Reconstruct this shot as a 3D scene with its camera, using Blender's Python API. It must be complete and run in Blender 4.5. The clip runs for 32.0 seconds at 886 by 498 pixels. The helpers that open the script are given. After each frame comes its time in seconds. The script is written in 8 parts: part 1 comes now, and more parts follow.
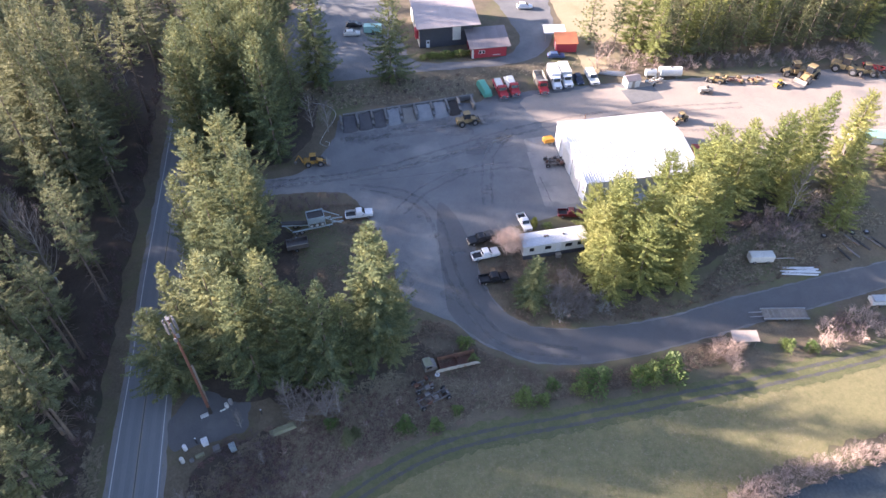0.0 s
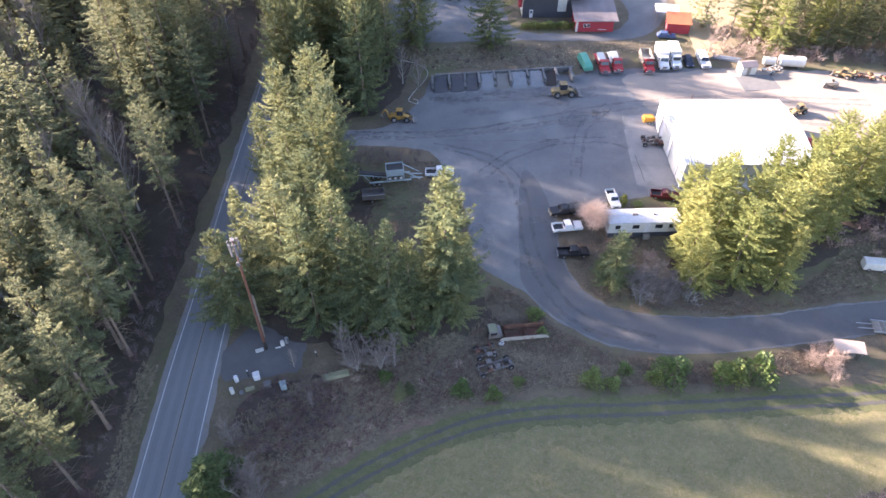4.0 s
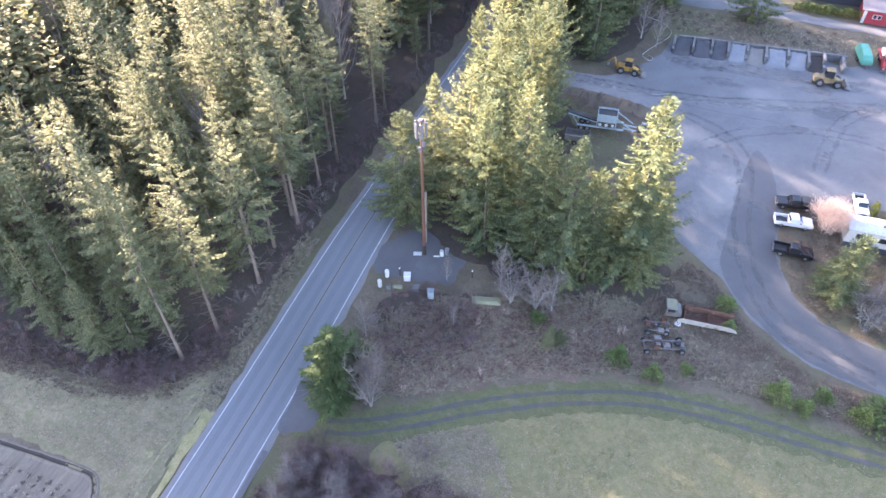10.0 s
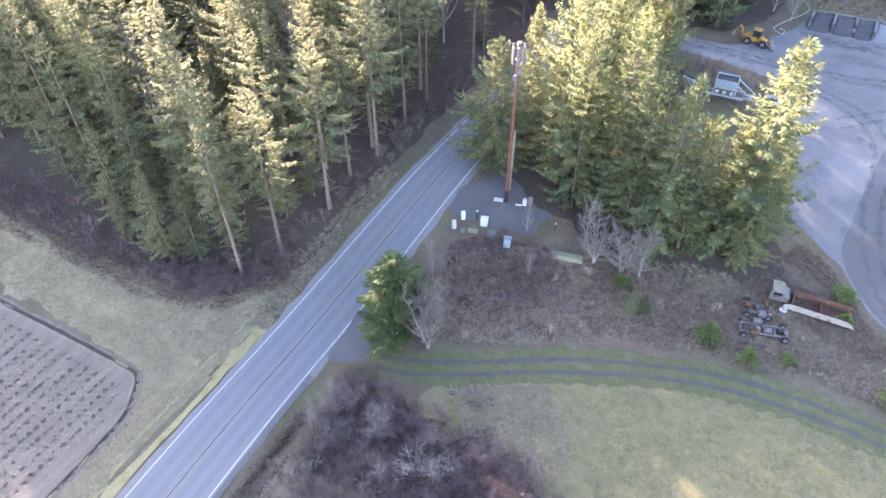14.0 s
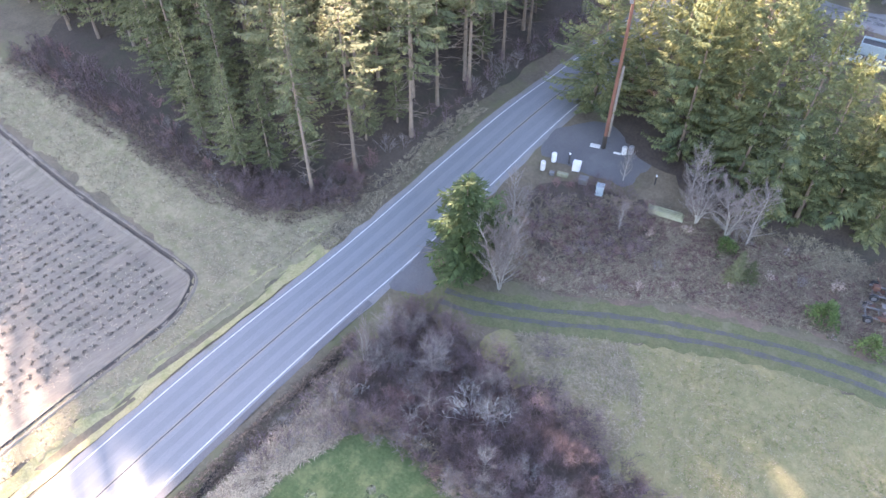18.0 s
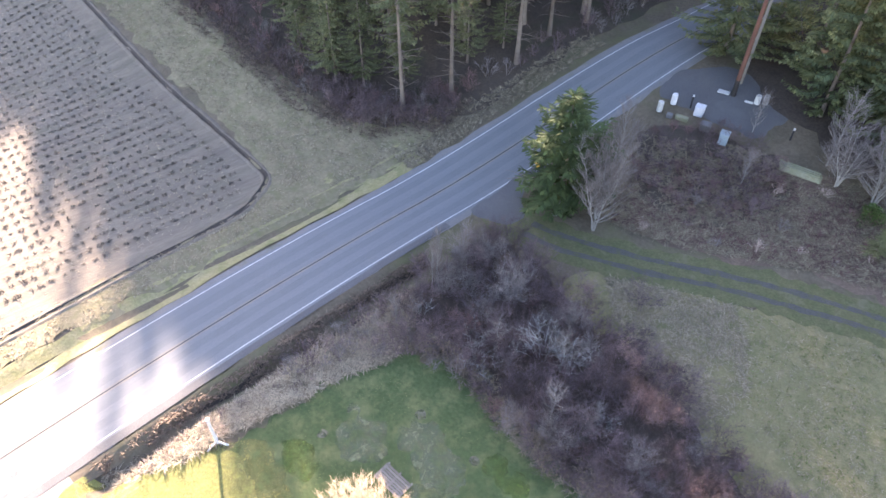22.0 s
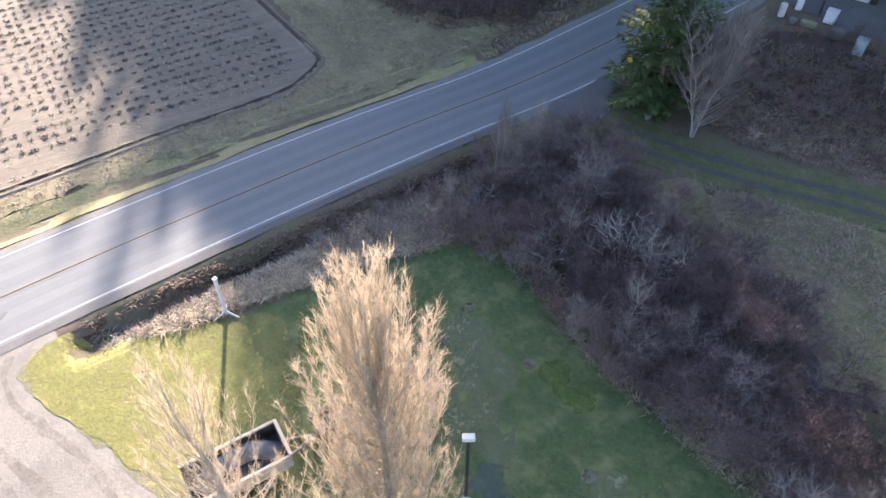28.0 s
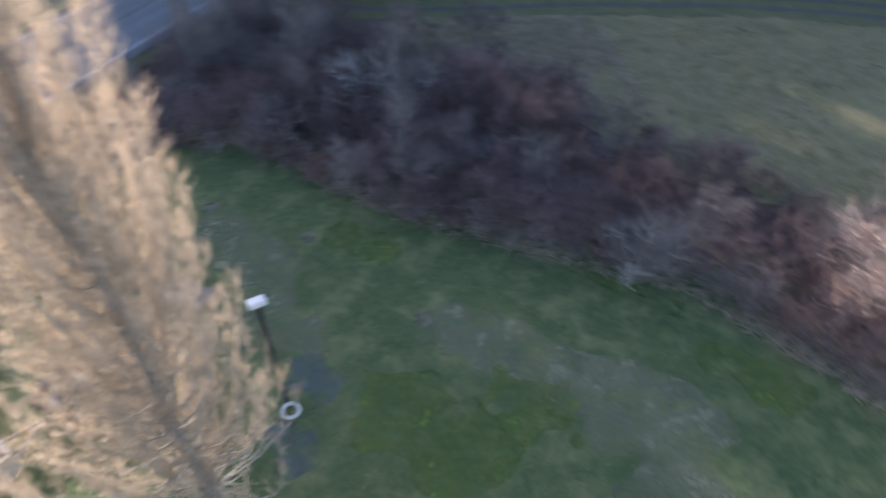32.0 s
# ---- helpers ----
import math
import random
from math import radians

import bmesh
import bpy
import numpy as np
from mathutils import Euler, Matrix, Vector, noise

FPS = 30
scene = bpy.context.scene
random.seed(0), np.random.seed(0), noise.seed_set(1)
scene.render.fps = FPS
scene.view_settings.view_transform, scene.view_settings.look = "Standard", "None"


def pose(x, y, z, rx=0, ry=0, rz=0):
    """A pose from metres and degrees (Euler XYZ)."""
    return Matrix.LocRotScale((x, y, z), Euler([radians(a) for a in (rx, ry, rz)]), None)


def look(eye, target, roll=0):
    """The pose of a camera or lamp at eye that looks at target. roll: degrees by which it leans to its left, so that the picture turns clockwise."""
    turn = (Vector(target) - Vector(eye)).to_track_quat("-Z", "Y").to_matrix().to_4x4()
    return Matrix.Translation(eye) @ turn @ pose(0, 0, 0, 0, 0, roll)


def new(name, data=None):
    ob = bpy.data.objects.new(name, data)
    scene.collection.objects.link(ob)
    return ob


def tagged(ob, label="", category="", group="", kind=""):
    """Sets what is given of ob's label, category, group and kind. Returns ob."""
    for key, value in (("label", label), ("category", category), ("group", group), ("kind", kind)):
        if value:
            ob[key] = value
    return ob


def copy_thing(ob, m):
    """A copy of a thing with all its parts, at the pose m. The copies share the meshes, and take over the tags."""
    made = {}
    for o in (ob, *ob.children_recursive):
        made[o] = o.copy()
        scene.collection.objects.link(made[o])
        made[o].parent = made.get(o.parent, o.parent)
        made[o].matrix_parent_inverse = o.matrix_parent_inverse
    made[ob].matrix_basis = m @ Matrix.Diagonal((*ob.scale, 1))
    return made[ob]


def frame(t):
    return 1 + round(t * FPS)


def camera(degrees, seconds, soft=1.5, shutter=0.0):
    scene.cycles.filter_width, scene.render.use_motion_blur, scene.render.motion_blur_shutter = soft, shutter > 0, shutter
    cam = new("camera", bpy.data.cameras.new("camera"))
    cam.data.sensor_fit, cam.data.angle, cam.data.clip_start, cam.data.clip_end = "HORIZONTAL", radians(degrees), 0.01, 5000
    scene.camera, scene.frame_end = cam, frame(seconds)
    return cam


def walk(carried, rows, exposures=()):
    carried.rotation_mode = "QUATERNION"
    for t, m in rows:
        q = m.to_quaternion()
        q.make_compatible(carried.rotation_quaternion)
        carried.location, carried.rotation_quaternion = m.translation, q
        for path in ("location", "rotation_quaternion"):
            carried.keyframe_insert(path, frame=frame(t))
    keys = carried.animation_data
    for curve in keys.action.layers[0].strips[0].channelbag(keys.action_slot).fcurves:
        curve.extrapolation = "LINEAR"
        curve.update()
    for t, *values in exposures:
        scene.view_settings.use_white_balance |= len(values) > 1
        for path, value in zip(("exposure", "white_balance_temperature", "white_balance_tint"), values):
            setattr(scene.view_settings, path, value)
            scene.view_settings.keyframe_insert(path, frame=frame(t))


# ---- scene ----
cam = camera(66.28, 32.0, soft=1.5, shutter=0.5)
# seconds, x, y, z, pitch, yaw: a slow descent of a hovering drone that turns on the spot
ROWS = [
    (0.0, -0.86, 0.65, 96.63, -45.48, -9.54),
    (0.5, -0.86, 0.61, 96.10, -45.37, -8.93),
    (1.0, -0.85, 0.56, 95.26, -45.35, -7.90),
    (1.5, -0.85, 0.50, 94.10, -45.39, -7.16),
    (2.0, -0.83, 0.43, 92.78, -45.39, -6.27),
    (2.5, -0.80, 0.34, 91.42, -45.38, -5.13),
    (3.0, -0.74, 0.24, 90.13, -45.41, -3.60),
    (3.5, -0.68, 0.14, 88.90, -45.44, -1.92),
    (5.5, -0.43, -0.22, 83.98, -45.53, 4.58),
    (6.0, -0.37, -0.30, 82.71, -45.48, 6.19),
    (6.5, -0.31, -0.37, 81.40, -45.42, 8.00),
    (7.0, -0.24, -0.47, 80.12, -45.39, 10.40),
    (7.5, -0.17, -0.57, 78.93, -45.40, 12.91),
    (8.0, -0.10, -0.65, 77.91, -45.47, 15.29),
    (8.5, -0.05, -0.72, 77.14, -45.47, 15.47),
    (9.0, 0.01, -0.77, 76.30, -45.39, 17.86),
    (9.5, 0.09, -0.78, 75.22, -45.48, 19.68),
    (10.0, 0.18, -0.76, 73.98, -45.47, 21.44),
    (10.5, 0.30, -0.74, 72.73, -45.48, 22.84),
    (11.0, 0.45, -0.73, 71.44, -45.49, 24.10),
    (11.5, 0.62, -0.74, 70.18, -45.44, 25.40),
    (12.0, 0.81, -0.77, 68.93, -45.44, 26.70),
    (12.5, 0.97, -0.83, 67.68, -45.42, 27.92),
    (13.0, 1.10, -0.89, 66.42, -45.38, 29.11),
    (13.5, 1.19, -0.96, 65.10, -45.33, 30.29),
    (14.0, 1.26, -1.01, 63.80, -45.33, 31.45),
    (14.5, 1.31, -1.07, 62.59, -45.36, 32.64),
    (16.5, 1.49, -1.17, 57.47, -45.37, 37.35),
    (17.0, 1.55, -1.18, 56.15, -45.33, 38.53),
    (17.5, 1.64, -1.19, 54.90, -45.34, 39.74),
    (18.0, 1.76, -1.21, 53.75, -45.35, 41.02),
    (18.5, 1.90, -1.21, 52.58, -45.35, 42.29),
    (19.0, 2.02, -1.19, 51.41, -45.36, 43.50),
    (19.5, 2.10, -1.17, 50.18, -45.37, 44.79),
    (20.0, 2.14, -1.16, 48.90, -45.37, 46.06),
    (20.5, 2.18, -1.16, 47.64, -45.36, 47.35),
    (21.0, 2.21, -1.15, 46.34, -45.38, 48.71),
    (21.5, 2.23, -1.12, 45.03, -45.40, 50.11),
    (22.0, 2.27, -1.10, 43.80, -45.42, 51.51),
    (22.5, 2.32, -1.10, 42.61, -45.43, 52.91),
    (23.0, 2.37, -1.10, 41.39, -45.45, 54.28),
    (23.5, 2.38, -1.09, 40.17, -45.48, 55.68),
    (24.0, 2.35, -1.06, 38.99, -45.48, 57.05),
    (24.5, 2.30, -1.00, 37.92, -45.56, 58.46),
    (25.0, 2.26, -0.98, 37.23, -45.58, 58.66),
    (25.5, 2.25, -1.03, 36.84, -45.34, 58.65),
    (27.5, 2.31, -0.97, 32.91, -45.39, 58.82),
    (28.0, 2.38, -0.96, 31.68, -45.43, 58.77),
    (28.5, 2.45, -0.95, 30.42, -45.42, 58.72),
    (29.0, 2.48, -0.96, 29.24, -45.34, 58.72),
    (29.5, 2.49, -0.98, 27.97, -45.40, 58.62),
    (30.0, 2.45, -1.01, 26.66, -45.43, 58.55),
    (30.5, 2.37, -1.05, 25.35, -45.41, 58.35),
    (31.0, 2.27, -1.11, 24.06, -45.37, 58.09),
    (31.5, 2.16, -1.18, 22.67, -45.41, 52.18),
    (31.7, 2.13, -1.20, 22.15, -45.4, 44.05),
    (31.8, 2.12, -1.20, 21.90, -45.4, 39.5),
    (32.0, 2.10, -1.20, 21.40, -45.4, 30.0),
]
EXPOSURES = [(0.0, 2.6, 6150, 27), (3.5, 2.9, 6350, 28), (6.0, 3.3, 6400, 26), (9.0, 3.74, 6400, 30), (13.0, 4.12, 6650, 30), (18.0, 4.12, 6750, 29), (21.0, 3.82, 6800, 28), (23.0, 3.2, 6550, 26), (25.0, 2.86, 6350, 24), (29.0, 2.6, 6200, 20), (31.0, 2.5, 6100, 19), (32.0, 2.34, 5850, 21)]
walk(cam, [(t, pose(x, y, z, 90 + pitch, 0, yaw)) for t, x, y, z, pitch, yaw in ROWS], EXPOSURES)

# ---- sky and sun ----
SUN_EL, SUN_AZ = radians(17.5), radians(159.0)          # the sun stands over the west wood
world = bpy.data.worlds.new("sky")
scene.world = world
world.use_nodes = True
wn, wl = world.node_tree.nodes, world.node_tree.links
sky = wn.new("ShaderNodeTexSky")
sky.sky_type, sky.sun_disc = "NISHITA", False
sky.sun_elevation, sky.sun_rotation = SUN_EL, radians(90) - SUN_AZ
wl.new(sky.outputs[0], wn["Background"].inputs[0])
wn["Background"].inputs[1].default_value = 0.085
sun = new("sun", bpy.data.lights.new("sun", "SUN"))
sun.data.energy, sun.data.angle, sun.data.color = 5.0, radians(1.0), (1.0, 0.86, 0.68)
to_sun = Vector((math.cos(SUN_EL) * math.cos(SUN_AZ), math.cos(SUN_EL) * math.sin(SUN_AZ), math.sin(SUN_EL)))
sun.matrix_world = look((0, 0, 200), Vector((0, 0, 200)) - to_sun)


# ---- materials ----
def noise_node(nt, vec, scale, detail=4.0, rough=0.6):
    n = nt.nodes.new("ShaderNodeTexNoise")
    n.inputs["Scale"].default_value, n.inputs["Detail"].default_value, n.inputs["Roughness"].default_value = scale, detail, rough
    nt.links.new(vec, n.inputs["Vector"])
    return n.outputs["Fac"]


def ramp(nt, fac, lo, hi):
    r = nt.nodes.new("ShaderNodeMapRange")
    r.inputs["From Min"].default_value, r.inputs["From Max"].default_value = lo, hi
    nt.links.new(fac, r.inputs["Value"])
    return r.outputs["Result"]


def blend(nt, fac, a, b, mode="MIX"):
    m = nt.nodes.new("ShaderNodeMix")
    m.data_type, m.blend_type = "RGBA", mode
    for sock, val in ((m.inputs["Factor"], fac), (m.inputs["A"], a), (m.inputs["B"], b)):
        if isinstance(val, (int, float)):
            sock.default_value = val
        elif isinstance(val, tuple):
            sock.default_value = (*val, 1)
        else:
            nt.links.new(val, sock)
    return m.outputs["Result"]


def surf(name, a, b, coarse=0.5, fine=12.0, rough=0.8, bump=0.25, metal=0.0, third=None, third_at=(0.55, 0.7), third_scale=0.12,
         island=0.0, rnd=0.0, leaf=0.0, spec=0.4, stretch=None, glow_through=None, worn=0.0):
    """A weathered surface: two colours mixed at two scales, a third in patches, with fine relief."""
    m = bpy.data.materials.new(name)
    m.use_nodes = True
    nt = m.node_tree
    p = nt.nodes["Principled BSDF"]
    geo = nt.nodes.new("ShaderNodeNewGeometry")
    vec = geo.outputs["Position"]
    if stretch:
        mp = nt.nodes.new("ShaderNodeMapping")
        mp.inputs["Scale"].default_value = stretch[:3]
        mp.inputs["Rotation"].default_value = (0, 0, stretch[3] if len(stretch) > 3 else 0)
        nt.links.new(vec, mp.inputs["Vector"])
        vec = mp.outputs["Vector"]
    n1, n2 = noise_node(nt, vec, coarse, 9.0, 0.68), noise_node(nt, vec, fine, 3.0, 0.7)
    col = blend(nt, ramp(nt, n1, 0.35, 0.65), a, b)
    dark = blend(nt, 0.45, col, (0.0, 0.0, 0.0))
    light = blend(nt, 0.35, col, tuple(min(1.0, 1.7 * c + 0.02) for c in b))
    col = blend(nt, 0.55, col, blend(nt, ramp(nt, n2, 0.3, 0.7), dark, light))
    if third:
        n3 = noise_node(nt, vec, third_scale, 6.0, 0.65)
        col = blend(nt, ramp(nt, n3, *third_at), col, third)
    if island:
        hsv = nt.nodes.new("ShaderNodeHueSaturation")
        nt.links.new(col, hsv.inputs["Color"])
        nt.links.new(ramp2(nt, geo.outputs["Random Per Island"], 1 - island, 1 + island), hsv.inputs["Value"])
        col = hsv.outputs["Color"]
    if rnd:
        oi = nt.nodes.new("ShaderNodeObjectInfo")
        hsv = nt.nodes.new("ShaderNodeHueSaturation")
        nt.links.new(col, hsv.inputs["Color"])
        nt.links.new(ramp2(nt, oi.outputs["Random"], 1 - rnd, 1 + rnd), hsv.inputs["Value"])
        nt.links.new(ramp2(nt, oi.outputs["Random"], 0.515 if leaf else 0.5, 0.48 if leaf else 0.5), hsv.inputs["Hue"])
        col = hsv.outputs["Color"]
    nt.links.new(col, p.inputs["Base Color"])
    p.inputs["Roughness"].default_value, p.inputs["Metallic"].default_value = rough, metal
    p.inputs["Specular IOR Level"].default_value = spec
    if bump:
        bn = nt.nodes.new("ShaderNodeBump")
        bn.inputs["Strength"].default_value, bn.inputs["Distance"].default_value = bump, 0.05
        nt.links.new(n2, bn.inputs["Height"])
        nt.links.new(bn.outputs["Normal"], p.inputs["Normal"])
    if worn:                                                # rubbed thin in places, so that the ground shows through
        patchy = noise_node(nt, vec, 0.9, 9.0, 0.75)
        r = nt.nodes.new("ShaderNodeMapRange")
        r.inputs["From Min"].default_value, r.inputs["From Max"].default_value = 0.36, 0.66
        r.inputs["To Max"].default_value = worn
        nt.links.new(patchy, r.inputs["Value"])
        nt.links.new(r.outputs["Result"], p.inputs["Alpha"])
    if leaf:
        tr = nt.nodes.new("ShaderNodeBsdfTranslucent")
        mx = nt.nodes.new("ShaderNodeMixShader")
        mx.inputs["Fac"].default_value = leaf
        nt.links.new(blend(nt, 0.6, col, glow_through) if glow_through else col, tr.inputs["Color"])
        nt.links.new(p.outputs["BSDF"], mx.inputs[1])
        nt.links.new(tr.outputs["BSDF"], mx.inputs[2])
        nt.links.new(mx.outputs["Shader"], nt.nodes["Material Output"].inputs["Surface"])
    return m


def ramp2(nt, fac, lo, hi):
    r = nt.nodes.new("ShaderNodeMapRange")
    r.inputs["To Min"].default_value, r.inputs["To Max"].default_value = lo, hi
    nt.links.new(fac, r.inputs["Value"])
    return r.outputs["Result"]


M_GROUND = surf("rough_grass", (0.165, 0.13, 0.088), (0.105, 0.088, 0.058), 0.35, 3.0, 0.95, 0.8, third=(0.115, 0.115, 0.055), third_at=(0.5, 0.66), third_scale=0.07)
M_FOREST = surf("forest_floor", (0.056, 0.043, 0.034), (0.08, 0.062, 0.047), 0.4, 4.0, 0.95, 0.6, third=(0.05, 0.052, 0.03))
M_MEADOW = surf("meadow_grass", (0.235, 0.198, 0.10), (0.155, 0.148, 0.068), 1.1, 6.0, 0.95, 1.0, third=(0.135, 0.135, 0.06), third_at=(0.52, 0.74), third_scale=0.5)
M_TUSSOCK = surf("pale_tussock_grass", (0.262, 0.22, 0.14), (0.182, 0.158, 0.09), 0.6, 2.6, 0.95, 0.9, third=(0.155, 0.146, 0.074), third_at=(0.48, 0.66), third_scale=1.0)
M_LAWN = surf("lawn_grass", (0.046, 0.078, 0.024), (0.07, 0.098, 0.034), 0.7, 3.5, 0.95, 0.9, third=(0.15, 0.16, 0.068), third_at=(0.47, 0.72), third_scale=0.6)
# same grass as M_LAWN, with the sunlit yellow put into the colour
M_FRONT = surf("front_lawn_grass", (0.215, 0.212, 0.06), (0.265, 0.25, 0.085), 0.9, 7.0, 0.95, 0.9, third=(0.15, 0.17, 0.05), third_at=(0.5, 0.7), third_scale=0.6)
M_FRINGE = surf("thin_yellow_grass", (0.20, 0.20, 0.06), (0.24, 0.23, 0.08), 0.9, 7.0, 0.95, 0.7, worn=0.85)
M_MOSSY = surf("bright_lawn_moss", (0.085, 0.138, 0.024), (0.115, 0.16, 0.034), 1.2, 8.0, 0.95, 0.8, worn=0.9)
M_LAWNPALE = surf("thin_grey_lawn", (0.225, 0.228, 0.138), (0.155, 0.168, 0.09), 1.2, 7.0, 0.95, 0.9, worn=0.95)
M_TRACKMOSS = surf("track_moss", (0.08, 0.096, 0.036), (0.125, 0.12, 0.056), 0.9, 6.0, 0.95, 0.5, third=(0.15, 0.135, 0.08), third_scale=0.5)
M_VERGE = surf("verge_grass", (0.25, 0.23, 0.10), (0.30, 0.262, 0.145), 0.8, 5.0, 0.95, 0.8, third=(0.175, 0.18, 0.072), third_at=(0.5, 0.7), third_scale=0.7)
M_REED = surf("dry_reed_ground", (0.185, 0.132, 0.092), (0.135, 0.095, 0.07), 0.6, 5.0, 0.95, 0.8, third=(0.095, 0.066, 0.05), third_scale=0.15)
M_SOIL = surf("ploughed_soil", (0.23, 0.195, 0.148), (0.155, 0.13, 0.102), 1.3, 9.0, 0.95, 0.7, third=(0.125, 0.115, 0.08), third_at=(0.52, 0.7), third_scale=0.9, stretch=(1.0, 0.12, 1.0))
M_DITCH = surf("ditch_mud", (0.035, 0.028, 0.02), (0.05, 0.04, 0.03), 0.6, 5.0, 0.8, 0.4)
M_ASPHALT = surf("road_asphalt", (0.15, 0.16, 0.168), (0.178, 0.189, 0.196), 0.4, 90.0, 0.8, 0.12, stretch=(1.0, 0.05, 1.0))
M_YARD = surf("yard_gravel", (0.115, 0.118, 0.122), (0.17, 0.17, 0.169), 0.16, 7.0, 0.85, 0.35, third=(0.255, 0.246, 0.23), third_at=(0.52, 0.74), third_scale=0.06)
M_LANE = surf("lane_asphalt", (0.092, 0.092, 0.094), (0.118, 0.117, 0.117), 0.2, 12.0, 0.8, 0.15, third=(0.145, 0.142, 0.138), third_scale=0.12)
M_DRIVE = surf("pale_drive_gravel", (0.25, 0.23, 0.20), (0.20, 0.185, 0.16), 0.5, 9.0, 0.92, 0.5, third=(0.17, 0.158, 0.14), third_at=(0.5, 0.7), third_scale=0.5)
M_DIRT = surf("tan_yard_dirt", (0.34, 0.285, 0.235), (0.27, 0.23, 0.195), 0.12, 6.0, 0.92, 0.3, third=(0.21, 0.19, 0.17), third_scale=0.09)
M_DRYFIELD = surf("dry_pale_field", (0.36, 0.295, 0.19), (0.30, 0.25, 0.15), 0.15, 4.0, 0.95, 0.4, third=(0.24, 0.21, 0.12), third_scale=0.08)
M_TRACKDARK = surf("dark_wheel_mark", (0.115, 0.116, 0.12), (0.15, 0.148, 0.147), 0.4, 8.0, 0.85, 0.2, worn=0.42)
M_TRACKPALE = surf("pale_dust_mark", (0.245, 0.237, 0.226), (0.20, 0.195, 0.19), 0.4, 8.0, 0.9, 0.2, worn=0.42)
M_GRAVEL = surf("track_gravel", (0.165, 0.165, 0.16), (0.21, 0.20, 0.19), 0.5, 14.0, 0.9, 0.3, third=(0.14, 0.14, 0.085), third_scale=0.3)
M_RUT = surf("rut_gravel", (0.068, 0.066, 0.061), (0.092, 0.089, 0.08), 0.9, 9.0, 0.9, 0.4, third=(0.088, 0.092, 0.045), third_at=(0.5, 0.68), third_scale=1.1)
M_DUSTRUT = surf("brown_rut", (0.195, 0.17, 0.14), (0.22, 0.195, 0.165), 0.8, 9.0, 0.95, 0.3, worn=0.45)
M_TRACKDRIVE = surf("pale_drive_dust", (0.30, 0.275, 0.24), (0.26, 0.24, 0.21), 0.6, 8.0, 0.92, 0.2, worn=0.7)
M_WHEELPATH = surf("rubber_dark_asphalt", (0.14, 0.15, 0.158), (0.155, 0.165, 0.173), 0.5, 60.0, 0.78, 0.1)
M_PAINT = surf("road_paint_white", (0.56, 0.56, 0.55), (0.40, 0.40, 0.39), 1.5, 20.0, 0.7, 0.1)
M_YELLOW = surf("road_paint_yellow", (0.27, 0.245, 0.18), (0.17, 0.165, 0.15), 0.8, 14.0, 0.7, 0.1)
M_FIR = surf("fir_needles", (0.175, 0.181, 0.084), (0.106, 0.125, 0.068), 0.3, 2.0, 0.9, 0.0, island=0.25, rnd=0.25, leaf=0.16, spec=0.15, glow_through=(0.28, 0.255, 0.105))
# sunlight put into the colour: needles yellower than M_FIR, the grove's brightest
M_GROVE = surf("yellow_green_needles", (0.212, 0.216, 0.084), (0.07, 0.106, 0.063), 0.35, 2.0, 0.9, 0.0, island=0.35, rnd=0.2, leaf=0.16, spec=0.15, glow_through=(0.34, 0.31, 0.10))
M_SUNPAINT = surf("sunny_grove_needles", (0.285, 0.29, 0.09), (0.165, 0.196, 0.073), 0.35, 2.0, 0.9, 0.0, island=0.35, rnd=0.2, leaf=0.2, spec=0.15, glow_through=(0.42, 0.40, 0.12))
M_CEDAR = surf("cedar_needles", (0.085, 0.118, 0.042), (0.06, 0.09, 0.036), 0.8, 4.0, 0.8, 0.0, island=0.3, rnd=0.2, leaf=0.15, spec=0.2, glow_through=(0.18, 0.2, 0.06))
M_BARK = surf("fir_bark", (0.24, 0.195, 0.155), (0.16, 0.125, 0.10), 1.5, 14.0, 0.9, 0.5, rnd=0.2)
M_PALEBARK = surf("alder_bark", (0.42, 0.40, 0.36), (0.32, 0.30, 0.27), 1.5, 12.0, 0.85, 0.3, rnd=0.15)
M_TWIG = surf("bare_twigs", (0.18, 0.127, 0.127), (0.118, 0.085, 0.088), 0.6, 5.0, 0.85, 0.0, island=0.4, rnd=0.4)
M_GREYTWIG = surf("grey_twigs", (0.235, 0.205, 0.19), (0.175, 0.152, 0.143), 0.6, 5.0, 0.85, 0.0, island=0.3, rnd=0.2)
M_POPLAR = surf("poplar_twigs", (0.50, 0.405, 0.295), (0.43, 0.352, 0.26), 0.6, 5.0, 0.8, 0.0, island=0.4, leaf=0.4)
M_POPBARK = surf("poplar_bark", (0.40, 0.375, 0.325), (0.31, 0.295, 0.265), 1.2, 8.0, 0.85, 0.3, third=(0.44, 0.36, 0.26), third_scale=1.5)
M_WATER = surf("pond_water", (0.03, 0.04, 0.042), (0.04, 0.05, 0.05), 0.2, 2.0, 0.08, 0.02, spec=0.7)
M_PUDDLE = surf("puddle_water", (0.06, 0.085, 0.075), (0.085, 0.105, 0.085), 0.8, 4.0, 0.2, 0.05, spec=0.6, worn=0.9)


# ---- mesh helpers ----
def mesh_of(name, verts, faces, material=None, smooth=False):
    me = bpy.data.meshes.new(name)
    me.from_pydata([tuple(v) for v in verts], [], [tuple(f) for f in faces])
    if material:
        me.materials.append(material)
    if smooth:
        me.shade_smooth()
    me.update()
    return me


def part(name, bm, material, parent=None, label=""):
    """One mesh object from a bmesh, under a thing or a part."""
    me = bpy.data.meshes.new(name)
    bm.to_mesh(me)
    bm.free()
    me.materials.append(material)
    ob = new(name, me)
    if parent is not None:
        ob.parent = parent
    return tagged(ob, label)


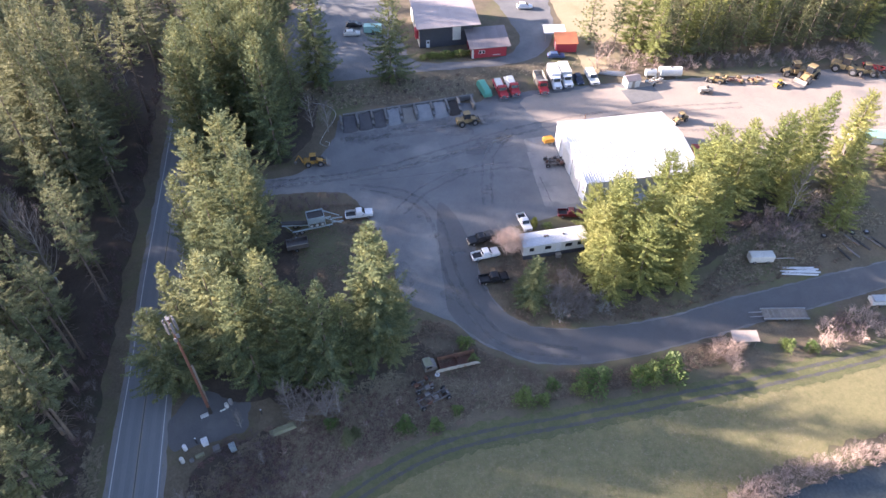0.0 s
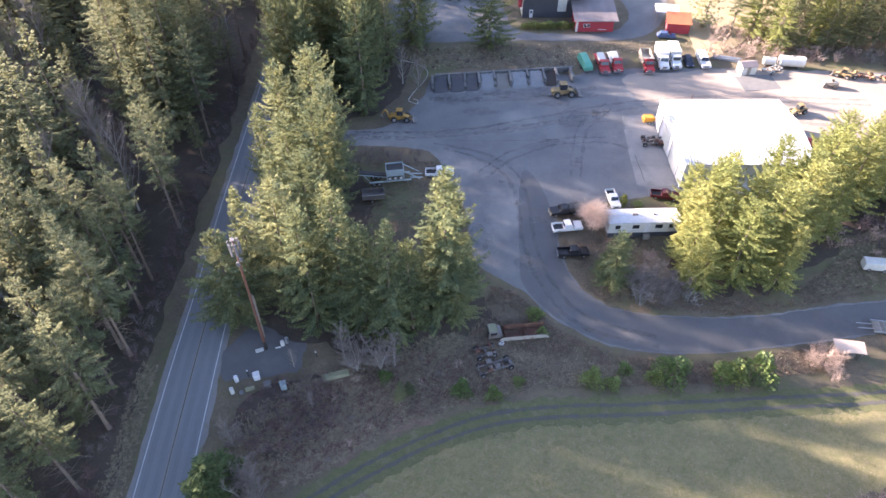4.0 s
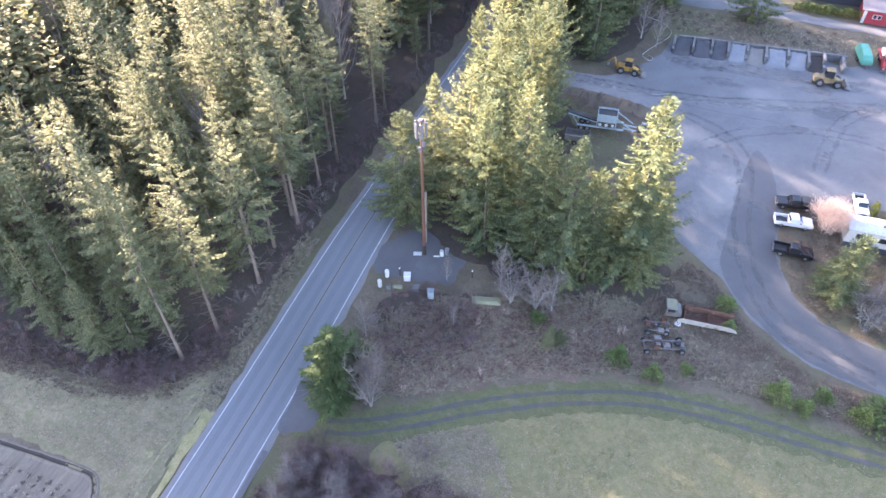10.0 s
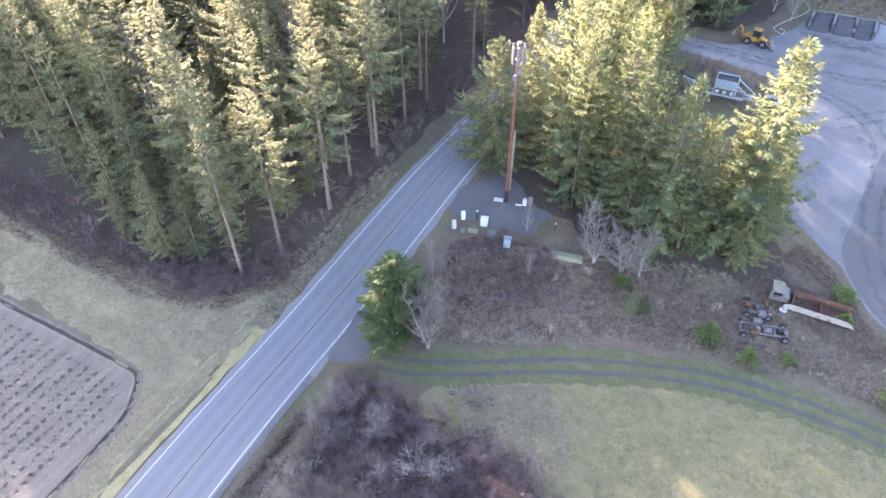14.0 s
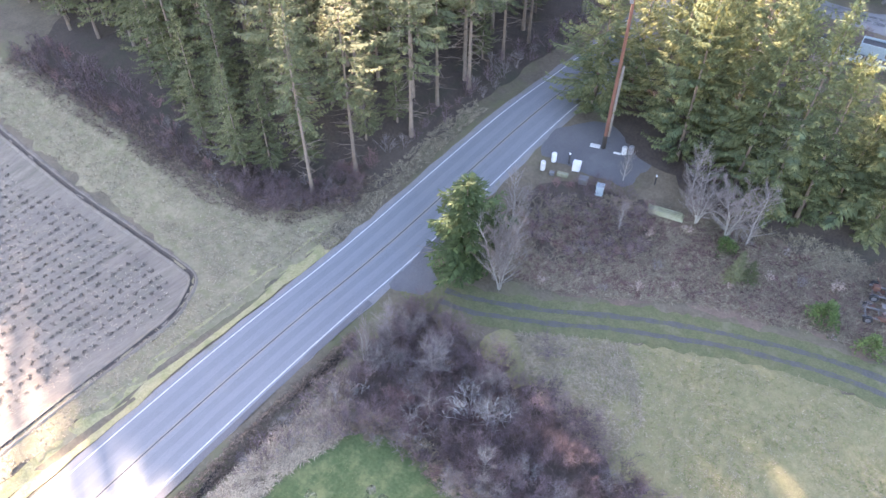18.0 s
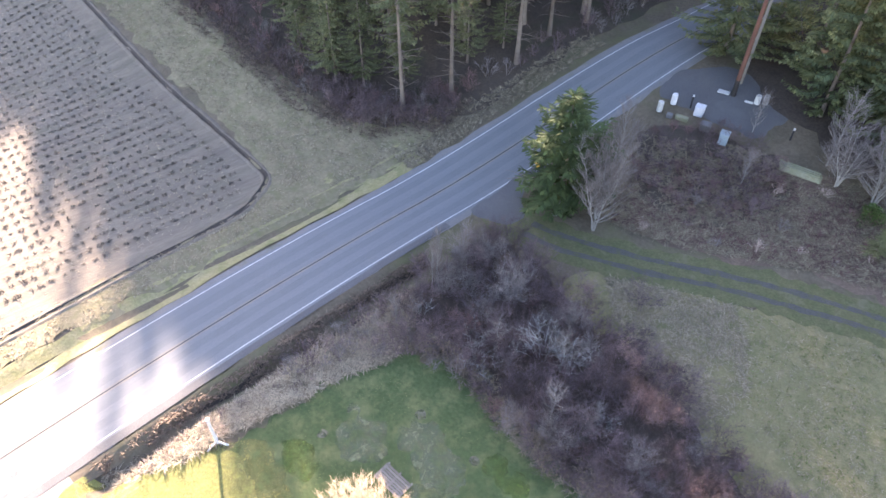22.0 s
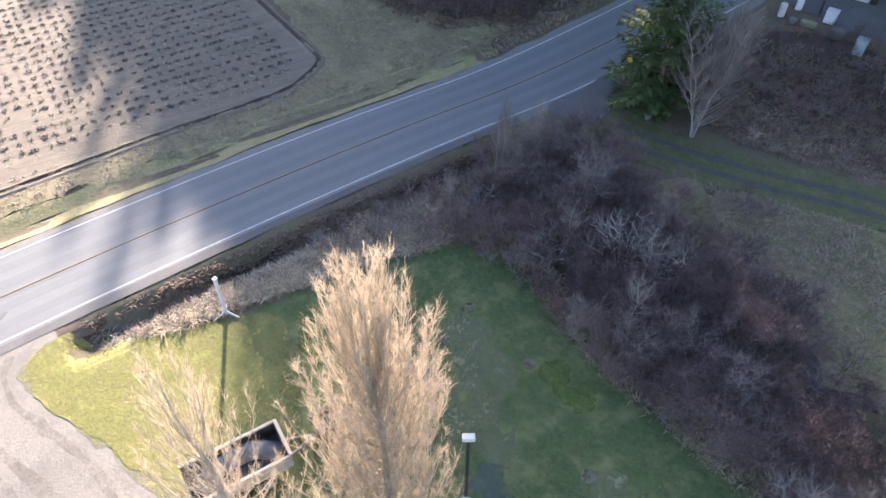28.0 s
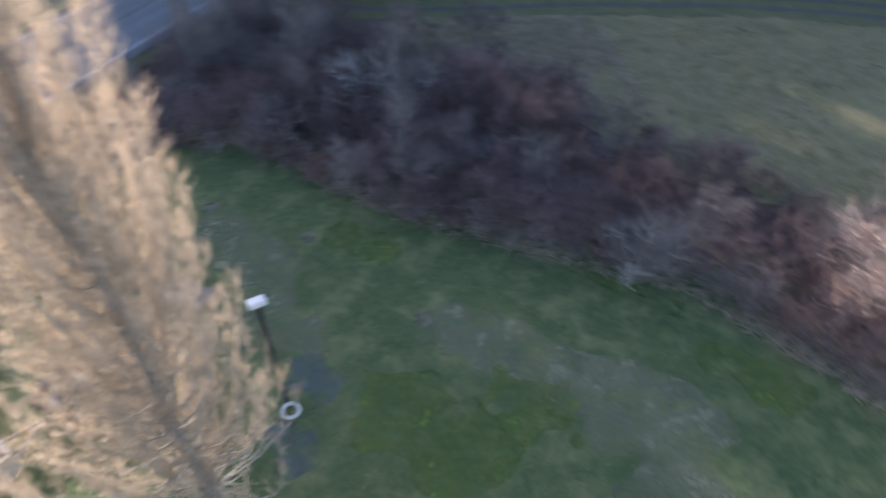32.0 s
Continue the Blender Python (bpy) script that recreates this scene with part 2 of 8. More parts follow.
def thing(name, x, y, z, turn=0.0, label="", category="", group=""):
    ob = new(name)
    ob.empty_display_size = 0.3
    ob.matrix_basis = pose(x, y, z, 0, 0, turn)
    return tagged(ob, label, category, group)


# ---- the lie of the land ----
def gz(x, y):
    """The height of the land: low meadows in the south, a bank, and the yard 5 m higher."""
    s = min(1.0, max(0.0, (y - 0.6 * min(x, 20.0) - 50.0) / 38.0))
    return 5.3 * s * s * (3 - 2 * s)


def ease(t):
    t = min(1.0, max(0.0, t))
    return t * t * (3 - 2 * t)


def road_mid(y):
    """The x of the road's centre line: a long bend in the south, then nearly straight."""
    if y < 30:
        k = (30 - y) / 43.0
        return -37.8 + 3.5 * k ** 1.6 - 1.0 * max(0.0, k - 1) ** 2
    return -37.8 + 1.0 * ease((y - 30) / 34.0) - 0.6 * ease((y - 66) / 30.0) - 0.000135 * max(0, y - 92) ** 2


def road_half(y):
    """Half the width between the edge lines: wider in the bend."""
    return 3.62 - 0.50 * ease((y - 8) / 55.0)


def ground_z(x, y):
    """The land with the ditches cut along the road and the field."""
    z = gz(x, y)
    d = x - road_mid(y)
    if 3.2 < d < 9.5 and -8 < y < 27:                     # east ditch
        z -= 1.15 * math.exp(-((d - 6.6) / 1.0) ** 2) * min(1, max(0, (y + 7.6) / 1.6)) * min(1, (27 - y) / 4)
    if -8.5 < d < -3.6:                                    # west verge dips
        z -= 0.35 * math.exp(-((d + 6.0) / 1.1) ** 2)
    if d < -9 and y > 30:                                  # uneven forest floor, rising to the west
        z += min(9.0, 0.075 * (-d - 9)) * min(1.0, (y - 30) / 20.0)
    if y > 146 and d > 20:
        z += 0.03 * min(60, y - 146)
    return z + 0.10 * noise.noise((x * 0.13, y * 0.13, 0.0)) * (0 if abs(d) < 5 else 1)


def axis(lo, hi, step, far):
    core = list(np.arange(lo, hi + 0.01, step))
    left, right, d = [], [], step
    while d < far:
        d *= 1.35
        left.append((left[-1] if left else lo) - d)
        right.append((right[-1] if right else hi) + d)
    return left[::-1] + core + right


XS, YS = axis(-110, 140, 1.25, 900), axis(-30, 190, 1.25, 900)
verts = [(x, y, ground_z(x, y)) for y in YS for x in XS]
nx = len(XS)
faces = [(j * nx + i, j * nx + i + 1, (j + 1) * nx + i + 1, (j + 1) * nx + i) for j in range(len(YS) - 1) for i in range(nx - 1)]
tagged(new("ground", mesh_of("ground", verts, faces, M_GROUND, True)), "rough winter grassland rising to a gravel yard", "ground", kind="structure")


def inside(poly):
    """Signed distance to a closed outline, positive inside."""
    P = np.array(poly, float)
    Q = np.roll(P, -1, axis=0)

    def f(x, y):
        d = Q - P
        t = np.clip(((x - P[:, 0]) * d[:, 0] + (y - P[:, 1]) * d[:, 1]) / (d ** 2).sum(1), 0, 1)
        near = np.hypot(x - P[:, 0] - t * d[:, 0], y - P[:, 1] - t * d[:, 1]).min()
        cross = ((P[:, 1] > y) != (Q[:, 1] > y))
        hit = x < P[:, 0] + (y - P[:, 1]) * d[:, 0] / np.where(d[:, 1] == 0, 1e-9, d[:, 1])
        return near if (cross & hit).sum() % 2 else -near
    return f


def patch(name, outline, step, lift, material, label, ragged=0.6, wave=0.35, category="ground"):
    """A sheet of other cover laid on the land, with rounded corners and an irregular edge."""
    if ragged > 0.1:
        for _ in range(2):
            outline = [(p[0] + k * (q[0] - p[0]), p[1] + k * (q[1] - p[1])) for p, q in zip(outline, outline[1:] + outline[:1]) for k in (0.22, 0.78)]
    f = inside(outline)
    xs = np.arange(min(p[0] for p in outline) - 2, max(p[0] for p in outline) + 2, step)
    ys = np.arange(min(p[1] for p in outline) - 2, max(p[1] for p in outline) + 2, step)
    S = np.array([[f(x, y) + ragged * noise.noise((x * wave, y * wave, 3.3)) + 0.5 * ragged * noise.noise((x * wave * 3, y * wave * 3, 9.1)) + 0.35 * ragged * noise.noise((x * wave * 8, y * wave * 8, 5.7)) for x in xs] for y in ys])
    vs, fs, index = [], [], {}

    def vert(x, y):
        k = (round(x, 3), round(y, 3))
        if k not in index:
            index[k] = len(vs)
            vs.append((x, y, ground_z(x, y) + lift))
        return index[k]
    for j in range(len(ys) - 1):
        for i in range(len(xs) - 1):
            c = [(xs[i], ys[j], S[j, i]), (xs[i + 1], ys[j], S[j, i + 1]), (xs[i + 1], ys[j + 1], S[j + 1, i + 1]), (xs[i], ys[j + 1], S[j + 1, i])]
            if max(k[2] for k in c) <= 0:
                continue
            out = []
            for a, b in zip(c, c[1:] + c[:1]):
                if a[2] > 0:
                    out.append(vert(a[0], a[1]))
                if (a[2] > 0) != (b[2] > 0):
                    t = a[2] / (a[2] - b[2])
                    out.append(vert(a[0] + t * (b[0] - a[0]), a[1] + t * (b[1] - a[1])))
            if len(set(out)) >= 3:
                fs.append(list(dict.fromkeys(out)))
    return tagged(new(name, mesh_of(name, vs, fs, material, True)), label, category, kind="structure")


def spline(points, step):
    """Points along a smooth line through the given ones."""
    P = [Vector(p) for p in points]
    P = [2 * P[0] - P[1]] + P + [2 * P[-1] - P[-2]]
    out = []
    for a, b, c, d in zip(P, P[1:], P[2:], P[3:]):
        n = max(1, int((c - b).length / step))
        for k in range(n):
            t = k / n
            out.append(0.5 * (2 * b + (c - a) * t + (2 * a - 5 * b + 4 * c - d) * t * t + (3 * b - a - 3 * c + d) * t ** 3))
    return out + [P[-2]]


def ribbon(name, line, half, lift, material, label, ragged=0.0, kind="structure", category="road", across=2):
    """A strip along a line on the land; half: its half-width, or a function of y."""
    vs, fs = [], []
    for i, p in enumerate(line):
        d = (line[min(i + 1, len(line) - 1)] - line[max(i - 1, 0)]).normalized()
        n = Vector((d.y, -d.x))
        for k in range(across + 1):
            u = 2 * k / across - 1
            w = (half(p.y) if callable(half) else half) * u
            if abs(u) == 1 and ragged:
                w += ragged * noise.noise((p.x * 0.6, p.y * 0.6, u * 7.0)) + 0.6 * ragged * noise.noise((p.x * 2.1, p.y * 2.1, u * 3.0))
            q = p + n * w
            vs.append((q.x, q.y, ground_z(q.x, q.y) + lift))
        if i:
            b = (i - 1) * (across + 1)
            fs += [(b + k, b + k + 1, b + across + 2 + k, b + across + 1 + k) for k in range(across)]
    return tagged(new(name, mesh_of(name, vs, fs, material, True)), label, category, kind=kind)


# road with shoulders and painted lines
M_CRACKS = surf("tar_seam", (0.05, 0.05, 0.052), (0.075, 0.075, 0.077), 0.8, 8.0, 0.9, 0.1)
ROAD = [Vector((road_mid(y), y)) for y in np.arange(-160, 520, 2.0)]
ribbon("road_shoulder", ROAD, lambda y: road_half(y) + 0.9, 0.035, M_GRAVEL, "narrow gravel shoulder along the asphalt road", ragged=0.35, across=6)
ribbon("road", ROAD, lambda y: road_half(y) + 0.3, 0.07, M_ASPHALT, "two-lane grey asphalt country road", ragged=0.05, across=6)


def offset(line, d):
    """The line moved sideways by d, a length or a function of y."""
    out = []
    for i, p in enumerate(line):
        t = (line[min(i + 1, len(line) - 1)] - line[max(i - 1, 0)]).normalized()
        out.append(p + Vector((t.y, -t.x)) * (d(p.y) if callable(d) else d))
    return out


for d, half, m, lab in ((lambda y: -road_half(y), 0.058, M_PAINT, "white painted edge line"), (road_half, 0.058, M_PAINT, "white painted edge line"),
                        (-0.14, 0.055, M_YELLOW, "worn yellow painted centre line"), (0.14, 0.055, M_YELLOW, "worn yellow painted centre line")):
    ribbon("road_line", offset(ROAD, d), half, 0.078, m, lab, category="road marking")

for d in (-2.45, -1.0, 1.0, 2.45):
    ribbon("wheel_path", offset(ROAD, d), 0.36, 0.0745, M_WHEELPATH, "darker strip worn by tyres in the asphalt", ragged=0.12, across=3, category="road marking")
ribbon("road_seam", offset(ROAD, 0.0), 0.06, 0.0775, M_CRACKS, "dark seam between the centre lines", ragged=0.02, category="road marking")
ribbon("dark_shoulder", offset([p for p in ROAD if -60 < p.y < 29], lambda y: road_half(y) + 0.6), 0.34, 0.0765, M_LANE, "dark asphalt shoulder beside the edge line", ragged=0.15, across=3)

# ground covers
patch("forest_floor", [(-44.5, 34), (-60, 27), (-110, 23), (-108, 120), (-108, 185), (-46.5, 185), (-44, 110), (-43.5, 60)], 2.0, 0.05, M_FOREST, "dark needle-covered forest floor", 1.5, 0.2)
patch("yard", [(-37, 109), (-21, 110.5), (-4.3, 109.5), (-1, 106), (2, 97), (4.5, 88), (4, 80), (9, 76), (13.3, 74.5), (18, 69), (27, 63.8), (41, 62.5), (63, 65.5), (96, 70), (140, 76),
               (140, 80), (98, 75.5), (66, 72.3), (48, 69.5), (29, 70.7), (22.8, 75), (20, 82), (20.5, 92), (28, 93), (44, 96), (80, 97), (105, 104), (117, 105), (134, 112), (134, 136), (100, 137),
               (66, 139.5), (34, 139), (30, 136), (25, 137.5), (-2.5, 137.5), (-4, 128), (-11, 116), (-21, 115.4), (-37, 116)], 0.6, 0.04, M_YARD, "worn grey gravel and asphalt works yard", 0.35, 0.5)
patch("meadow", [(-24, 31.5), (-16, 38.8), (-7.5, 44), (3, 49), (14, 51.8), (40, 53), (87, 56), (138, 63.5), (138, 44), (90, 44), (60, 41), (42, 36), (20, 20), (0, 24), (-12, 26)], 1.0, 0.05, M_MEADOW, "mown winter meadow of pale olive grass", 1.8)
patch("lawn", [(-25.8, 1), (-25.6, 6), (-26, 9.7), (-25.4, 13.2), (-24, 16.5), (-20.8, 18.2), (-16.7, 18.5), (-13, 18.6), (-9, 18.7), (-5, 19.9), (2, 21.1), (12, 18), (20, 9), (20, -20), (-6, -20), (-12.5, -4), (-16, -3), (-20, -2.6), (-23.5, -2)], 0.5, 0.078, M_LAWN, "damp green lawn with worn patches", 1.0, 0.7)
patch("reed_bank", [(-30.5, 40), (-24, 39.5), (-18, 42), (-8, 49), (4, 54), (14, 57), (14, 64), (0, 68), (-12, 60), (-22, 56), (-30, 52)], 1.0, 0.05, M_REED, "flattened pale dry reeds and brambles", 2.2)
patch("ploughed_field", [(-47.0, 13.3), (-47.6, 15.6), (-48.6, 17.2), (-51, 18.0), (-64, 17.3), (-76, 16.2), (-110, 14.8), (-110, -28), (-43, -28), (-45, -11.2), (-46, -2.9), (-46.7, 7)], 0.7, 0.05, M_SOIL, "ploughed brown field with rows of stubble", 0.2)
# sunlit part of the lawn painted on, with a thinner fringe over it
patch("front_lawn", [(-30.0, -7.6), (-29.2, -6.2), (-27.0, -2.9), (-26.3, 1), (-25, 4), (-20, 4), (-15.5, 1), (-13, -3), (-14, -4.4), (-18.6, -5.9), (-21.4, -7.2), (-23.8, -8.4), (-26.2, -9.5), (-28.2, -9.8), (-29.4, -9.2)], 0.5, 0.09, M_FRINGE, "thin edge of sunlit yellow painted on the lawn", 0.7, 0.8)
patch("front_lawn", [(-29.8, -7.6), (-29.0, -6.3), (-26.8, -2.9), (-26, 0.6), (-24.6, 2.2), (-21, 1.6), (-18, -0.6), (-16.5, -4), (-18.6, -5.7), (-21.4, -7.0), (-23.8, -8.2), (-26.2, -9.3), (-28.2, -9.6), (-29.2, -9.1)], 0.5, 0.086, M_FRONT, "lawn painted sunlit yellow-green beside the drive", 0.5, 0.9)
patch("driveway", [(-33.4, -28), (-32.6, -14), (-31.6, -9.6), (-30.4, -7.4), (-28.4, -7.6), (-25, -7), (-21, -4), (-15.5, -1.5), (-12, -3), (-6, -14), (-6, -28)], 0.6, 0.06, M_DRIVE, "pale packed gravel drive", 0.3)
patch("pole_pad", [(-33, 62), (-29, 65), (-24, 65), (-20.5, 63), (-21.5, 58), (-25, 57), (-30, 56), (-33, 55.5)], 0.5, 0.05, M_LANE, "small grey gravel pad beside the road", 0.6)
patch("pond", [(44, 26), (54, 35.5), (62, 37), (74, 38), (90, 40), (120, 38), (120, 10), (60, 10)], 1.5, 0.06, M_WATER, "dark still pond water", 1.0, category="water")
patch("far_drive", [(-40, 152), (-16, 152), (0, 151), (20, 152), (42, 151.5), (50, 154), (56, 160), (60, 175), (62, 195), (44, 195), (47, 175), (48, 163), (42, 154.5), (20, 155.5), (16, 160), (16, 195), (-14, 195), (-16, 160), (-40, 158)], 1.2, 0.05, M_YARD, "grey paved drive round the far workshop", 0.6)

patch("wood_verge", [(-43.6, -28), (-42.6, 0), (-43.6, 20), (-44, 34), (-46, 36), (-50, 29.5), (-58, 26.5), (-106, 23), (-106, 16), (-76, 17.6), (-63, 18.9), (-52, 18.4), (-49, 17.3), (-46.8, 13.2), (-46.7, 7), (-46, -3), (-45, -11.6), (-43.2, -28)], 0.8, 0.062, M_TUSSOCK, "pale olive grass between the field and the wood", 1.3, 0.5)
patch("dirt_yard", [(46, 139), (100, 136.6), (132, 135.6), (133, 112.5), (117, 105.6), (105, 104.6), (72, 103), (70, 118.5), (46, 119), (42, 126), (40, 133)], 1.0, 0.05, M_DIRT, "sunlit tan dirt surface of the works yard", 2.2, 0.15)
patch("dry_field", [(60, 146), (64, 144), (80, 157), (92, 170), (100, 190), (62, 190), (60.5, 170)], 2.0, 0.06, M_DRYFIELD, "pale dry grass field beyond the yard", 1.5, 0.2)
patch("thicket_floor", [(-30, 20.5), (-30.5, 30.5), (-26, 31), (-20, 30.5), (-12, 31.5), (-7, 29), (-2, 27.6), (6, 26.6), (14, 22), (12, 19.5), (2, 21.6), (-5, 20.6), (-12, 19.4), (-18, 19.8), (-22, 20.8), (-25, 19)], 0.8, 0.07, M_FOREST, "dark brown ground under the thicket", 2.0, 0.4)
patch("bramble_floor", [(-31, 46), (-21, 44), (-15, 50), (-15, 56), (-21, 57.5), (-29, 54)], 1.0, 0.07, M_FOREST, "dark brown ground under the brambles", 0.9, 0.3)
patch("fir_floor", [(-32, 66), (-20, 62), (-8, 61), (6, 66), (8, 74), (-2, 78), (-14, 84), (-14, 104), (-33, 106), (-33, 76)], 1.2, 0.06, M_FOREST, "dark brown ground under the yard firs", 2.2, 0.3)
patch("grove_floor", [(38, 75), (56, 74), (66, 82), (84, 90), (90, 100), (66, 96), (42, 92)], 1.2, 0.06, M_FOREST, "dark brown ground under the grove", 2.5, 0.3)
patch("north_grove_floor", [(-35, 119), (-14, 119), (-8, 134), (-8, 148), (-36, 150)], 1.2, 0.06, M_FOREST, "dark brown ground under the north grove", 1.2, 0.25)

# wear on the yard: a concrete apron, dusty streaks and wheel marks
M_APRON = surf("apron_concrete", (0.27, 0.26, 0.25), (0.22, 0.215, 0.21), 0.3, 9.0, 0.9, 0.2, third=(0.16, 0.158, 0.155), third_scale=0.2)
for k, (x0, x1, y0, y1) in enumerate(((36.2, 43.8, 97.5, 103.6), (36.4, 43.8, 103.66, 109.6), (36.8, 43.8, 109.66, 115.6), (37.4, 43.8, 115.66, 120.5))):
    patch("concrete_apron", [(x0, y0), (x1, y0), (x1, y1), (x0 + 0.3, y1)], 0.6, 0.055, M_APRON, "worn concrete apron along the workshop", 0.05, 0.9)
patch("dust_streak", [(-20, 111.8), (0, 112.6), (14, 114.6), (24, 117.6), (25, 118.8), (12, 117.2), (-2, 115.0), (-20, 114.2)], 0.7, 0.052, M_TRACKPALE, "pale dusty driving line across the yard", 0.9, 0.4)
patch("lane", [(12.5, 75.5), (18.3, 69.3), (27, 64.1), (41, 62.8), (63, 65.8), (96, 70.3), (138, 76), (138, 79.7), (98, 75.2), (66, 72.0), (48, 69.2), (29, 70.4), (22.6, 75), (19.8, 82), (20.0, 88), (18.6, 97), (15.5, 104), (14, 97), (13.2, 88), (13, 82)], 0.45, 0.056, M_LANE, "smooth grey asphalt lane below the yard", 0.22, 0.6)
for pts, m, w in (((( -2, 111), (8, 107.5), (14, 101), (15.5, 92), (15.8, 84), (18.5, 76), (24, 69.5), (34, 66.2)), M_TRACKDARK, 0.35), (((0, 109.2), (7, 105.8), (12, 100), (13.4, 92), (13.7, 84), (16.6, 75), (22.6, 68), (34, 64.4)), M_TRACKDARK, 0.35),
                  (((-18, 112.8), (2, 113.4), (20, 117.6), (40, 123), (62, 125.5), (92, 124)), M_TRACKPALE, 0.4), (((-18, 114.6), (2, 115.2), (19, 119.6), (39, 125.2), (62, 127.6), (92, 126)), M_TRACKDARK, 0.35),
                  (((8, 100), (14, 106), (22, 110), (32, 111), (37, 109)), M_TRACKDARK, 0.3), (((6.5, 101.5), (13, 108), (22, 112), (33, 112.8)), M_TRACKPALE, 0.3), (((26, 100), (27.5, 108), (30, 116), (36, 123)), M_TRACKDARK, 0.3),
                  (((24.2, 100), (25.6, 108.5), (28.2, 117), (35, 125)), M_TRACKPALE, 0.28), (((-3, 127), (8, 126.5), (22, 127.5), (34, 131)), M_TRACKDARK, 0.8), (((60, 119), (80, 117), (104, 113), (126, 112)), M_TRACKPALE, 0.5)):
    ribbon("wheel_mark", spline(pts, 1.0), w, 0.062, m, "worn wheel mark on the yard", ragged=0.35, across=2, category="wheel mark")
for k, (x, y, a, b, m) in enumerate(((11, 99, 1.0, 0.5, M_TRACKDARK), (22, 111, 2.6, 1.0, M_TRACKDARK), (26, 105, 1.2, 0.8, M_TRACKPALE), (17, 89, 1.6, 1.0, M_TRACKPALE), (30, 121, 3.5, 1.2, M_TRACKDARK), (8, 122, 4.5, 1.5, M_TRACKDARK), (14, 80, 2.5, 1.5, M_TRACKPALE), (31, 128, 3, 1.4, M_TRACKDARK), (25.8, 103.4, 0.8, 0.5, M_TRACKDARK), (12.8, 93.2, 1.4, 0.5, M_TRACKPALE), (27, 118.5, 3.2, 2.2, M_TRACKDARK), (33, 121, 2.6, 1.5, M_TRACKDARK), (6, 84, 2.2, 3.0, M_TRACKPALE), (24, 125, 4, 1.2, M_TRACKPALE), (12, 129, 5, 0.8, M_TRACKDARK), (21, 128.2, 4, 0.7, M_TRACKPALE))):
    patch("yard_stain", [(x + a * math.cos(t * 0.7854), y + b * math.sin(t * 0.7854)) for t in range(8)], 0.5, 0.058, m, "ragged damp or dusty stain on the yard", 0.9, 0.8, "stain")

M_CRACK = surf("dark_joint", (0.06, 0.06, 0.062), (0.09, 0.09, 0.092), 0.8, 8.0, 0.9, 0.1)
for pts in (((26.3, 117.4), (30, 117.9), (37, 118.7)), ((37.7, 106.8), (37.85, 102), (37.9, 98.8)), ((0.4, 111.9), (10, 111.6), (21.3, 112.0)), ((25, 119.2), (25.6, 122), (28.6, 124))):
    ribbon("yard_crack", spline(pts, 0.6), 0.05, 0.066, M_CRACK, "dark cracked joint in the yard's asphalt", ragged=0.12, across=2, category="crack")

ribbon("wheel_mark", spline([(-29.6, -10.2), (-27.6, -10.7), (-25, -9.8), (-22.4, -8.6), (-20.5, -7.7), (-17.5, -6.9)], 0.6), 0.2, 0.072, M_DUSTRUT, "brown wheel rut along the drive's edge", ragged=0.3, across=2, category="wheel mark")

for k, (w, m) in enumerate(((1.4, M_DUSTRUT), (2.6, M_TRACKDRIVE), (4.4, M_DUSTRUT), (5.6, M_TRACKDRIVE), (7.4, M_DUSTRUT))):
    ribbon("wheel_mark", offset(spline([(-32.5, -9.0), (-30, -11.0), (-27.6, -11.4), (-24.6, -10.4), (-21.6, -8.9), (-17.5, -7.6), (-12, -8)], 0.6), w), 0.3 + 0.07 * k, 0.072, m, "curved wheel mark on the drive", ragged=0.35, across=2, category="wheel mark")
# the two wheel ruts of the farm track
TRACK = [(-33.5, 33.2), (-30, 33.3), (-25.5, 34.6), (-19.5, 38), (-14, 41.7), (-8.3, 45.1), (-2.5, 48.1), (3.4, 50.5), (9.4, 52), (18.3, 52.8), (27.7, 53), (47.2, 54), (68, 55.1), (87, 57), (120, 62), (160, 70)]
line = spline(TRACK, 0.5)
ribbon("track_verge", line, 2.3, 0.08, M_TRACKMOSS, "mossy green strip of the farm track", ragged=0.6, across=4)
for d in (-0.85, 0.85):
    ribbon("wheel_rut", offset(line[10:], d), 0.3, 0.10, M_RUT, "grey gravel wheel rut of the farm track", ragged=0.2, across=2)
patch("track_apron", [(-34.2, 30.5), (-32.5, 31.2), (-30, 32.4), (-29.5, 34.6), (-32, 35.6), (-33, 38), (-33.6, 42), (-34.3, 42)], 0.6, 0.085, M_LANE, "gravel apron where the track meets the road", 0.35)
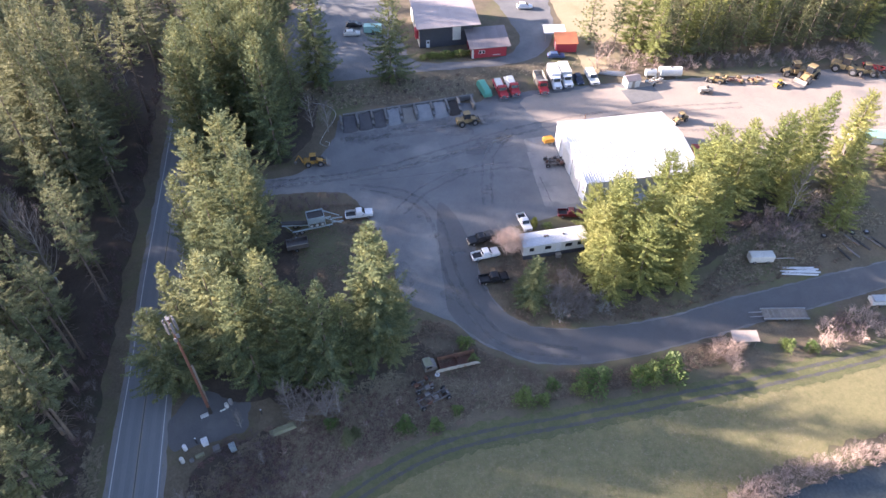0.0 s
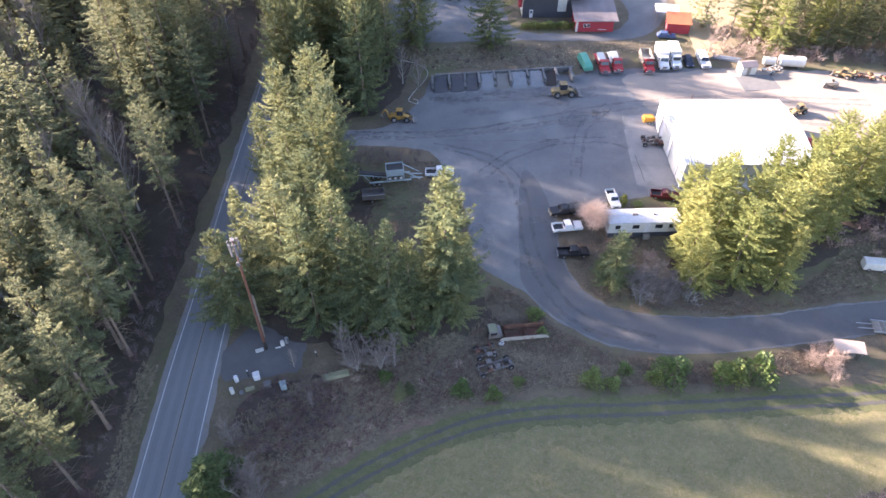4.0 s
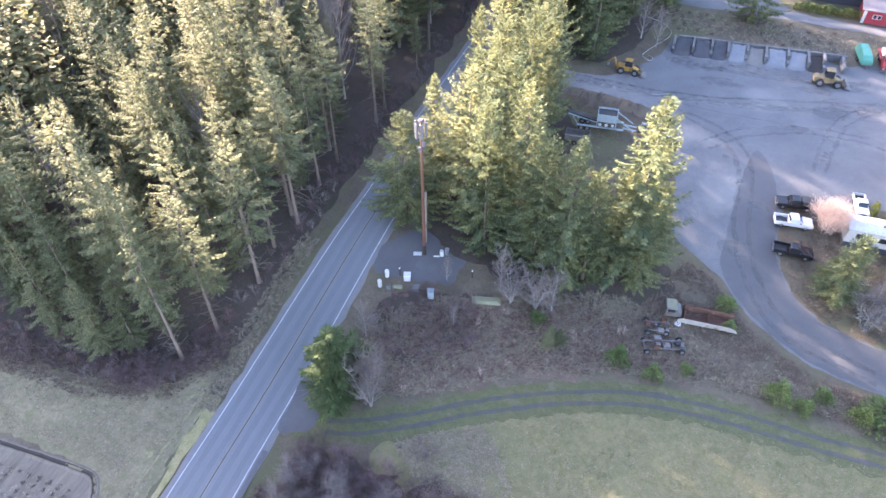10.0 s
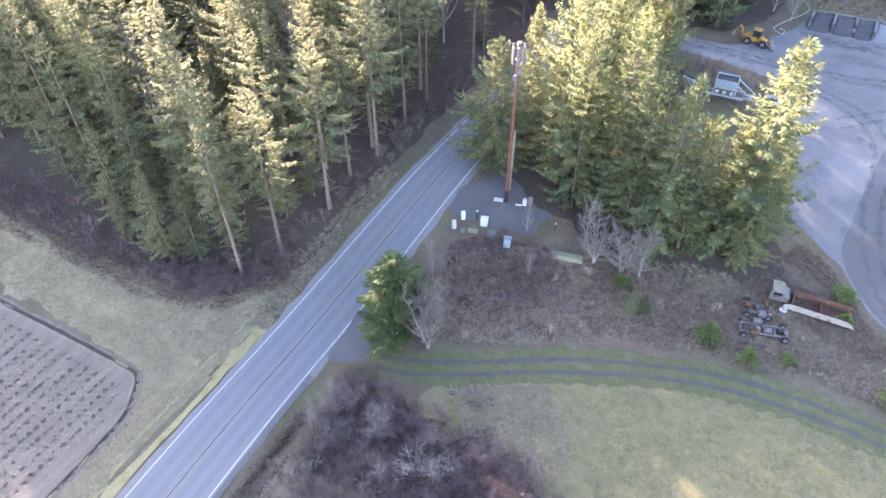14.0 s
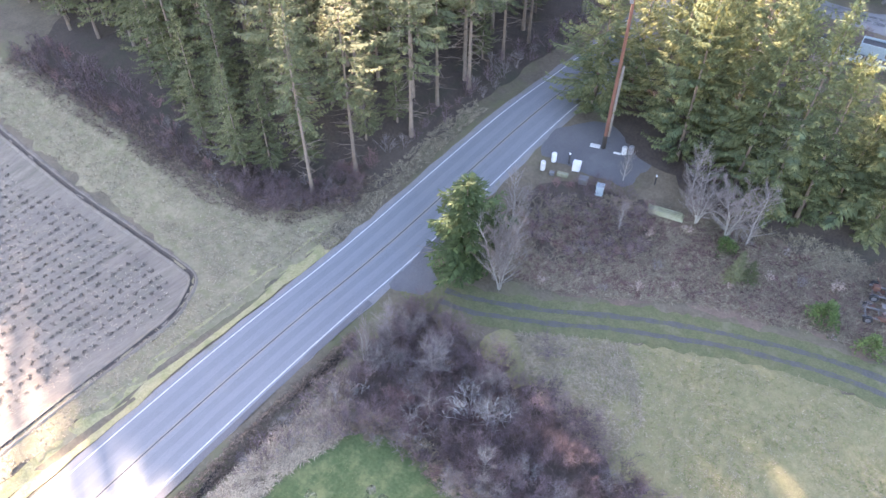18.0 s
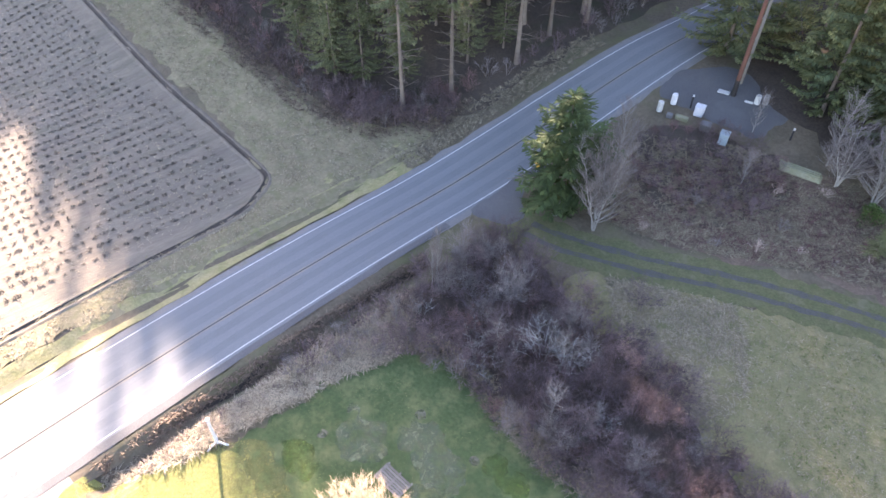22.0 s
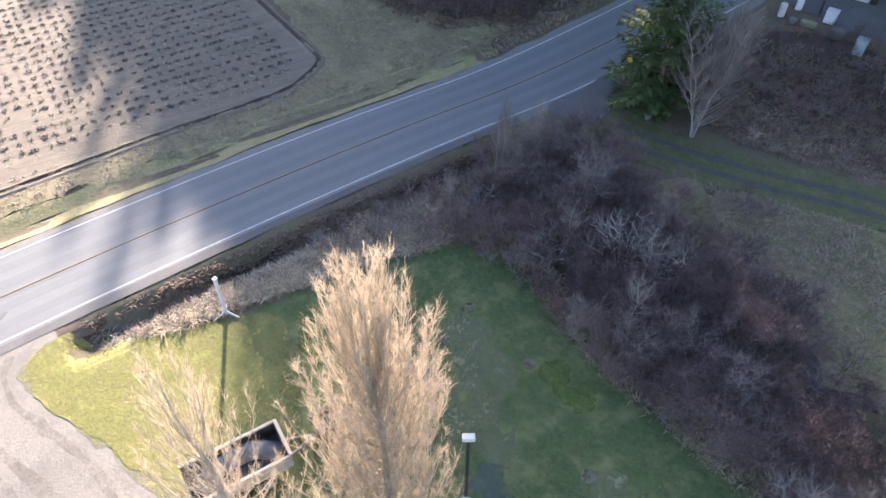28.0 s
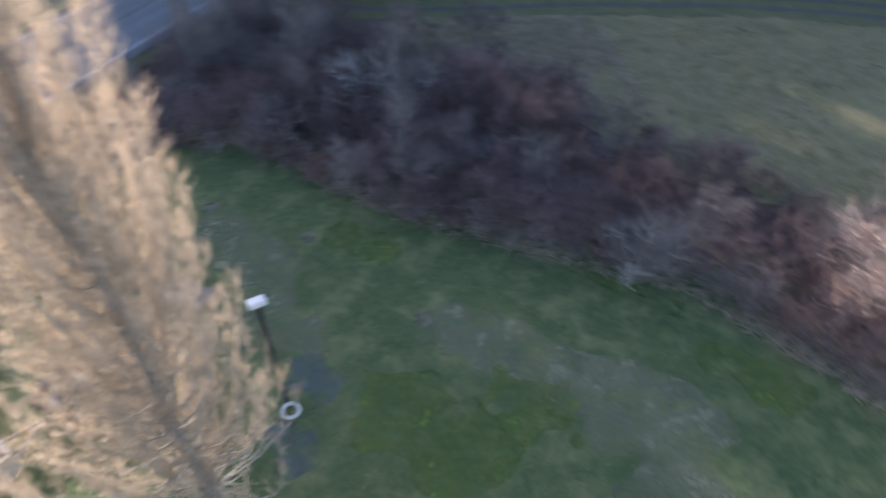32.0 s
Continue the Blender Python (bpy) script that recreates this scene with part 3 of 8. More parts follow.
for x, y, a, b, m, lab in ((-4.5, 9.0, 3.4, 1.9, M_MOSSY, "bright green moss in the lawn"), (-1.6, 11.6, 1.8, 1.0, M_MOSSY, "bright green moss in the lawn"), (-0.2, 19.0, 1.8, 0.7, M_MOSSY, "bright green moss in the lawn"), (5.0, 17.2, 2.2, 1.2, M_MOSSY, "bright green moss in the lawn"),
                           (-3.4, 13.6, 4.2, 1.6, M_LAWNPALE, "thin grey-green grass in the lawn"), (1.8, 13.4, 3.6, 1.8, M_LAWNPALE, "thin grey-green grass in the lawn"), (-16.5, 12.5, 3.4, 1.6, M_LAWNPALE, "thin grey-green grass in the lawn"), (-12.5, 10.0, 2.6, 1.2, M_LAWNPALE, "thin grey-green grass in the lawn"),
                           (-20.5, 9.5, 2.4, 1.8, M_LAWNPALE, "thin grey-green grass in the lawn"), (-11.0, 15.6, 2.6, 1.0, M_MOSSY, "bright green moss in the lawn"), (-21.5, 5.0, 2.2, 1.0, M_MOSSY, "bright green moss in the lawn"), (4.5, 10.5, 2.4, 1.6, M_LAWNPALE, "thin grey-green grass in the lawn")):
    patch("lawn_patch", [(x + a * math.cos(t * 0.7854 + 0.4), y + b * math.sin(t * 0.7854 + 0.4)) for t in range(8)], 0.4, 0.083 if m is M_MOSSY else 0.0805, m, lab, 1.2, 0.7, "grass")
for k, (x, y, a, b) in enumerate(((-9.2, 8.9, 1.6, 0.8), (-7.8, 6.2, 1.3, 0.7))):
    patch("puddle", [(x + a * math.cos(t * 0.7854 + 0.4), y + b * math.sin(t * 0.7854)) for t in range(8)], 0.3, 0.09, M_PUDDLE, "shallow puddle on the wet lawn", 0.7, 1.1, "water")
# strips of grass beside the road
for d0, half, m, lab in ((lambda y: -road_half(y) - 1.75, 0.75, M_VERGE, "short green verge beside the road"), (lambda y: -road_half(y) - 3.3, 0.7, M_VERGE, "pale dry verge beside the road"),
                         (lambda y: -road_half(y) - 5.0, 0.55, M_VERGE, "pale mown swath beside the field"), (lambda y: road_half(y) + 1.6, 0.6, M_GROUND, "short brown verge above the ditch")):
    ribbon("verge", offset([p for p in ROAD if -60 < p.y < (33 if d0(0) < 0 else 24)], d0), half, 0.05, m, lab, ragged=0.45, across=4, category="verge")


ribbon("ditch_bed", offset([p for p in ROAD if -6.5 < p.y < 25], lambda y: 6.6), 0.9, 0.03, M_DITCH, "dark wet bed of the roadside ditch", ragged=0.4, across=4, category="ditch")


def trench(name, points, half, label):
    """A narrow ditch between two low spoil banks."""
    line = spline(points, 0.8)
    vs, fs = [], []
    prof = ((-2.6, 0.02), (-1.6, 0.15), (-0.9, 0.14), (-0.5, 0.055), (0.5, 0.055), (0.9, 0.14), (1.6, 0.15), (2.6, 0.02))
    for i, p in enumerate(line):
        d = (line[min(i + 1, len(line) - 1)] - line[max(i - 1, 0)]).normalized()
        nrm = Vector((d.y, -d.x))
        for u, h in prof:
            q = p + nrm * u * half * (1 + 0.3 * noise.noise((p.x * 0.7, p.y * 0.7, u)))
            vs.append((q.x, q.y, ground_z(q.x, q.y) + h * (1 + 0.5 * noise.noise((q.x * 1.3, q.y * 1.3, 5.0)))))
        if i:
            b = (i - 1) * 8
            fs += [(b + k, b + k + 1, b + 9 + k, b + 8 + k) for k in range(7)]
    me = mesh_of(name, vs, fs, M_SOIL, True)
    me.materials.append(M_DITCH)
    for i, f in enumerate(me.polygons):
        if i % 7 in (2, 3, 4):
            f.material_index = 1
    return tagged(new(name, me), label, "ditch", kind="structure")


trench("field_ditch", [(-112, 14.6), (-76, 16.3), (-63.5, 17.4), (-53, 18.2), (-50.2, 17.9), (-48.6, 16), (-47.4, 13.5), (-46.7, 7), (-46, -2.8), (-45, -11.3), (-43, -28), (-40, -50)], 0.25, "narrow dark ditch round the ploughed field")


# ---- plants ----
def tube(vs, fs, pts, radii, sides=6):
    """Adds a tapered tube along pts."""
    ref = Vector((0.3, 0.9, 0.2))
    start = len(vs)
    for i, p in enumerate(pts):
        d = (pts[min(i + 1, len(pts) - 1)] - pts[max(i - 1, 0)]).normalized()
        u = d.cross(ref).normalized()
        w = d.cross(u)
        for k in range(sides):
            a = 2 * math.pi * k / sides
            vs.append(p + (u * math.cos(a) + w * math.sin(a)) * radii[i])
    for i in range(len(pts) - 1):
        for k in range(sides):
            a, b = start + i * sides + k, start + i * sides + (k + 1) % sides
            fs.append((a, b, b + sides, a + sides))


def fir_meshes(seed, H, R, clear, needles=None, droop=0.25, step=1.0, gap=0.34, dead=14, taper=0.85, bushy=5.0, wide=0.11, rag=0.35):
    """Trunk and crown of a conifer: whorls of boughs, each a flat drooping frond of side sprays with an upturned tip and hanging twigs."""
    rng = random.Random(seed)
    vs, fs = [], []
    lean = Vector((rng.uniform(-0.025, 0.025), rng.uniform(-0.025, 0.025), 1))
    pts = [lean * (H * 0.98 * k / 7) for k in range(8)]
    r0 = 0.009 * H + 0.04
    tube(vs, fs, pts, [r0 * (1.25 if k == 0 else 1 - 0.95 * k / 7) for k in range(8)], 7)
    for _ in range(dead):                                   # dead lower limbs, some forked
        z = rng.uniform(0.12 * H, clear + 3.0)
        a, n = rng.uniform(0, 6.28), rng.uniform(0.8, 3.0)
        o = lean * z
        d = Vector((math.cos(a), math.sin(a), rng.uniform(-0.35, 0.2)))
        e = o + d * n + Vector((0, 0, rng.uniform(-0.3, 0.3)))
        m = o + d * n * 0.6
        tube(vs, fs, [o, m, e], [0.05, 0.03, 0.012], 3)
        f = Vector((rng.uniform(-0.7, 0.7), rng.uniform(-0.7, 0.7), rng.uniform(-0.3, 0.2)))
        tube(vs, fs, [m, m + (d + f) * n * 0.3], [0.025, 0.01], 3)
    trunk = mesh_of("trunk", vs, fs, M_BARK, True)
    vs, fs = [], []

    def kite(c, d, w, ln):
        k = len(vs)
        m = c + d * (ln * 0.42)
        vs.extend((c, m + w, c + d * ln, m - w))
        fs.append((k, k + 1, k + 2, k + 3))

    z = clear
    off = rng.uniform(0, 6)
    while z < H - 0.2:
        t = (z - clear) / (H - clear)
        shape = (min(1, (t + 0.12) / 0.26) ** 0.7) * (1 - t) ** taper + 0.02
        n = max(3, round(bushy * (1 - 0.35 * t)))
        turn = rng.uniform(0, 6.283)
        for b in range(n):
            a = turn + 6.283 * b / n + rng.uniform(-0.4, 0.4)
            L = max(0.35, R * shape * rng.uniform(1 - rag, 1.12) * (0.9 + 0.2 * math.sin(a * 2 + off)))
            out = Vector((math.cos(a), math.sin(a), 0))
            side = Vector((-out.y, out.x, 0))
            up = 0.75 * t ** 1.3 - droop * rng.uniform(0.5, 1.3)
            o = lean * (z + rng.gauss(0, 0.18))
            roll = rng.uniform(-0.35, 0.35)
            s = 0.22 * L + rng.uniform(0.0, 0.2)
            while s < L:
                q = s / L
                c = o + out * s + Vector((0, 0, up * s + 0.22 * L * q ** 3))
                ln = min(1.25, 0.28 * (L - s) + 0.36) * rng.uniform(0.7, 1.2)
                for sg in (-1, 1):
                    d = (out * rng.uniform(0.55, 0.85) + side * sg * rng.uniform(0.6, 0.95) + Vector((0, 0, up * 0.5 + sg * roll * 0.5 - rng.uniform(0.02, 0.3)))).normalized()
                    w = d.cross(Vector((rng.uniform(-0.25, 0.25), rng.uniform(-0.25, 0.25), 1))).normalized() * (wide + 0.05 * ln) * rng.uniform(0.8, 1.2)
                    kite(c, d, w, ln)
                if rng.random() < 0.8:                      # hanging twigs give the bough its depth
                    d = (out * rng.uniform(0.1, 0.6) + side * rng.uniform(-0.5, 0.5) + Vector((0, 0, -rng.uniform(0.5, 1.0)))).normalized()
                    w = d.cross(out + side * rng.uniform(-1, 1)).normalized() * (wide + 0.05)
                    kite(c, d, w, 0.35 + 0.35 * ln)
                s += gap * rng.uniform(0.8, 1.25)
            tip = o + out * L + Vector((0, 0, up * L + 0.22 * L))
            for sg in (-0.5, 0.5):
                d = (out + side * sg * rng.uniform(0.2, 1.2) + Vector((0, 0, rng.uniform(0.2, 0.7)))).normalized()
                kite(tip - out * 0.3, d, d.cross(Vector((rng.uniform(-0.5, 0.5), rng.uniform(-0.5, 0.5), 1))).normalized() * wide, 0.55)
        z += step * rng.uniform(0.75, 1.25) * (0.42 + 0.58 * (1 - t))
    for k in range(10):                                     # the leading shoot
        a = rng.uniform(0, 6.283)
        d = Vector((math.cos(a) * 0.45, math.sin(a) * 0.45, 1)).normalized()
        kite(lean * (H - 1.2 + 0.11 * k), d, Vector((-math.sin(a), math.cos(a), 0)) * wide, 0.5)
    return trunk, mesh_of("crown", vs, fs, needles or M_FIR)


def tree_thing(name, trunk, crown, label, category="tree", group=""):
    ob = thing(name, 0, 0, -500, 0, label, category, group)
    for n, me in (("trunk", trunk), ("crown", crown)):
        c = new(n, me)
        c.parent = ob
    return ob


def plant(model, x, y, scale=1.0, turn=0.0, sink=0.1, wide=1.0):
    """Sets a copy of a tree model on the land."""
    ob = copy_thing(model, pose(x, y, ground_z(x, y) - sink, 0, 0, turn))
    ob.scale = (scale * wide, scale * wide, scale)
    return ob


rng = random.Random(4)
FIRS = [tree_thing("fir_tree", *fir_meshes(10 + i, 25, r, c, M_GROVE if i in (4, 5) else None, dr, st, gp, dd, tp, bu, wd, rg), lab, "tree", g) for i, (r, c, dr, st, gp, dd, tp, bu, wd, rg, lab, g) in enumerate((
    (5.4, 11.0, 0.30, 1.10, 0.27, 46, 0.75, 5.6, 0.075, 0.50, "tall Douglas fir with a bare grey lower trunk", "forest firs"),
    (4.6, 13.0, 0.34, 1.10, 0.27, 52, 0.75, 5.0, 0.075, 0.55, "slim tall fir with thin crown and dead lower limbs", "forest firs"),
    (5.8, 3.5, 0.32, 1.15, 0.29, 26, 0.85, 5.8, 0.08, 0.45, "broad olive-green fir with drooping boughs", "forest firs"),
    (5.4, 9.5, 0.28, 1.10, 0.27, 36, 0.8, 5.6, 0.075, 0.45, "pointed fir with sunlit yellow-green crown", "forest firs"),
    (7.4, 1.0, 0.30, 0.98, 0.27, 6, 0.75, 6.8, 0.085, 0.45, "dense wide fir with boughs near the ground", "yard firs"),
    (7.6, 1.4, 0.22, 0.98, 0.27, 6, 0.55, 6.8, 0.085, 0.48, "dense rounded fir with a broad crown", "yard firs"),
    (5.4, 4.0, 0.30, 1.40, 0.46, 14, 0.8, 5.4, 0.15, 0.45, "fir deep in the wood with a dark crown", "wood firs"),
    (5.8, 2.5, 0.30, 2.1, 1.15, 2, 0.65, 6.0, 0.50, 0.25, "tall fir deep in the wood", "wood firs")))]
# grove crowns copy the yard crowns, recoloured brighter as if sunlit
for i, lab in ((4, "fir painted sunlit yellow-green beside the workshop"), (5, "broad fir painted sunlit in the grove beside the workshop")):
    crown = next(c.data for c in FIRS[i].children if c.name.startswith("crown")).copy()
    crown.materials[0] = M_SUNPAINT
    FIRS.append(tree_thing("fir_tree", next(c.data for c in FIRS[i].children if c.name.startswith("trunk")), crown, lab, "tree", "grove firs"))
CEDAR = tree_thing("cedar_tree", *fir_meshes(31, 10, 3.3, 0.3, M_CEDAR, 0.32, 0.5, 0.2, 4, 0.7, 7.0, 0.055, 0.5), "bushy dark green cedar", "tree", "cedars")


def fir(kind, x, y, h, wide=1.0, turn=None):
    return plant(FIRS[kind], x, y, h / 25.0, rng.uniform(0, 360) if turn is None else turn, 0.1, wide)


# firs between the road and the yard
# the one at (-21.2, 88.5) is added to shade the lane
for kind, x, y, h, w in ((5, -22.8, 98.6, 28, 1.1), (4, -27.0, 97.0, 27, 1.1), (5, -19.2, 93.0, 25, 1.0), (4, -24.5, 87.0, 24, 1.2), (5, -24.0, 69.2, 26, 1.05), (4, -15.8, 68.4, 27, 1.15), (4, -30.0, 92.0, 22, 0.9),
                         (5, -19.3, 65.0, 26, 0.85), (4, -8.2, 64.2, 25, 1.0), (4, 0.3, 71.9, 27.5, 1.35), (4, -32.2, 66.6, 19, 1.5), (5, -21.2, 88.5, 25, 1.0), (5, -12.2, 64.8, 23, 0.95), (4, -5.0, 66.2, 20, 1.1), (5, -21.5, 78.0, 23, 1.05),
                         (4, 1.8, 68.5, 15, 1.3), (4, -30.0, 72.5, 21, 0.95), (4, -26.5, 80.0, 22, 1.0), (4, -22.0, 104.0, 22, 0.9), (4, 3.2, 72.5, 14, 1.2), (5, -2.5, 69.0, 17, 1.0), (4, -16.5, 74.0, 19, 1.1), (4, -29.5, 101.5, 20, 0.85)):
    fir(kind, x, y, h, w * 0.9)
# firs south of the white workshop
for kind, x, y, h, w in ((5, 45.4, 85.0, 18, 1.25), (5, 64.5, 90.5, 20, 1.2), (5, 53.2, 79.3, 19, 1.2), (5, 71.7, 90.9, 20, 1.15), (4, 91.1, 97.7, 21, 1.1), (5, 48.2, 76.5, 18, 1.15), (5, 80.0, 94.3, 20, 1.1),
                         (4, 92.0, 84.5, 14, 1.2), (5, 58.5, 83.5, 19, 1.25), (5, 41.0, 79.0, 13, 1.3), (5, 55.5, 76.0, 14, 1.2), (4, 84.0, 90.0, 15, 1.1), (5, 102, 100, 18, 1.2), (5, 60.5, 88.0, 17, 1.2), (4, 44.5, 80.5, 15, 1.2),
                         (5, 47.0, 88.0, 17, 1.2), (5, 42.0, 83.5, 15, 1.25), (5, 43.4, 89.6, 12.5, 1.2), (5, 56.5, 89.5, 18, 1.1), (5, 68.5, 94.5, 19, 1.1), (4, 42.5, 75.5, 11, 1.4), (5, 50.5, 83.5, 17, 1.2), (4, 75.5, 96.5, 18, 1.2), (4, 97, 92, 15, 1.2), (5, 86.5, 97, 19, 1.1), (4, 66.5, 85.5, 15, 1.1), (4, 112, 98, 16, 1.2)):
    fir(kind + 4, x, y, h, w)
# firs beyond the stone bays
for kind, x, y, h, w in ((4, -6.5, 152.5, 26, 1.25), (4, 11.0, 149.5, 25, 1.05), (4, -29.7, 139.3, 24, 1.0), (5, -23.8, 146.4, 25, 0.9), (4, -19.5, 143.0, 24, 1.0), (2, -12.5, 138.0, 22, 1.1), (2, -15.7, 131.5, 20, 1.1),
                         (4, -25.0, 131.0, 22, 1.0), (2, -18.0, 124.0, 19, 1.1), (5, -31, 150, 25, 0.9), (4, -33, 132, 20, 0.8), (2, -26, 160, 23, 1), (4, -28, 122, 20, 0.9), (5, -22, 137, 22, 0.9), (4, -32, 144, 23, 0.9), (2, -20, 152, 22, 1.1)):
    fir(kind, x, y, h, w)
for _ in range(22):
    fir(rng.choice((5, 4, 5)), rng.uniform(-33, -15), rng.uniform(121, 162), rng.uniform(26, 31), rng.uniform(0.75, 0.95))
# firs added north of the grove to shade the far drive
for _ in range(13):
    fir(rng.choice((4, 5)), rng.uniform(-36, -15), rng.uniform(163, 202), rng.uniform(25, 29), rng.uniform(0.8, 1.0))
# firs added in gaps of the west wood to stop sun streaks
for x, y, h in ((-70, 76, 29), (-66, 71, 28), (-75, 80, 30), (-79, 76, 30), (-69, 82, 29), (-73, 64.5, 24), (-80, 67.5, 26), (-62, 60.5, 19), (-86, 69.5, 28), (-92, 72, 29)):
    fir(6, x, y, h, 1.1)
for x, y, h in ((-68, 84, 30), (-70.5, 88.5, 31), (-66.5, 92.5, 30), (-71, 97, 31), (-67.5, 101.5, 30), (-75, 93, 32), (-75, 85, 31)):
    fir(6, x, y, h, 1.05)                                   # the tallest firs, added for their shade over the road
for k in range(8):                                          # the tall stand across the road from the entrance, added to shade the yard
    fir(2, -53 - 1.5 * (k % 2), 111 + 4.1 * k, 30 + 1.5 * (k % 3), 1.0)
    fir(rng.choice((2, 3)), -60 - 1.5 * (k % 2), 113 + 4.4 * k, 33 + 1.0 * (k % 3), 1.0)
# firs added on the sun's line to keep lawn, meadow and yard shaded
for x, y, h in ((-57, 64, 29), (-58, 70, 30), (-62, 66, 31), (-63, 73, 31), (-57, 76, 29), (-64, 60, 30), (-73, 34.5, 24), (-79, 35.5, 26), (-85, 37, 28), (-91, 38.5, 29), (-97, 40, 30), (-70, 37.5, 23), (-82, 40, 27), (-88, 42, 29), (-94, 44, 30), (-64, 35, 19), (-61, 54.5, 24), (-68, 57.5, 25), (-76, 60.5, 28), (-56, 52.3, 21), (-56, 126, 35), (-64, 131, 37), (-58, 121, 34), (-66, 125, 37)):
    fir(2, x, y, h, 1.0)
# the west wood
W_EDGE = [(-49.5, 34.5, 23), (-47.3, 39.5, 24), (-46.2, 48.0, 24), (-46.4, 59.3, 25), (-55.6, 38.3, 25), (-69.3, 42.5, 26), (-75, 41.5, 26), (-61, 51.6, 26), (-80, 41, 26), (-58.2, 31.5, 15), (-66.9, 32.5, 16),
          (-48, 60.4, 25), (-52.7, 72.2, 26), (-50.2, 76.4, 26), (-46.5, 86.5, 26), (-66.7, 62.2, 26), (-61.5, 53.5, 25), (-58.4, 62.7, 25), (-54, 67.8, 25), (-65.5, 45, 25), (-51.3, 143.4, 26), (-51.3, 122.2, 25),
          (-47.5, 112.9, 24), (-51.8, 99.5, 25), (-47, 91, 24), (-47.5, 74, 24), (-47.5, 68, 22), (-54.6, 123.7, 25), (-46.8, 145.2, 25), (-53, 46, 24), (-47.2, 54, 22), (-50.5, 53, 24), (-51, 64, 24)]
spots = []
for x, y, h in W_EDGE:
    spots.append((x, y))
    fir(rng.choice((0, 0, 1, 3)) if h > 17 else 2, x, y, h, rng.uniform(0.85, 1.1))
tries = 0
deep, bare = [], []
while len(spots) < 620 and tries < 40000:
    tries += 1
    x, y = rng.uniform(-185, -46.5), rng.uniform(31, 215)
    if y < 33 or (x < -140 and y > 120):
        continue
    if min((x - a) ** 2 + (y - b) ** 2 for a, b in spots) < (56 if x > -84 else 36 if x > -135 else 50):
        continue
    spots.append((x, y))
    h, w = rng.choice((rng.uniform(11, 16), rng.uniform(16, 21), rng.uniform(16, 21), rng.uniform(23, 28))) if x > -84 else rng.uniform(24, 29), rng.uniform(0.9, 1.2)
    if -82 < x < -52 and 85 < y < 165 and len(spots) % 3 == 0:
        bare.append((x, y, rng.uniform(1.5, 2.2)))
    elif x > -84 and y < 170:
        fir(6 if h < 21 and x < -51 or x < -66 and rng.random() < 0.5 else rng.choice((0, 0, 1, 3, 3)) if x > -74 else rng.choice((0, 3, 6, 6)), x, y, h, w)
    else:
        deep.append((x, y, h, w))
for k in range(12):                                         # the close south edge of the west wood
    fir(rng.choice((0, 3, 6)), -54 - 4.6 * k + rng.uniform(-1, 1), 36.5 + 2.5 * (k % 3) + rng.uniform(-1, 1), rng.uniform(23, 27), rng.uniform(0.9, 1.1))
for k in range(46):                                         # the far south edge, which shades the field
    deep.append((-99 - 3.4 * (k % 23) + rng.uniform(-1, 1), 33.5 + 5.0 * (k // 23) + rng.uniform(-1, 1), rng.uniform(19.5, 22.5) + 3.0 * (k // 23), 1.1))
for x, y, h in ((-65, 31, 9), (-60, 31.5, 12), (-55.5, 33.5, 13), (-53, 37, 11), (-50, 44, 12), (-49, 48.5, 10), (-57, 45, 13), (-61.5, 38.5, 14), (-72, 33, 12), (-66, 50, 14), (-49.5, 66, 11), (-52, 82, 12), (-50, 95, 13), (-57, 92, 15)):
    fir(2, x, y, h, 1.15)                                   # young firs at the wood's edge
for _ in range(50):                                         # young firs added below the tall ones to stop the low sun
    deep.append((rng.uniform(-115, -68), rng.uniform(42, 175), rng.uniform(12, 18), 1.25))
# the wood beyond the yard
spots = []
tries = 0
while len(spots) < 115 and tries < 6000:
    tries += 1
    x, y = rng.uniform(64, 190), rng.uniform(140, 200)
    if y < 147 + 0.02 * (x - 70) or (x < 84 and y > 158):
        continue
    if min([(x - a) ** 2 + (y - b) ** 2 for a, b in spots] + [1e9]) < 24:
        continue
    spots.append((x, y))
    if x < 78 and y < 154:
        continue
    if y < 156:
        fir(rng.choice((2, 8, 8, 3)), x, y, rng.uniform(17, 23), rng.uniform(0.95, 1.2))
    else:
        deep.append((x, y, rng.uniform(18, 25), 1.1))
for k in range(14):                                         # the wood's front row
    fir(2, 80 + 4.6 * k + rng.uniform(-1.5, 1.5), 147.5 + 0.1 * k + rng.uniform(-1, 1), rng.uniform(13, 20), 1.15)


def joined(name, items, material, label, category):
    """ONE mesh out of many placed copies: (mesh, matrix) pairs. For what nobody could count."""
    V, F, n = [], [], 0
    for me, m in items:
        co = np.empty(len(me.vertices) * 3, np.float32)
        me.vertices.foreach_get("co", co)
        A = np.array(m)
        V.append(co.reshape(-1, 3) @ A[:3, :3].T + A[:3, 3])
        F.append(np.array([p.vertices[:] for p in me.polygons]) + n)
        n += len(me.vertices)
    me = bpy.data.meshes.new(name)
    V, F = np.concatenate(V), np.concatenate(F)
    me.vertices.add(len(V))
    me.vertices.foreach_set("co", V.ravel())
    me.loops.add(F.size)
    me.loops.foreach_set("vertex_index", F.ravel())
    me.polygons.add(len(F))
    me.polygons.foreach_set("loop_start", np.arange(0, F.size, 4))
    me.polygons.foreach_set("loop_total", np.full(len(F), 4))
    me.materials.append(material)
    me.update(calc_edges=True)
    me.validate()
    return tagged(new(name, me), label, category, kind="stuff")


def set_at(x, y, turn, sx, sz):
    return pose(x, y, ground_z(x, y) - 0.1, 0, 0, turn) @ Matrix.Diagonal((sx, sx, sz, 1))


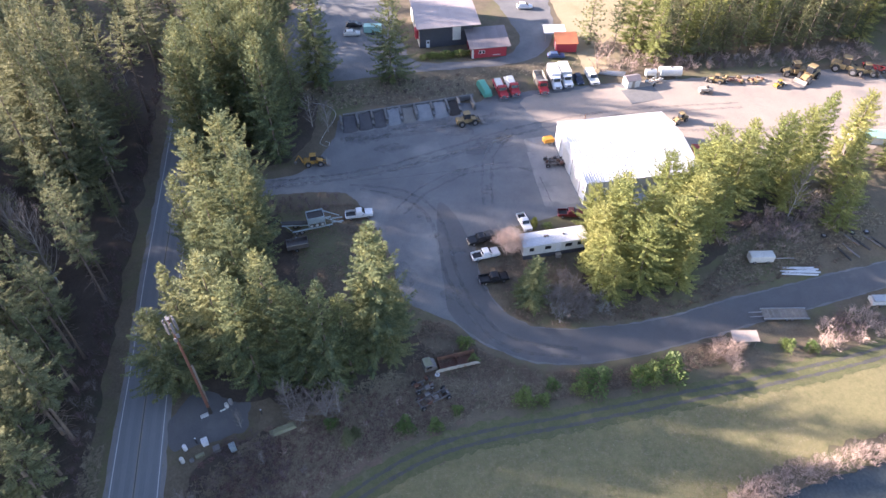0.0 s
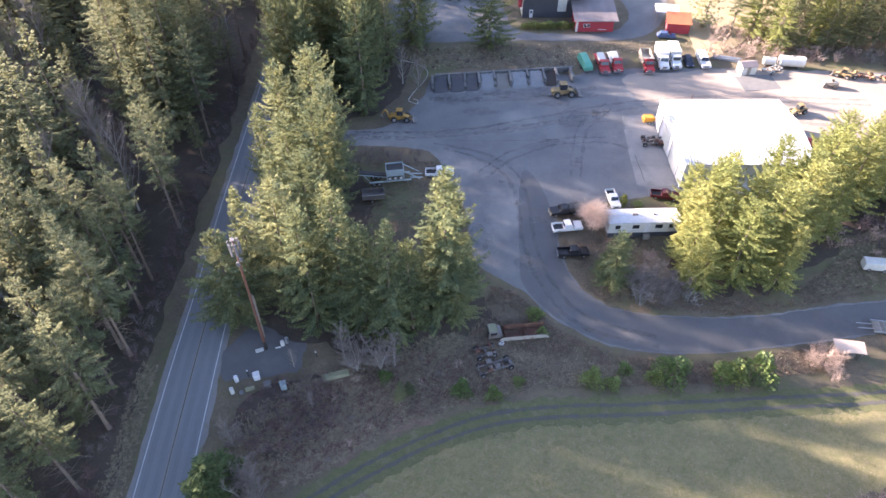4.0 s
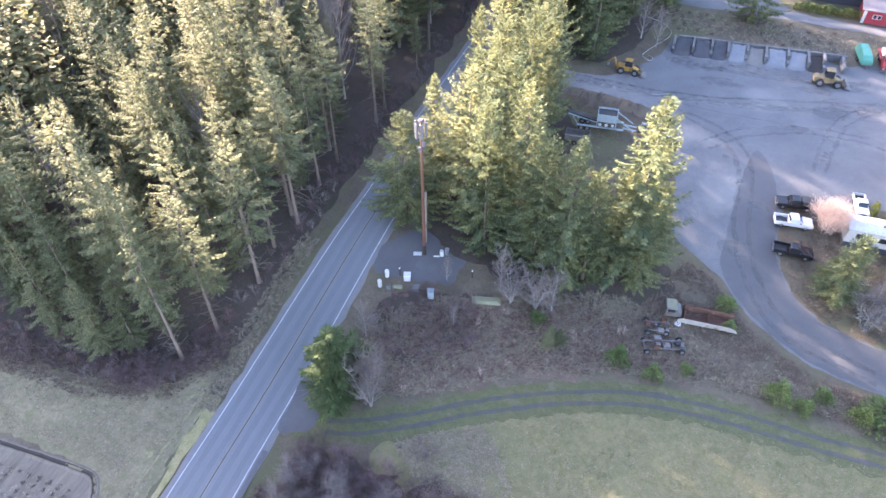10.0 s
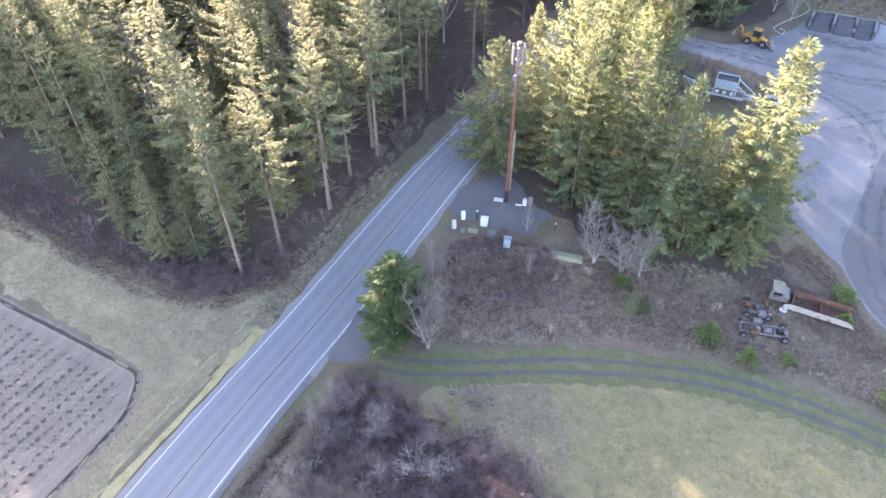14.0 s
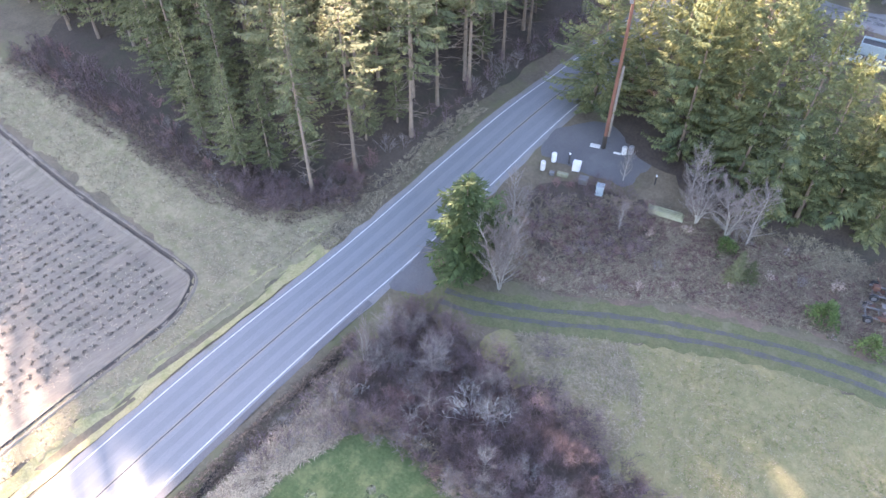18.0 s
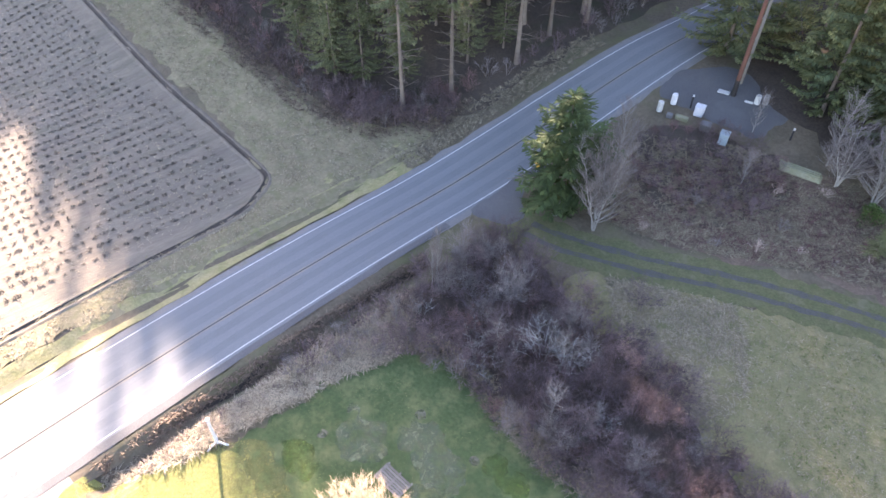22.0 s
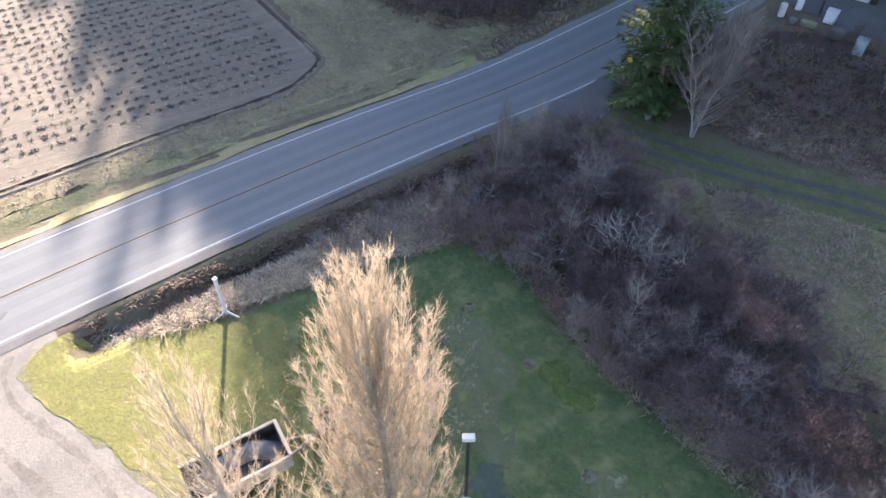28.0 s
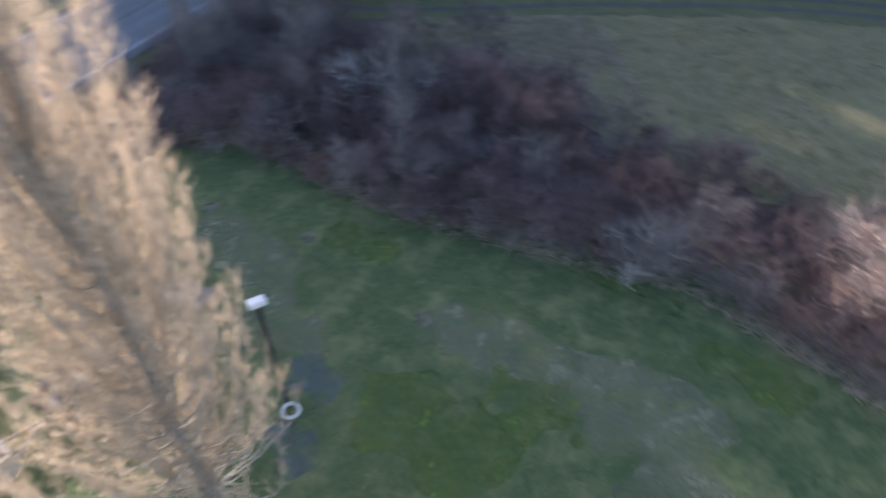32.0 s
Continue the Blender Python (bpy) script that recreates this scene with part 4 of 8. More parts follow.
def piece(model, name):
    return next(c.data for c in model.children if c.name.startswith(name))


for i, (x, y, h, w) in enumerate(deep):                     # lower tops where the low sun reaches the front lawn
    if -13.5 < 0.358 * x + 0.934 * y < -8.0:
        deep[i] = (x, y, max(6.0, min(h, 0.315 * (-31.0 - 0.934 * x + 0.358 * y) - ground_z(x, y))), w)
mats = [(FIRS[6 if -110 < x < 0 and y < 50 else 7], set_at(x, y, rng.uniform(0, 360), h / 25 * w, h / 25)) for i, (x, y, h, w) in enumerate(deep)]
joined("fir_wood", [(piece(m, "crown"), a) for m, a in mats], M_FIR, "crowns of the dense fir wood", "trees")
joined("fir_wood_trunks", [(piece(m, "trunk"), a) for m, a in mats], M_BARK, "bare trunks of the dense fir wood", "trees")
plant(CEDAR, -29.3, 38.8, 1.2, 40, 0.1, 1.6)
fir(5, 28.2, 76.2, 12.5, 1.25)
fir(4, 26.6, 78.0, 6, 1.4)
fir(2, -6.6, 54.6, 4.6, 1.7)
fir(2, -5.4, 55.4, 3.4, 1.7)


# ---- bare shrubs and trees ----
def ribbon_twig(vs, fs, a, b, w, rng):
    d = (b - a)
    n = d.cross(Vector((rng.uniform(-1, 1), rng.uniform(-1, 1), rng.uniform(-0.3, 1)))).normalized() * w
    k = len(vs)
    vs += [a - n, a + n, b + n * 0.35, b - n * 0.35]
    fs.append((k, k + 1, k + 2, k + 3))


def bush_mesh(seed, r, h, stems, twigs, w, material, spread=1.0, fine=6):
    """A bare shrub: stems that arch out to a rounded crown and fork into a haze of fine twigs."""
    rng = random.Random(seed)
    vs, fs = [], []
    for _ in range(stems):
        a, e = rng.uniform(0, 6.283), rng.random() ** 0.6
        out = Vector((math.cos(a), math.sin(a), 0))
        o = out * rng.uniform(0, 0.35) * r
        end = out * r * spread * e * rng.uniform(0.7, 1.0) + Vector((0, 0, h * math.sqrt(1 - 0.75 * e * e) * rng.uniform(0.7, 1.0)))
        line = [o.lerp(end, q) + Vector((0, 0, 0.22 * h * q * (1 - q) * 2)) + Vector((rng.uniform(-1, 1), rng.uniform(-1, 1), 0)) * 0.05 * h * q for q in (0, 0.3, 0.55, 0.8, 1.0)]
        for k in range(4):
            ribbon_twig(vs, fs, line[k], line[k + 1], w * (2.0 - 0.4 * k), rng)
        for _ in range(twigs):
            q = rng.uniform(0.8, 3.95)
            k = int(q)
            b = line[k].lerp(line[k + 1], q - k)
            t = (out * rng.uniform(-0.2, 0.9) + Vector((rng.uniform(-1, 1), rng.uniform(-1, 1), rng.uniform(0.1, 1.1)))).normalized()
            f = b + t * rng.uniform(0.12, 0.3) * h
            ribbon_twig(vs, fs, b, f, w, rng)
            for _ in range(fine):
                c = b.lerp(f, rng.uniform(0.25, 1.0))
                ribbon_twig(vs, fs, c, c + (t + Vector((rng.uniform(-1, 1), rng.uniform(-1, 1), rng.uniform(-0.4, 0.9))) * 0.9).normalized() * rng.uniform(0.06, 0.17) * h, w * 0.6, rng)
    return mesh_of("bare_shrub", vs, fs, material)


M_REDTWIG = surf("red_dogwood_twigs", (0.205, 0.118, 0.108), (0.16, 0.10, 0.094), 0.6, 5.0, 0.85, 0.0, island=0.3, rnd=0.2)
M_PINKTWIG = surf("pale_pink_twigs", (0.43, 0.33, 0.275), (0.35, 0.265, 0.225), 0.6, 5.0, 0.85, 0.0, island=0.3, rnd=0.15)
M_GREENBUSH = surf("evergreen_shrub_leaves", (0.115, 0.17, 0.045), (0.15, 0.195, 0.055), 0.8, 6.0, 0.6, 0.0, island=0.4, rnd=0.2, leaf=0.2)
M_PALETWIG = surf("lichen_white_twigs", (0.37, 0.365, 0.34), (0.27, 0.265, 0.25), 0.6, 5.0, 0.85, 0.0, island=0.25, rnd=0.15)
BUSH = {"brown": [bush_mesh(100 + i, 1.7, 2.5, 15, 14, 0.008, M_TWIG, 1.0) for i in range(4)],
        "grey": [bush_mesh(110 + i, 1.6, 2.8, 15, 14, 0.008, M_GREYTWIG, 0.9) for i in range(3)],
        "red": [bush_mesh(120 + i, 1.3, 1.8, 16, 11, 0.008, M_REDTWIG, 0.9) for i in range(2)],
        "pink": [bush_mesh(130 + i, 1.7, 2.6, 20, 13, 0.011, M_PINKTWIG, 1.0) for i in range(3)],
        "pale": [bush_mesh(135 + i, 1.9, 2.6, 13, 9, 0.021, M_PALETWIG, 1.25, 3) for i in range(2)]}
LOWBUSH = {"brown": [bush_mesh(140 + i, 1.6, 2.5, 11, 8, 0.024, M_TWIG, 1.0, 2) for i in range(3)], "grey": [bush_mesh(150 + i, 1.5, 2.8, 11, 8, 0.022, M_GREYTWIG, 0.9, 2) for i in range(2)],
           "red": [bush_mesh(160 + i, 1.2, 1.8, 11, 8, 0.02, M_REDTWIG, 0.9, 2) for i in range(2)], "pink": [bush_mesh(170 + i, 1.7, 2.6, 12, 8, 0.026, M_PINKTWIG, 1.0, 2) for i in range(3)]}
BUSH_LABEL = {"brown": "leafless purple-brown thicket shrub", "grey": "leafless grey lichen-covered shrub", "red": "leafless red-twigged dogwood shrub", "pink": "leafless pale pinkish willow shrub", "pale": "leafless shrub white with lichen"}


def bush(colour, x, y, s=1.0, tall=1.0, group="thicket shrubs"):
    me = rng.choice(BUSH[colour])
    ob = new("bare_shrub", me)
    ob.matrix_basis = pose(x, y, ground_z(x, y) - 0.05, 0, 0, rng.uniform(0, 360)) @ Matrix.Diagonal((s, s, s * tall, 1))
    return tagged(ob, BUSH_LABEL[colour], "shrub", group)


def scatter(outline, gap, colours, smin, smax, limit, tall=1.0, group="thicket shrubs", stuff="", gaps=-2.0):
    f = inside(outline)
    heap = {}
    done, n = [], 0
    x0, x1 = min(p[0] for p in outline), max(p[0] for p in outline)
    y0, y1 = min(p[1] for p in outline), max(p[1] for p in outline)
    while len(done) < limit and n < limit * 60:
        n += 1
        x, y = rng.uniform(x0, x1), rng.uniform(y0, y1)
        if f(x, y) > 0 and noise.noise((x * 0.36, y * 0.36, 4.0)) > gaps and all((x - a) ** 2 + (y - b) ** 2 > gap * gap for a, b in done):
            done.append((x, y))
            c, s, t = rng.choice(colours), rng.uniform(smin, smax), tall * rng.uniform(0.8, 1.2)
            if stuff:
                heap.setdefault(c, []).append((rng.choice(LOWBUSH[c]), set_at(x, y, rng.uniform(0, 360), s, s * t)))
            else:
                bush(c, x, y, s, t, group)
    for c, items in heap.items():
        joined("brush", items, items[0][0].materials[0], stuff, "brush")


# the thicket between the lawn and the track
scatter([(-29.5, 21), (-30, 30.5), (-26, 31), (-20, 30.5), (-12, 31.5), (-7, 29.6), (-3, 28.4), (2, 28.2), (7, 27), (14, 22), (12, 18), (2, 20.4), (-5, 19), (-12, 17.5), (-18, 18), (-22, 19), (-25, 17)], 1.15,
        ("brown", "brown", "brown", "brown", "brown", "brown", "brown", "grey", "red"), 0.65, 1.3, 215, gaps=-0.24)
for colour, x, y, k, tall in (("grey", -22.9, 26.2, 1.5, 1.3), ("pale", -17.4, 24.4, 1.25, 1.25), ("pale", -19.8, 19.4, 0.95, 0.9), ("grey", -17.0, 27.4, 1.3, 1.2), ("brown", -15.9, 34.6, 1.25, 0.9), ("red", -22.8, 21.2, 1.4, 1.2), ("grey", -11.4, 19.6, 1.2, 1.1),
                              ("brown", -19.6, 22.6, 1.5, 1.3), ("pale", -10.2, 23.4, 0.7, 0.9), ("brown", -24.2, 30.4, 1.3, 1.1), ("grey", -6.5, 22.6, 1.2, 1.0), ("brown", -12.0, 26.0, 1.4, 1.2), ("pale", -0.6, 19.4, 1.1, 0.9), ("grey", -29.0, 26.0, 1.2, 1.4), ("pale", -21.4, 21.0, 0.9, 1.1), ("pale", -15.2, 25.4, 1.1, 1.1), ("pale", -26.6, 19.6, 0.7, 1.2)):
    bush(colour, x, y, k, tall)
scatter([(-25.4, 14.4), (-23.4, 16.6), (-20, 17.5), (-9, 17.9), (-5, 19.1), (2, 20.3), (12, 17), (13, 18.6), (2, 22), (-5, 20.8), (-12, 19.6), (-20, 19.4), (-25, 18.4)], 0.85, ("brown", "brown", "grey"), 0.4, 0.75, 60, stuff="low shrubs where thicket meets lawn")
scatter([(-30.5, 8), (-28.2, 8), (-26.3, 13), (-25, 17), (-28, 21), (-30.4, 20)], 0.95, ("brown", "brown", "grey", "pink"), 0.4, 0.75, 46, stuff="low shrubs above the roadside ditch")
scatter([(-28.4, -2.5), (-27.6, -3.5), (-27.0, -1), (-27, 4), (-26.5, 10), (-26, 15), (-28.4, 21), (-29.3, 21), (-29.0, 8)], 1.1, ("pink", "brown", "pink"), 0.28, 0.5, 90, 0.8, stuff="pale dry weeds along the roadside ditch")
# the bank north of the track
scatter([(-30, 46), (-21, 45), (-16, 50), (-16, 55), (-21, 57), (-29, 53.5)], 1.4, ("brown", "brown", "red", "brown"), 0.6, 1.0, 56)
scatter([(-30, 40), (-20, 42), (-8, 50), (6, 55), (14, 58), (20, 62), (8, 60), (-4, 62), (-14, 57), (-24, 46)], 2.6, ("brown", "red", "grey", "pink"), 0.3, 0.6, 40, stuff="low dry brush on the bank")
for x, y, k, tall in ((-13.6, 59.2, 1.2, 1.0), (-8.2, 59.0, 1.2, 1.0), (-28.9, 46.8, 1.3, 1.3)):
    bush("grey", x, y, k, tall)
# the wood's edge along the road and field
scatter([(-45.5, 36), (-50, 29.5), (-56, 29), (-50, 36), (-46.5, 44)], 1.2, ("brown", "brown", "red"), 0.8, 1.2, 26)
scatter([(-45, 44), (-47, 44), (-46.5, 185), (-44.5, 185), (-44, 60)], 1.8, ("brown", "grey", "brown"), 0.6, 1.1, 90, stuff="leafless brush along the edge of the wood")
scatter([(-44.6, 37), (-49.6, 30.4), (-59, 27.4), (-100, 23.4), (-100, 27), (-60, 31), (-52, 35)], 1.15, ("brown", "brown", "grey"), 0.45, 0.9, 90, stuff="leafless brush along the edge of the wood")
scatter([(-56, 29), (-100, 24), (-100, 29), (-58, 33)], 2.0, ("brown", "brown", "red"), 0.8, 1.3, 34, stuff="leafless brush along the edge of the wood")
for x, y, k in ((8.0, 21.4, 1.5), (8.6, 23.6, 1.9), (10.4, 21.8, 1.8), (9.4, 26.0, 1.9), (11.6, 24.2, 2.0), (10.8, 28.4, 1.8), (12.6, 27.0, 1.9)):
    bush("pink", x, y, k, 1.1, "sunlit shrubs")
# round the pond
scatter([(41, 34), (46, 35.5), (52, 38), (60, 39.5), (78, 41.5), (95, 42.5), (95, 40), (76, 38.5), (62, 37.5), (53, 35), (48, 31)], 1.1, ("pink",), 0.7, 1.2, 90, 0.9, stuff="dense pinkish willow brush round the pond")
# beside the lane and in the yard's corners
scatter([(31, 72.5), (40, 71.5), (42, 76), (34, 80), (31, 78)], 1.6, ("grey", "grey", "pale"), 1.0, 1.5, 14, 1.0, "lane shrubs")
for x, y, k in ((33.4, 73.4, 2.0), (36.6, 73.0, 1.7), (31.6, 75.4, 1.6)):
    bush("grey", x, y, k, 1.1, "lane shrubs")
scatter([(56, 58.5), (60, 58), (62, 63), (57, 64)], 1.2, ("pink",), 0.8, 1.2, 8, 1.0, "lane shrubs")
scatter([(76, 59), (90, 60), (90, 65), (78, 64.5)], 1.6, ("pink", "brown"), 0.9, 1.4, 18, 1.0, stuff="leafless brush beside the lane")
scatter([(74, 81), (86, 82), (88, 90), (76, 88)], 1.0, ("grey", "pink", "brown"), 0.5, 1.0, 40, 0.7, stuff="heap of pale broken branches below the snag")
scatter([(66, 82), (98, 84), (98, 94), (70, 88)], 2.2, ("brown", "pink"), 0.8, 1.4, 26, 1.0, stuff="leafless brush below the firs")
scatter([(-18, 103.5), (-5, 104), (-4, 108), (-18, 108)], 1.6, ("brown",), 0.5, 0.8, 16, 1.0, stuff="low dark brambles beside the entrance")
scatter([(-6, 139), (28, 141), (28, 149), (-8, 148)], 2.0, ("brown", "red"), 0.35, 0.7, 46, 0.8, stuff="low brambles on the bank above the bays")
scatter([(84, 141), (136, 139), (136, 145), (84, 146)], 2.0, ("pink", "brown", "grey"), 0.7, 1.2, 60, 0.9, stuff="tan brush in front of the far wood")
scatter([(62, 143), (78, 142), (88, 143.5), (84, 156), (66, 158)], 2.2, ("pink",), 0.9, 1.5, 34, 1.0, stuff="pale brush at the yard's edge")
M_PALEPINK = surf("pale_rose_twigs", (0.74, 0.57, 0.47), (0.62, 0.47, 0.39), 0.6, 5.0, 0.85, 0.0, island=0.3)
ob = new("bare_shrub", bush_mesh(199, 2.5, 4.4, 60, 18, 0.016, M_PALEPINK, 1.0))
ob.matrix_basis = pose(26.6, 87.6, ground_z(26.6, 87.6) - 0.05) @ Matrix.Scale(1.3, 4)
tagged(ob, "large pale pink leafless shrub beside the mobile home", "shrub")


def green_bush(seed, r, h, n=800):
    rng = random.Random(seed)
    vs, fs = [], []
    for _ in range(n):
        a, u = rng.uniform(0, 6.283), rng.random()
        z = h * u ** 0.8
        q = r * math.sqrt(max(0.05, 1 - (z / h) ** 2)) * rng.uniform(0.4, 1.05) * (0.8 + 0.3 * math.sin(3 * a + seed))
        c = Vector((math.cos(a) * q, math.sin(a) * q, z))
        d = Vector((math.cos(a), math.sin(a), rng.uniform(-0.2, 0.9))).normalized()
        w = d.cross(Vector((rng.uniform(-1, 1), rng.uniform(-1, 1), 1))).normalized()
        L = rng.uniform(0.14, 0.34)
        k = len(vs)
        vs += [c, c + d * L * 0.5 + w * L * 0.3, c + d * L, c + d * L * 0.5 - w * L * 0.3]
        fs.append((k, k + 1, k + 2, k + 3))
    return mesh_of("evergreen_shrub", vs, fs, M_GREENBUSH)


GREEN = [green_bush(i, 1.4, 1.9) for i in range(3)]
for x, y, s in ((2.4, 55.8, 1.15), (7.1, 55.2, 0.95), (15.5, 66.5, 0.7), (22.1, 57.6, 1.3), (25.2, 57.0, 0.9), (43.9, 58.6, 1.6), (47.5, 58.8, 2.0), (42.2, 58.2, 1.5), (34.5, 58.6, 1.9), (31.8, 58.0, 1.1), (-9, 57.5, 0.8),
                (70, 60.5, 1.0), (74, 59.5, 0.9), (35.2, 92.0, 0.7), (14.5, 69.5, 1.0), (27.5, 59.5, 0.9), (11, 57.5, 0.7)):
    ob = new("evergreen_shrub", rng.choice(GREEN))
    ob.matrix_basis = pose(x, y, ground_z(x, y) - 0.05, 0, 0, rng.uniform(0, 360)) @ Matrix.Scale(s * 1.15, 4)
    tagged(ob, "small green broadleaf shrub in dry grass", "shrub", "green shrubs")


M_YELLOWBUSH = surf("yellow_green_leaves", (0.24, 0.24, 0.03), (0.18, 0.20, 0.03), 0.8, 6.0, 0.6, 0.0, island=0.3, leaf=0.3)
yb = green_bush(7, 0.75, 2.6, 520)
yb.materials[0] = M_YELLOWBUSH
ob = new("evergreen_shrub", yb)
ob.matrix_basis = pose(32.6, 92.6, ground_z(32.6, 92.6) - 0.05)
tagged(ob, "narrow yellow-green shrub beside a white pickup", "shrub", "green shrubs")


def bare_tree(seed, H, spread, limbs, twigs, bark, twig_mat, w=0.02, first=0.25, up=0.6, stems=1):
    """One trunk or a fan of leaning ones, with limbs as tapered tubes, and a crown of fine twigs."""
    rng = random.Random(seed)
    vs, fs, tv, tf = [], [], [], []
    for j in range(stems):
        c = j * 6.283 / stems + seed
        lean = Vector((math.cos(c), math.sin(c), 0)) * (rng.uniform(0.08, 0.42) * H if stems > 1 else 0)
        high = H * (1.0 if stems == 1 else rng.uniform(0.6, 1.0))
        pts = [lean * ((k / 7) ** 1.25 + 0.05) + Vector((0.02 * H * math.sin(k * 1.3 + seed) * k / 6, 0.02 * H * math.cos(k * 1.1 + seed) * k / 6, high * 0.92 * k / 7)) for k in range(8)]
        r0 = 0.009 * H + 0.03
        tube(vs, fs, pts, [r0 * (0.75 if stems > 1 else 1.0) * (1.2 if k == 0 else 1 - 0.86 * k / 7) for k in range(8)], 7)
        for i in range(limbs // stems):
            u = first + (0.95 - first) * (i + rng.random()) / (limbs // stems)
            k = min(6, int(u * 7))
            o = pts[k].lerp(pts[k + 1], u * 7 - k)
            a = i * 2.4 + rng.uniform(-0.5, 0.5)
            L = spread * (1.15 - 0.75 * u) * rng.uniform(0.7, 1.15)
            d = Vector((math.cos(a), math.sin(a), up * rng.uniform(0.6, 1.3)))
            line, p = [o], o
            for s in range(4):
                p = p + d.normalized() * L / 4
                d = d + Vector((rng.uniform(-0.2, 0.2), rng.uniform(-0.2, 0.2), rng.uniform(0.0, 0.25)))
                line.append(p)
            tube(vs, fs, line, [r0 * 0.45 * (1 - u * 0.6) * (1 - 0.22 * s) for s in range(5)], 4)
            for s in range(4):
                for _ in range(twigs):
                    b = line[s].lerp(line[s + 1], rng.random())
                    t = ((line[s + 1] - line[s]).normalized() + Vector((rng.uniform(-1, 1), rng.uniform(-1, 1), rng.uniform(-0.1, 1.0))) * 0.8).normalized()
                    e = b + t * rng.uniform(0.12, 0.3) * spread
                    ribbon_twig(tv, tf, b, e, w, rng)
                    for _ in range(3):
                        q = b.lerp(e, rng.uniform(0.2, 0.95))
                        ribbon_twig(tv, tf, q, q + (t + Vector((rng.uniform(-1, 1), rng.uniform(-1, 1), rng.uniform(-0.1, 0.9))) * 0.8).normalized() * rng.uniform(0.06, 0.17) * spread, w * 0.6, rng)
    return mesh_of("trunk", vs, fs, bark, True), mesh_of("crown", tv, tf, twig_mat)


ALDERS = [tree_thing("alder_tree", *bare_tree(40 + i, 9, 3.4, 26, 7, M_PALEBARK, M_GREYTWIG, 0.010, 0.1, 1.3), "leafless alder with pale bark", "tree", "alders") for i in range(3)]
ALDERS += [tree_thing("alder_tree", *bare_tree(50 + i, 8.5, 3.2, 60, 9, M_PALEBARK, M_GREYTWIG, 0.011, 0.15, 0.75, 5), "leafless alder with a fan of white stems", "tree", "alders") for i in range(2)]
for x, y, s, tw, k in ((-13.2, 58.8, 0.95, 1.0, 0), (-9.8, 59.2, 1.0, 1.0, 1), (-24.7, 38.2, 1.15, 0.75, 1), (-25.6, 39.4, 1.3, 0.6, 0), (-26.0, 40.6, 0.9, 0.8, 1)):
    plant(ALDERS[3 + k], x, y, s, rng.uniform(0, 360), 0.05, tw)
for i, (x, y, s, tw) in enumerate(((-15.2, 60.2, 0.9, 1.0), (-7.6, 59.6, 0.9, 1.0),
                                   (-29.3, 46.5, 0.8, 0.8), (-28.6, 22.8, 0.62, 0.6), (-29.1, 23.3, 0.7, 0.5), (-28.9, 22.5, 0.6, 0.5), (-27.2, 17.5, 0.4, 0.9), (-19.2, 52.5, 0.5, 0.8), (-22.5, 58.5, 0.55, 0.8), (-5.5, 130.5, 0.9, 1.2),
                                   (-9.0, 133.0, 1.0, 1.2), (-20, 22, 0.45, 1.3), (-13, 21, 0.5, 1.2), (-15.5, 24.5, 0.55, 1.2), (-0.5, 19.8, 0.42, 1.6), (33, 76, 0.55, 1.4), (84, 88, 1.5, 0.8), (-9.5, 66.5, 1.9, 0.6), (-16.5, 72, 2.2, 0.5))):
    plant(ALDERS[i % 3], x, y, s, rng.uniform(0, 360), 0.05, tw)
for x, y, h in bare:
    plant(ALDERS[rng.randrange(3)], x, y, h, rng.uniform(0, 360), 0.05, 0.8)
for _ in range(14):                                         # leafless trees among the firs of the west wood
    x, y = rng.uniform(-95, -49), rng.uniform(40, 160)
    plant(ALDERS[_ % 3], x, y, rng.uniform(1.5, 2.3), rng.uniform(0, 360), 0.05, 0.8)


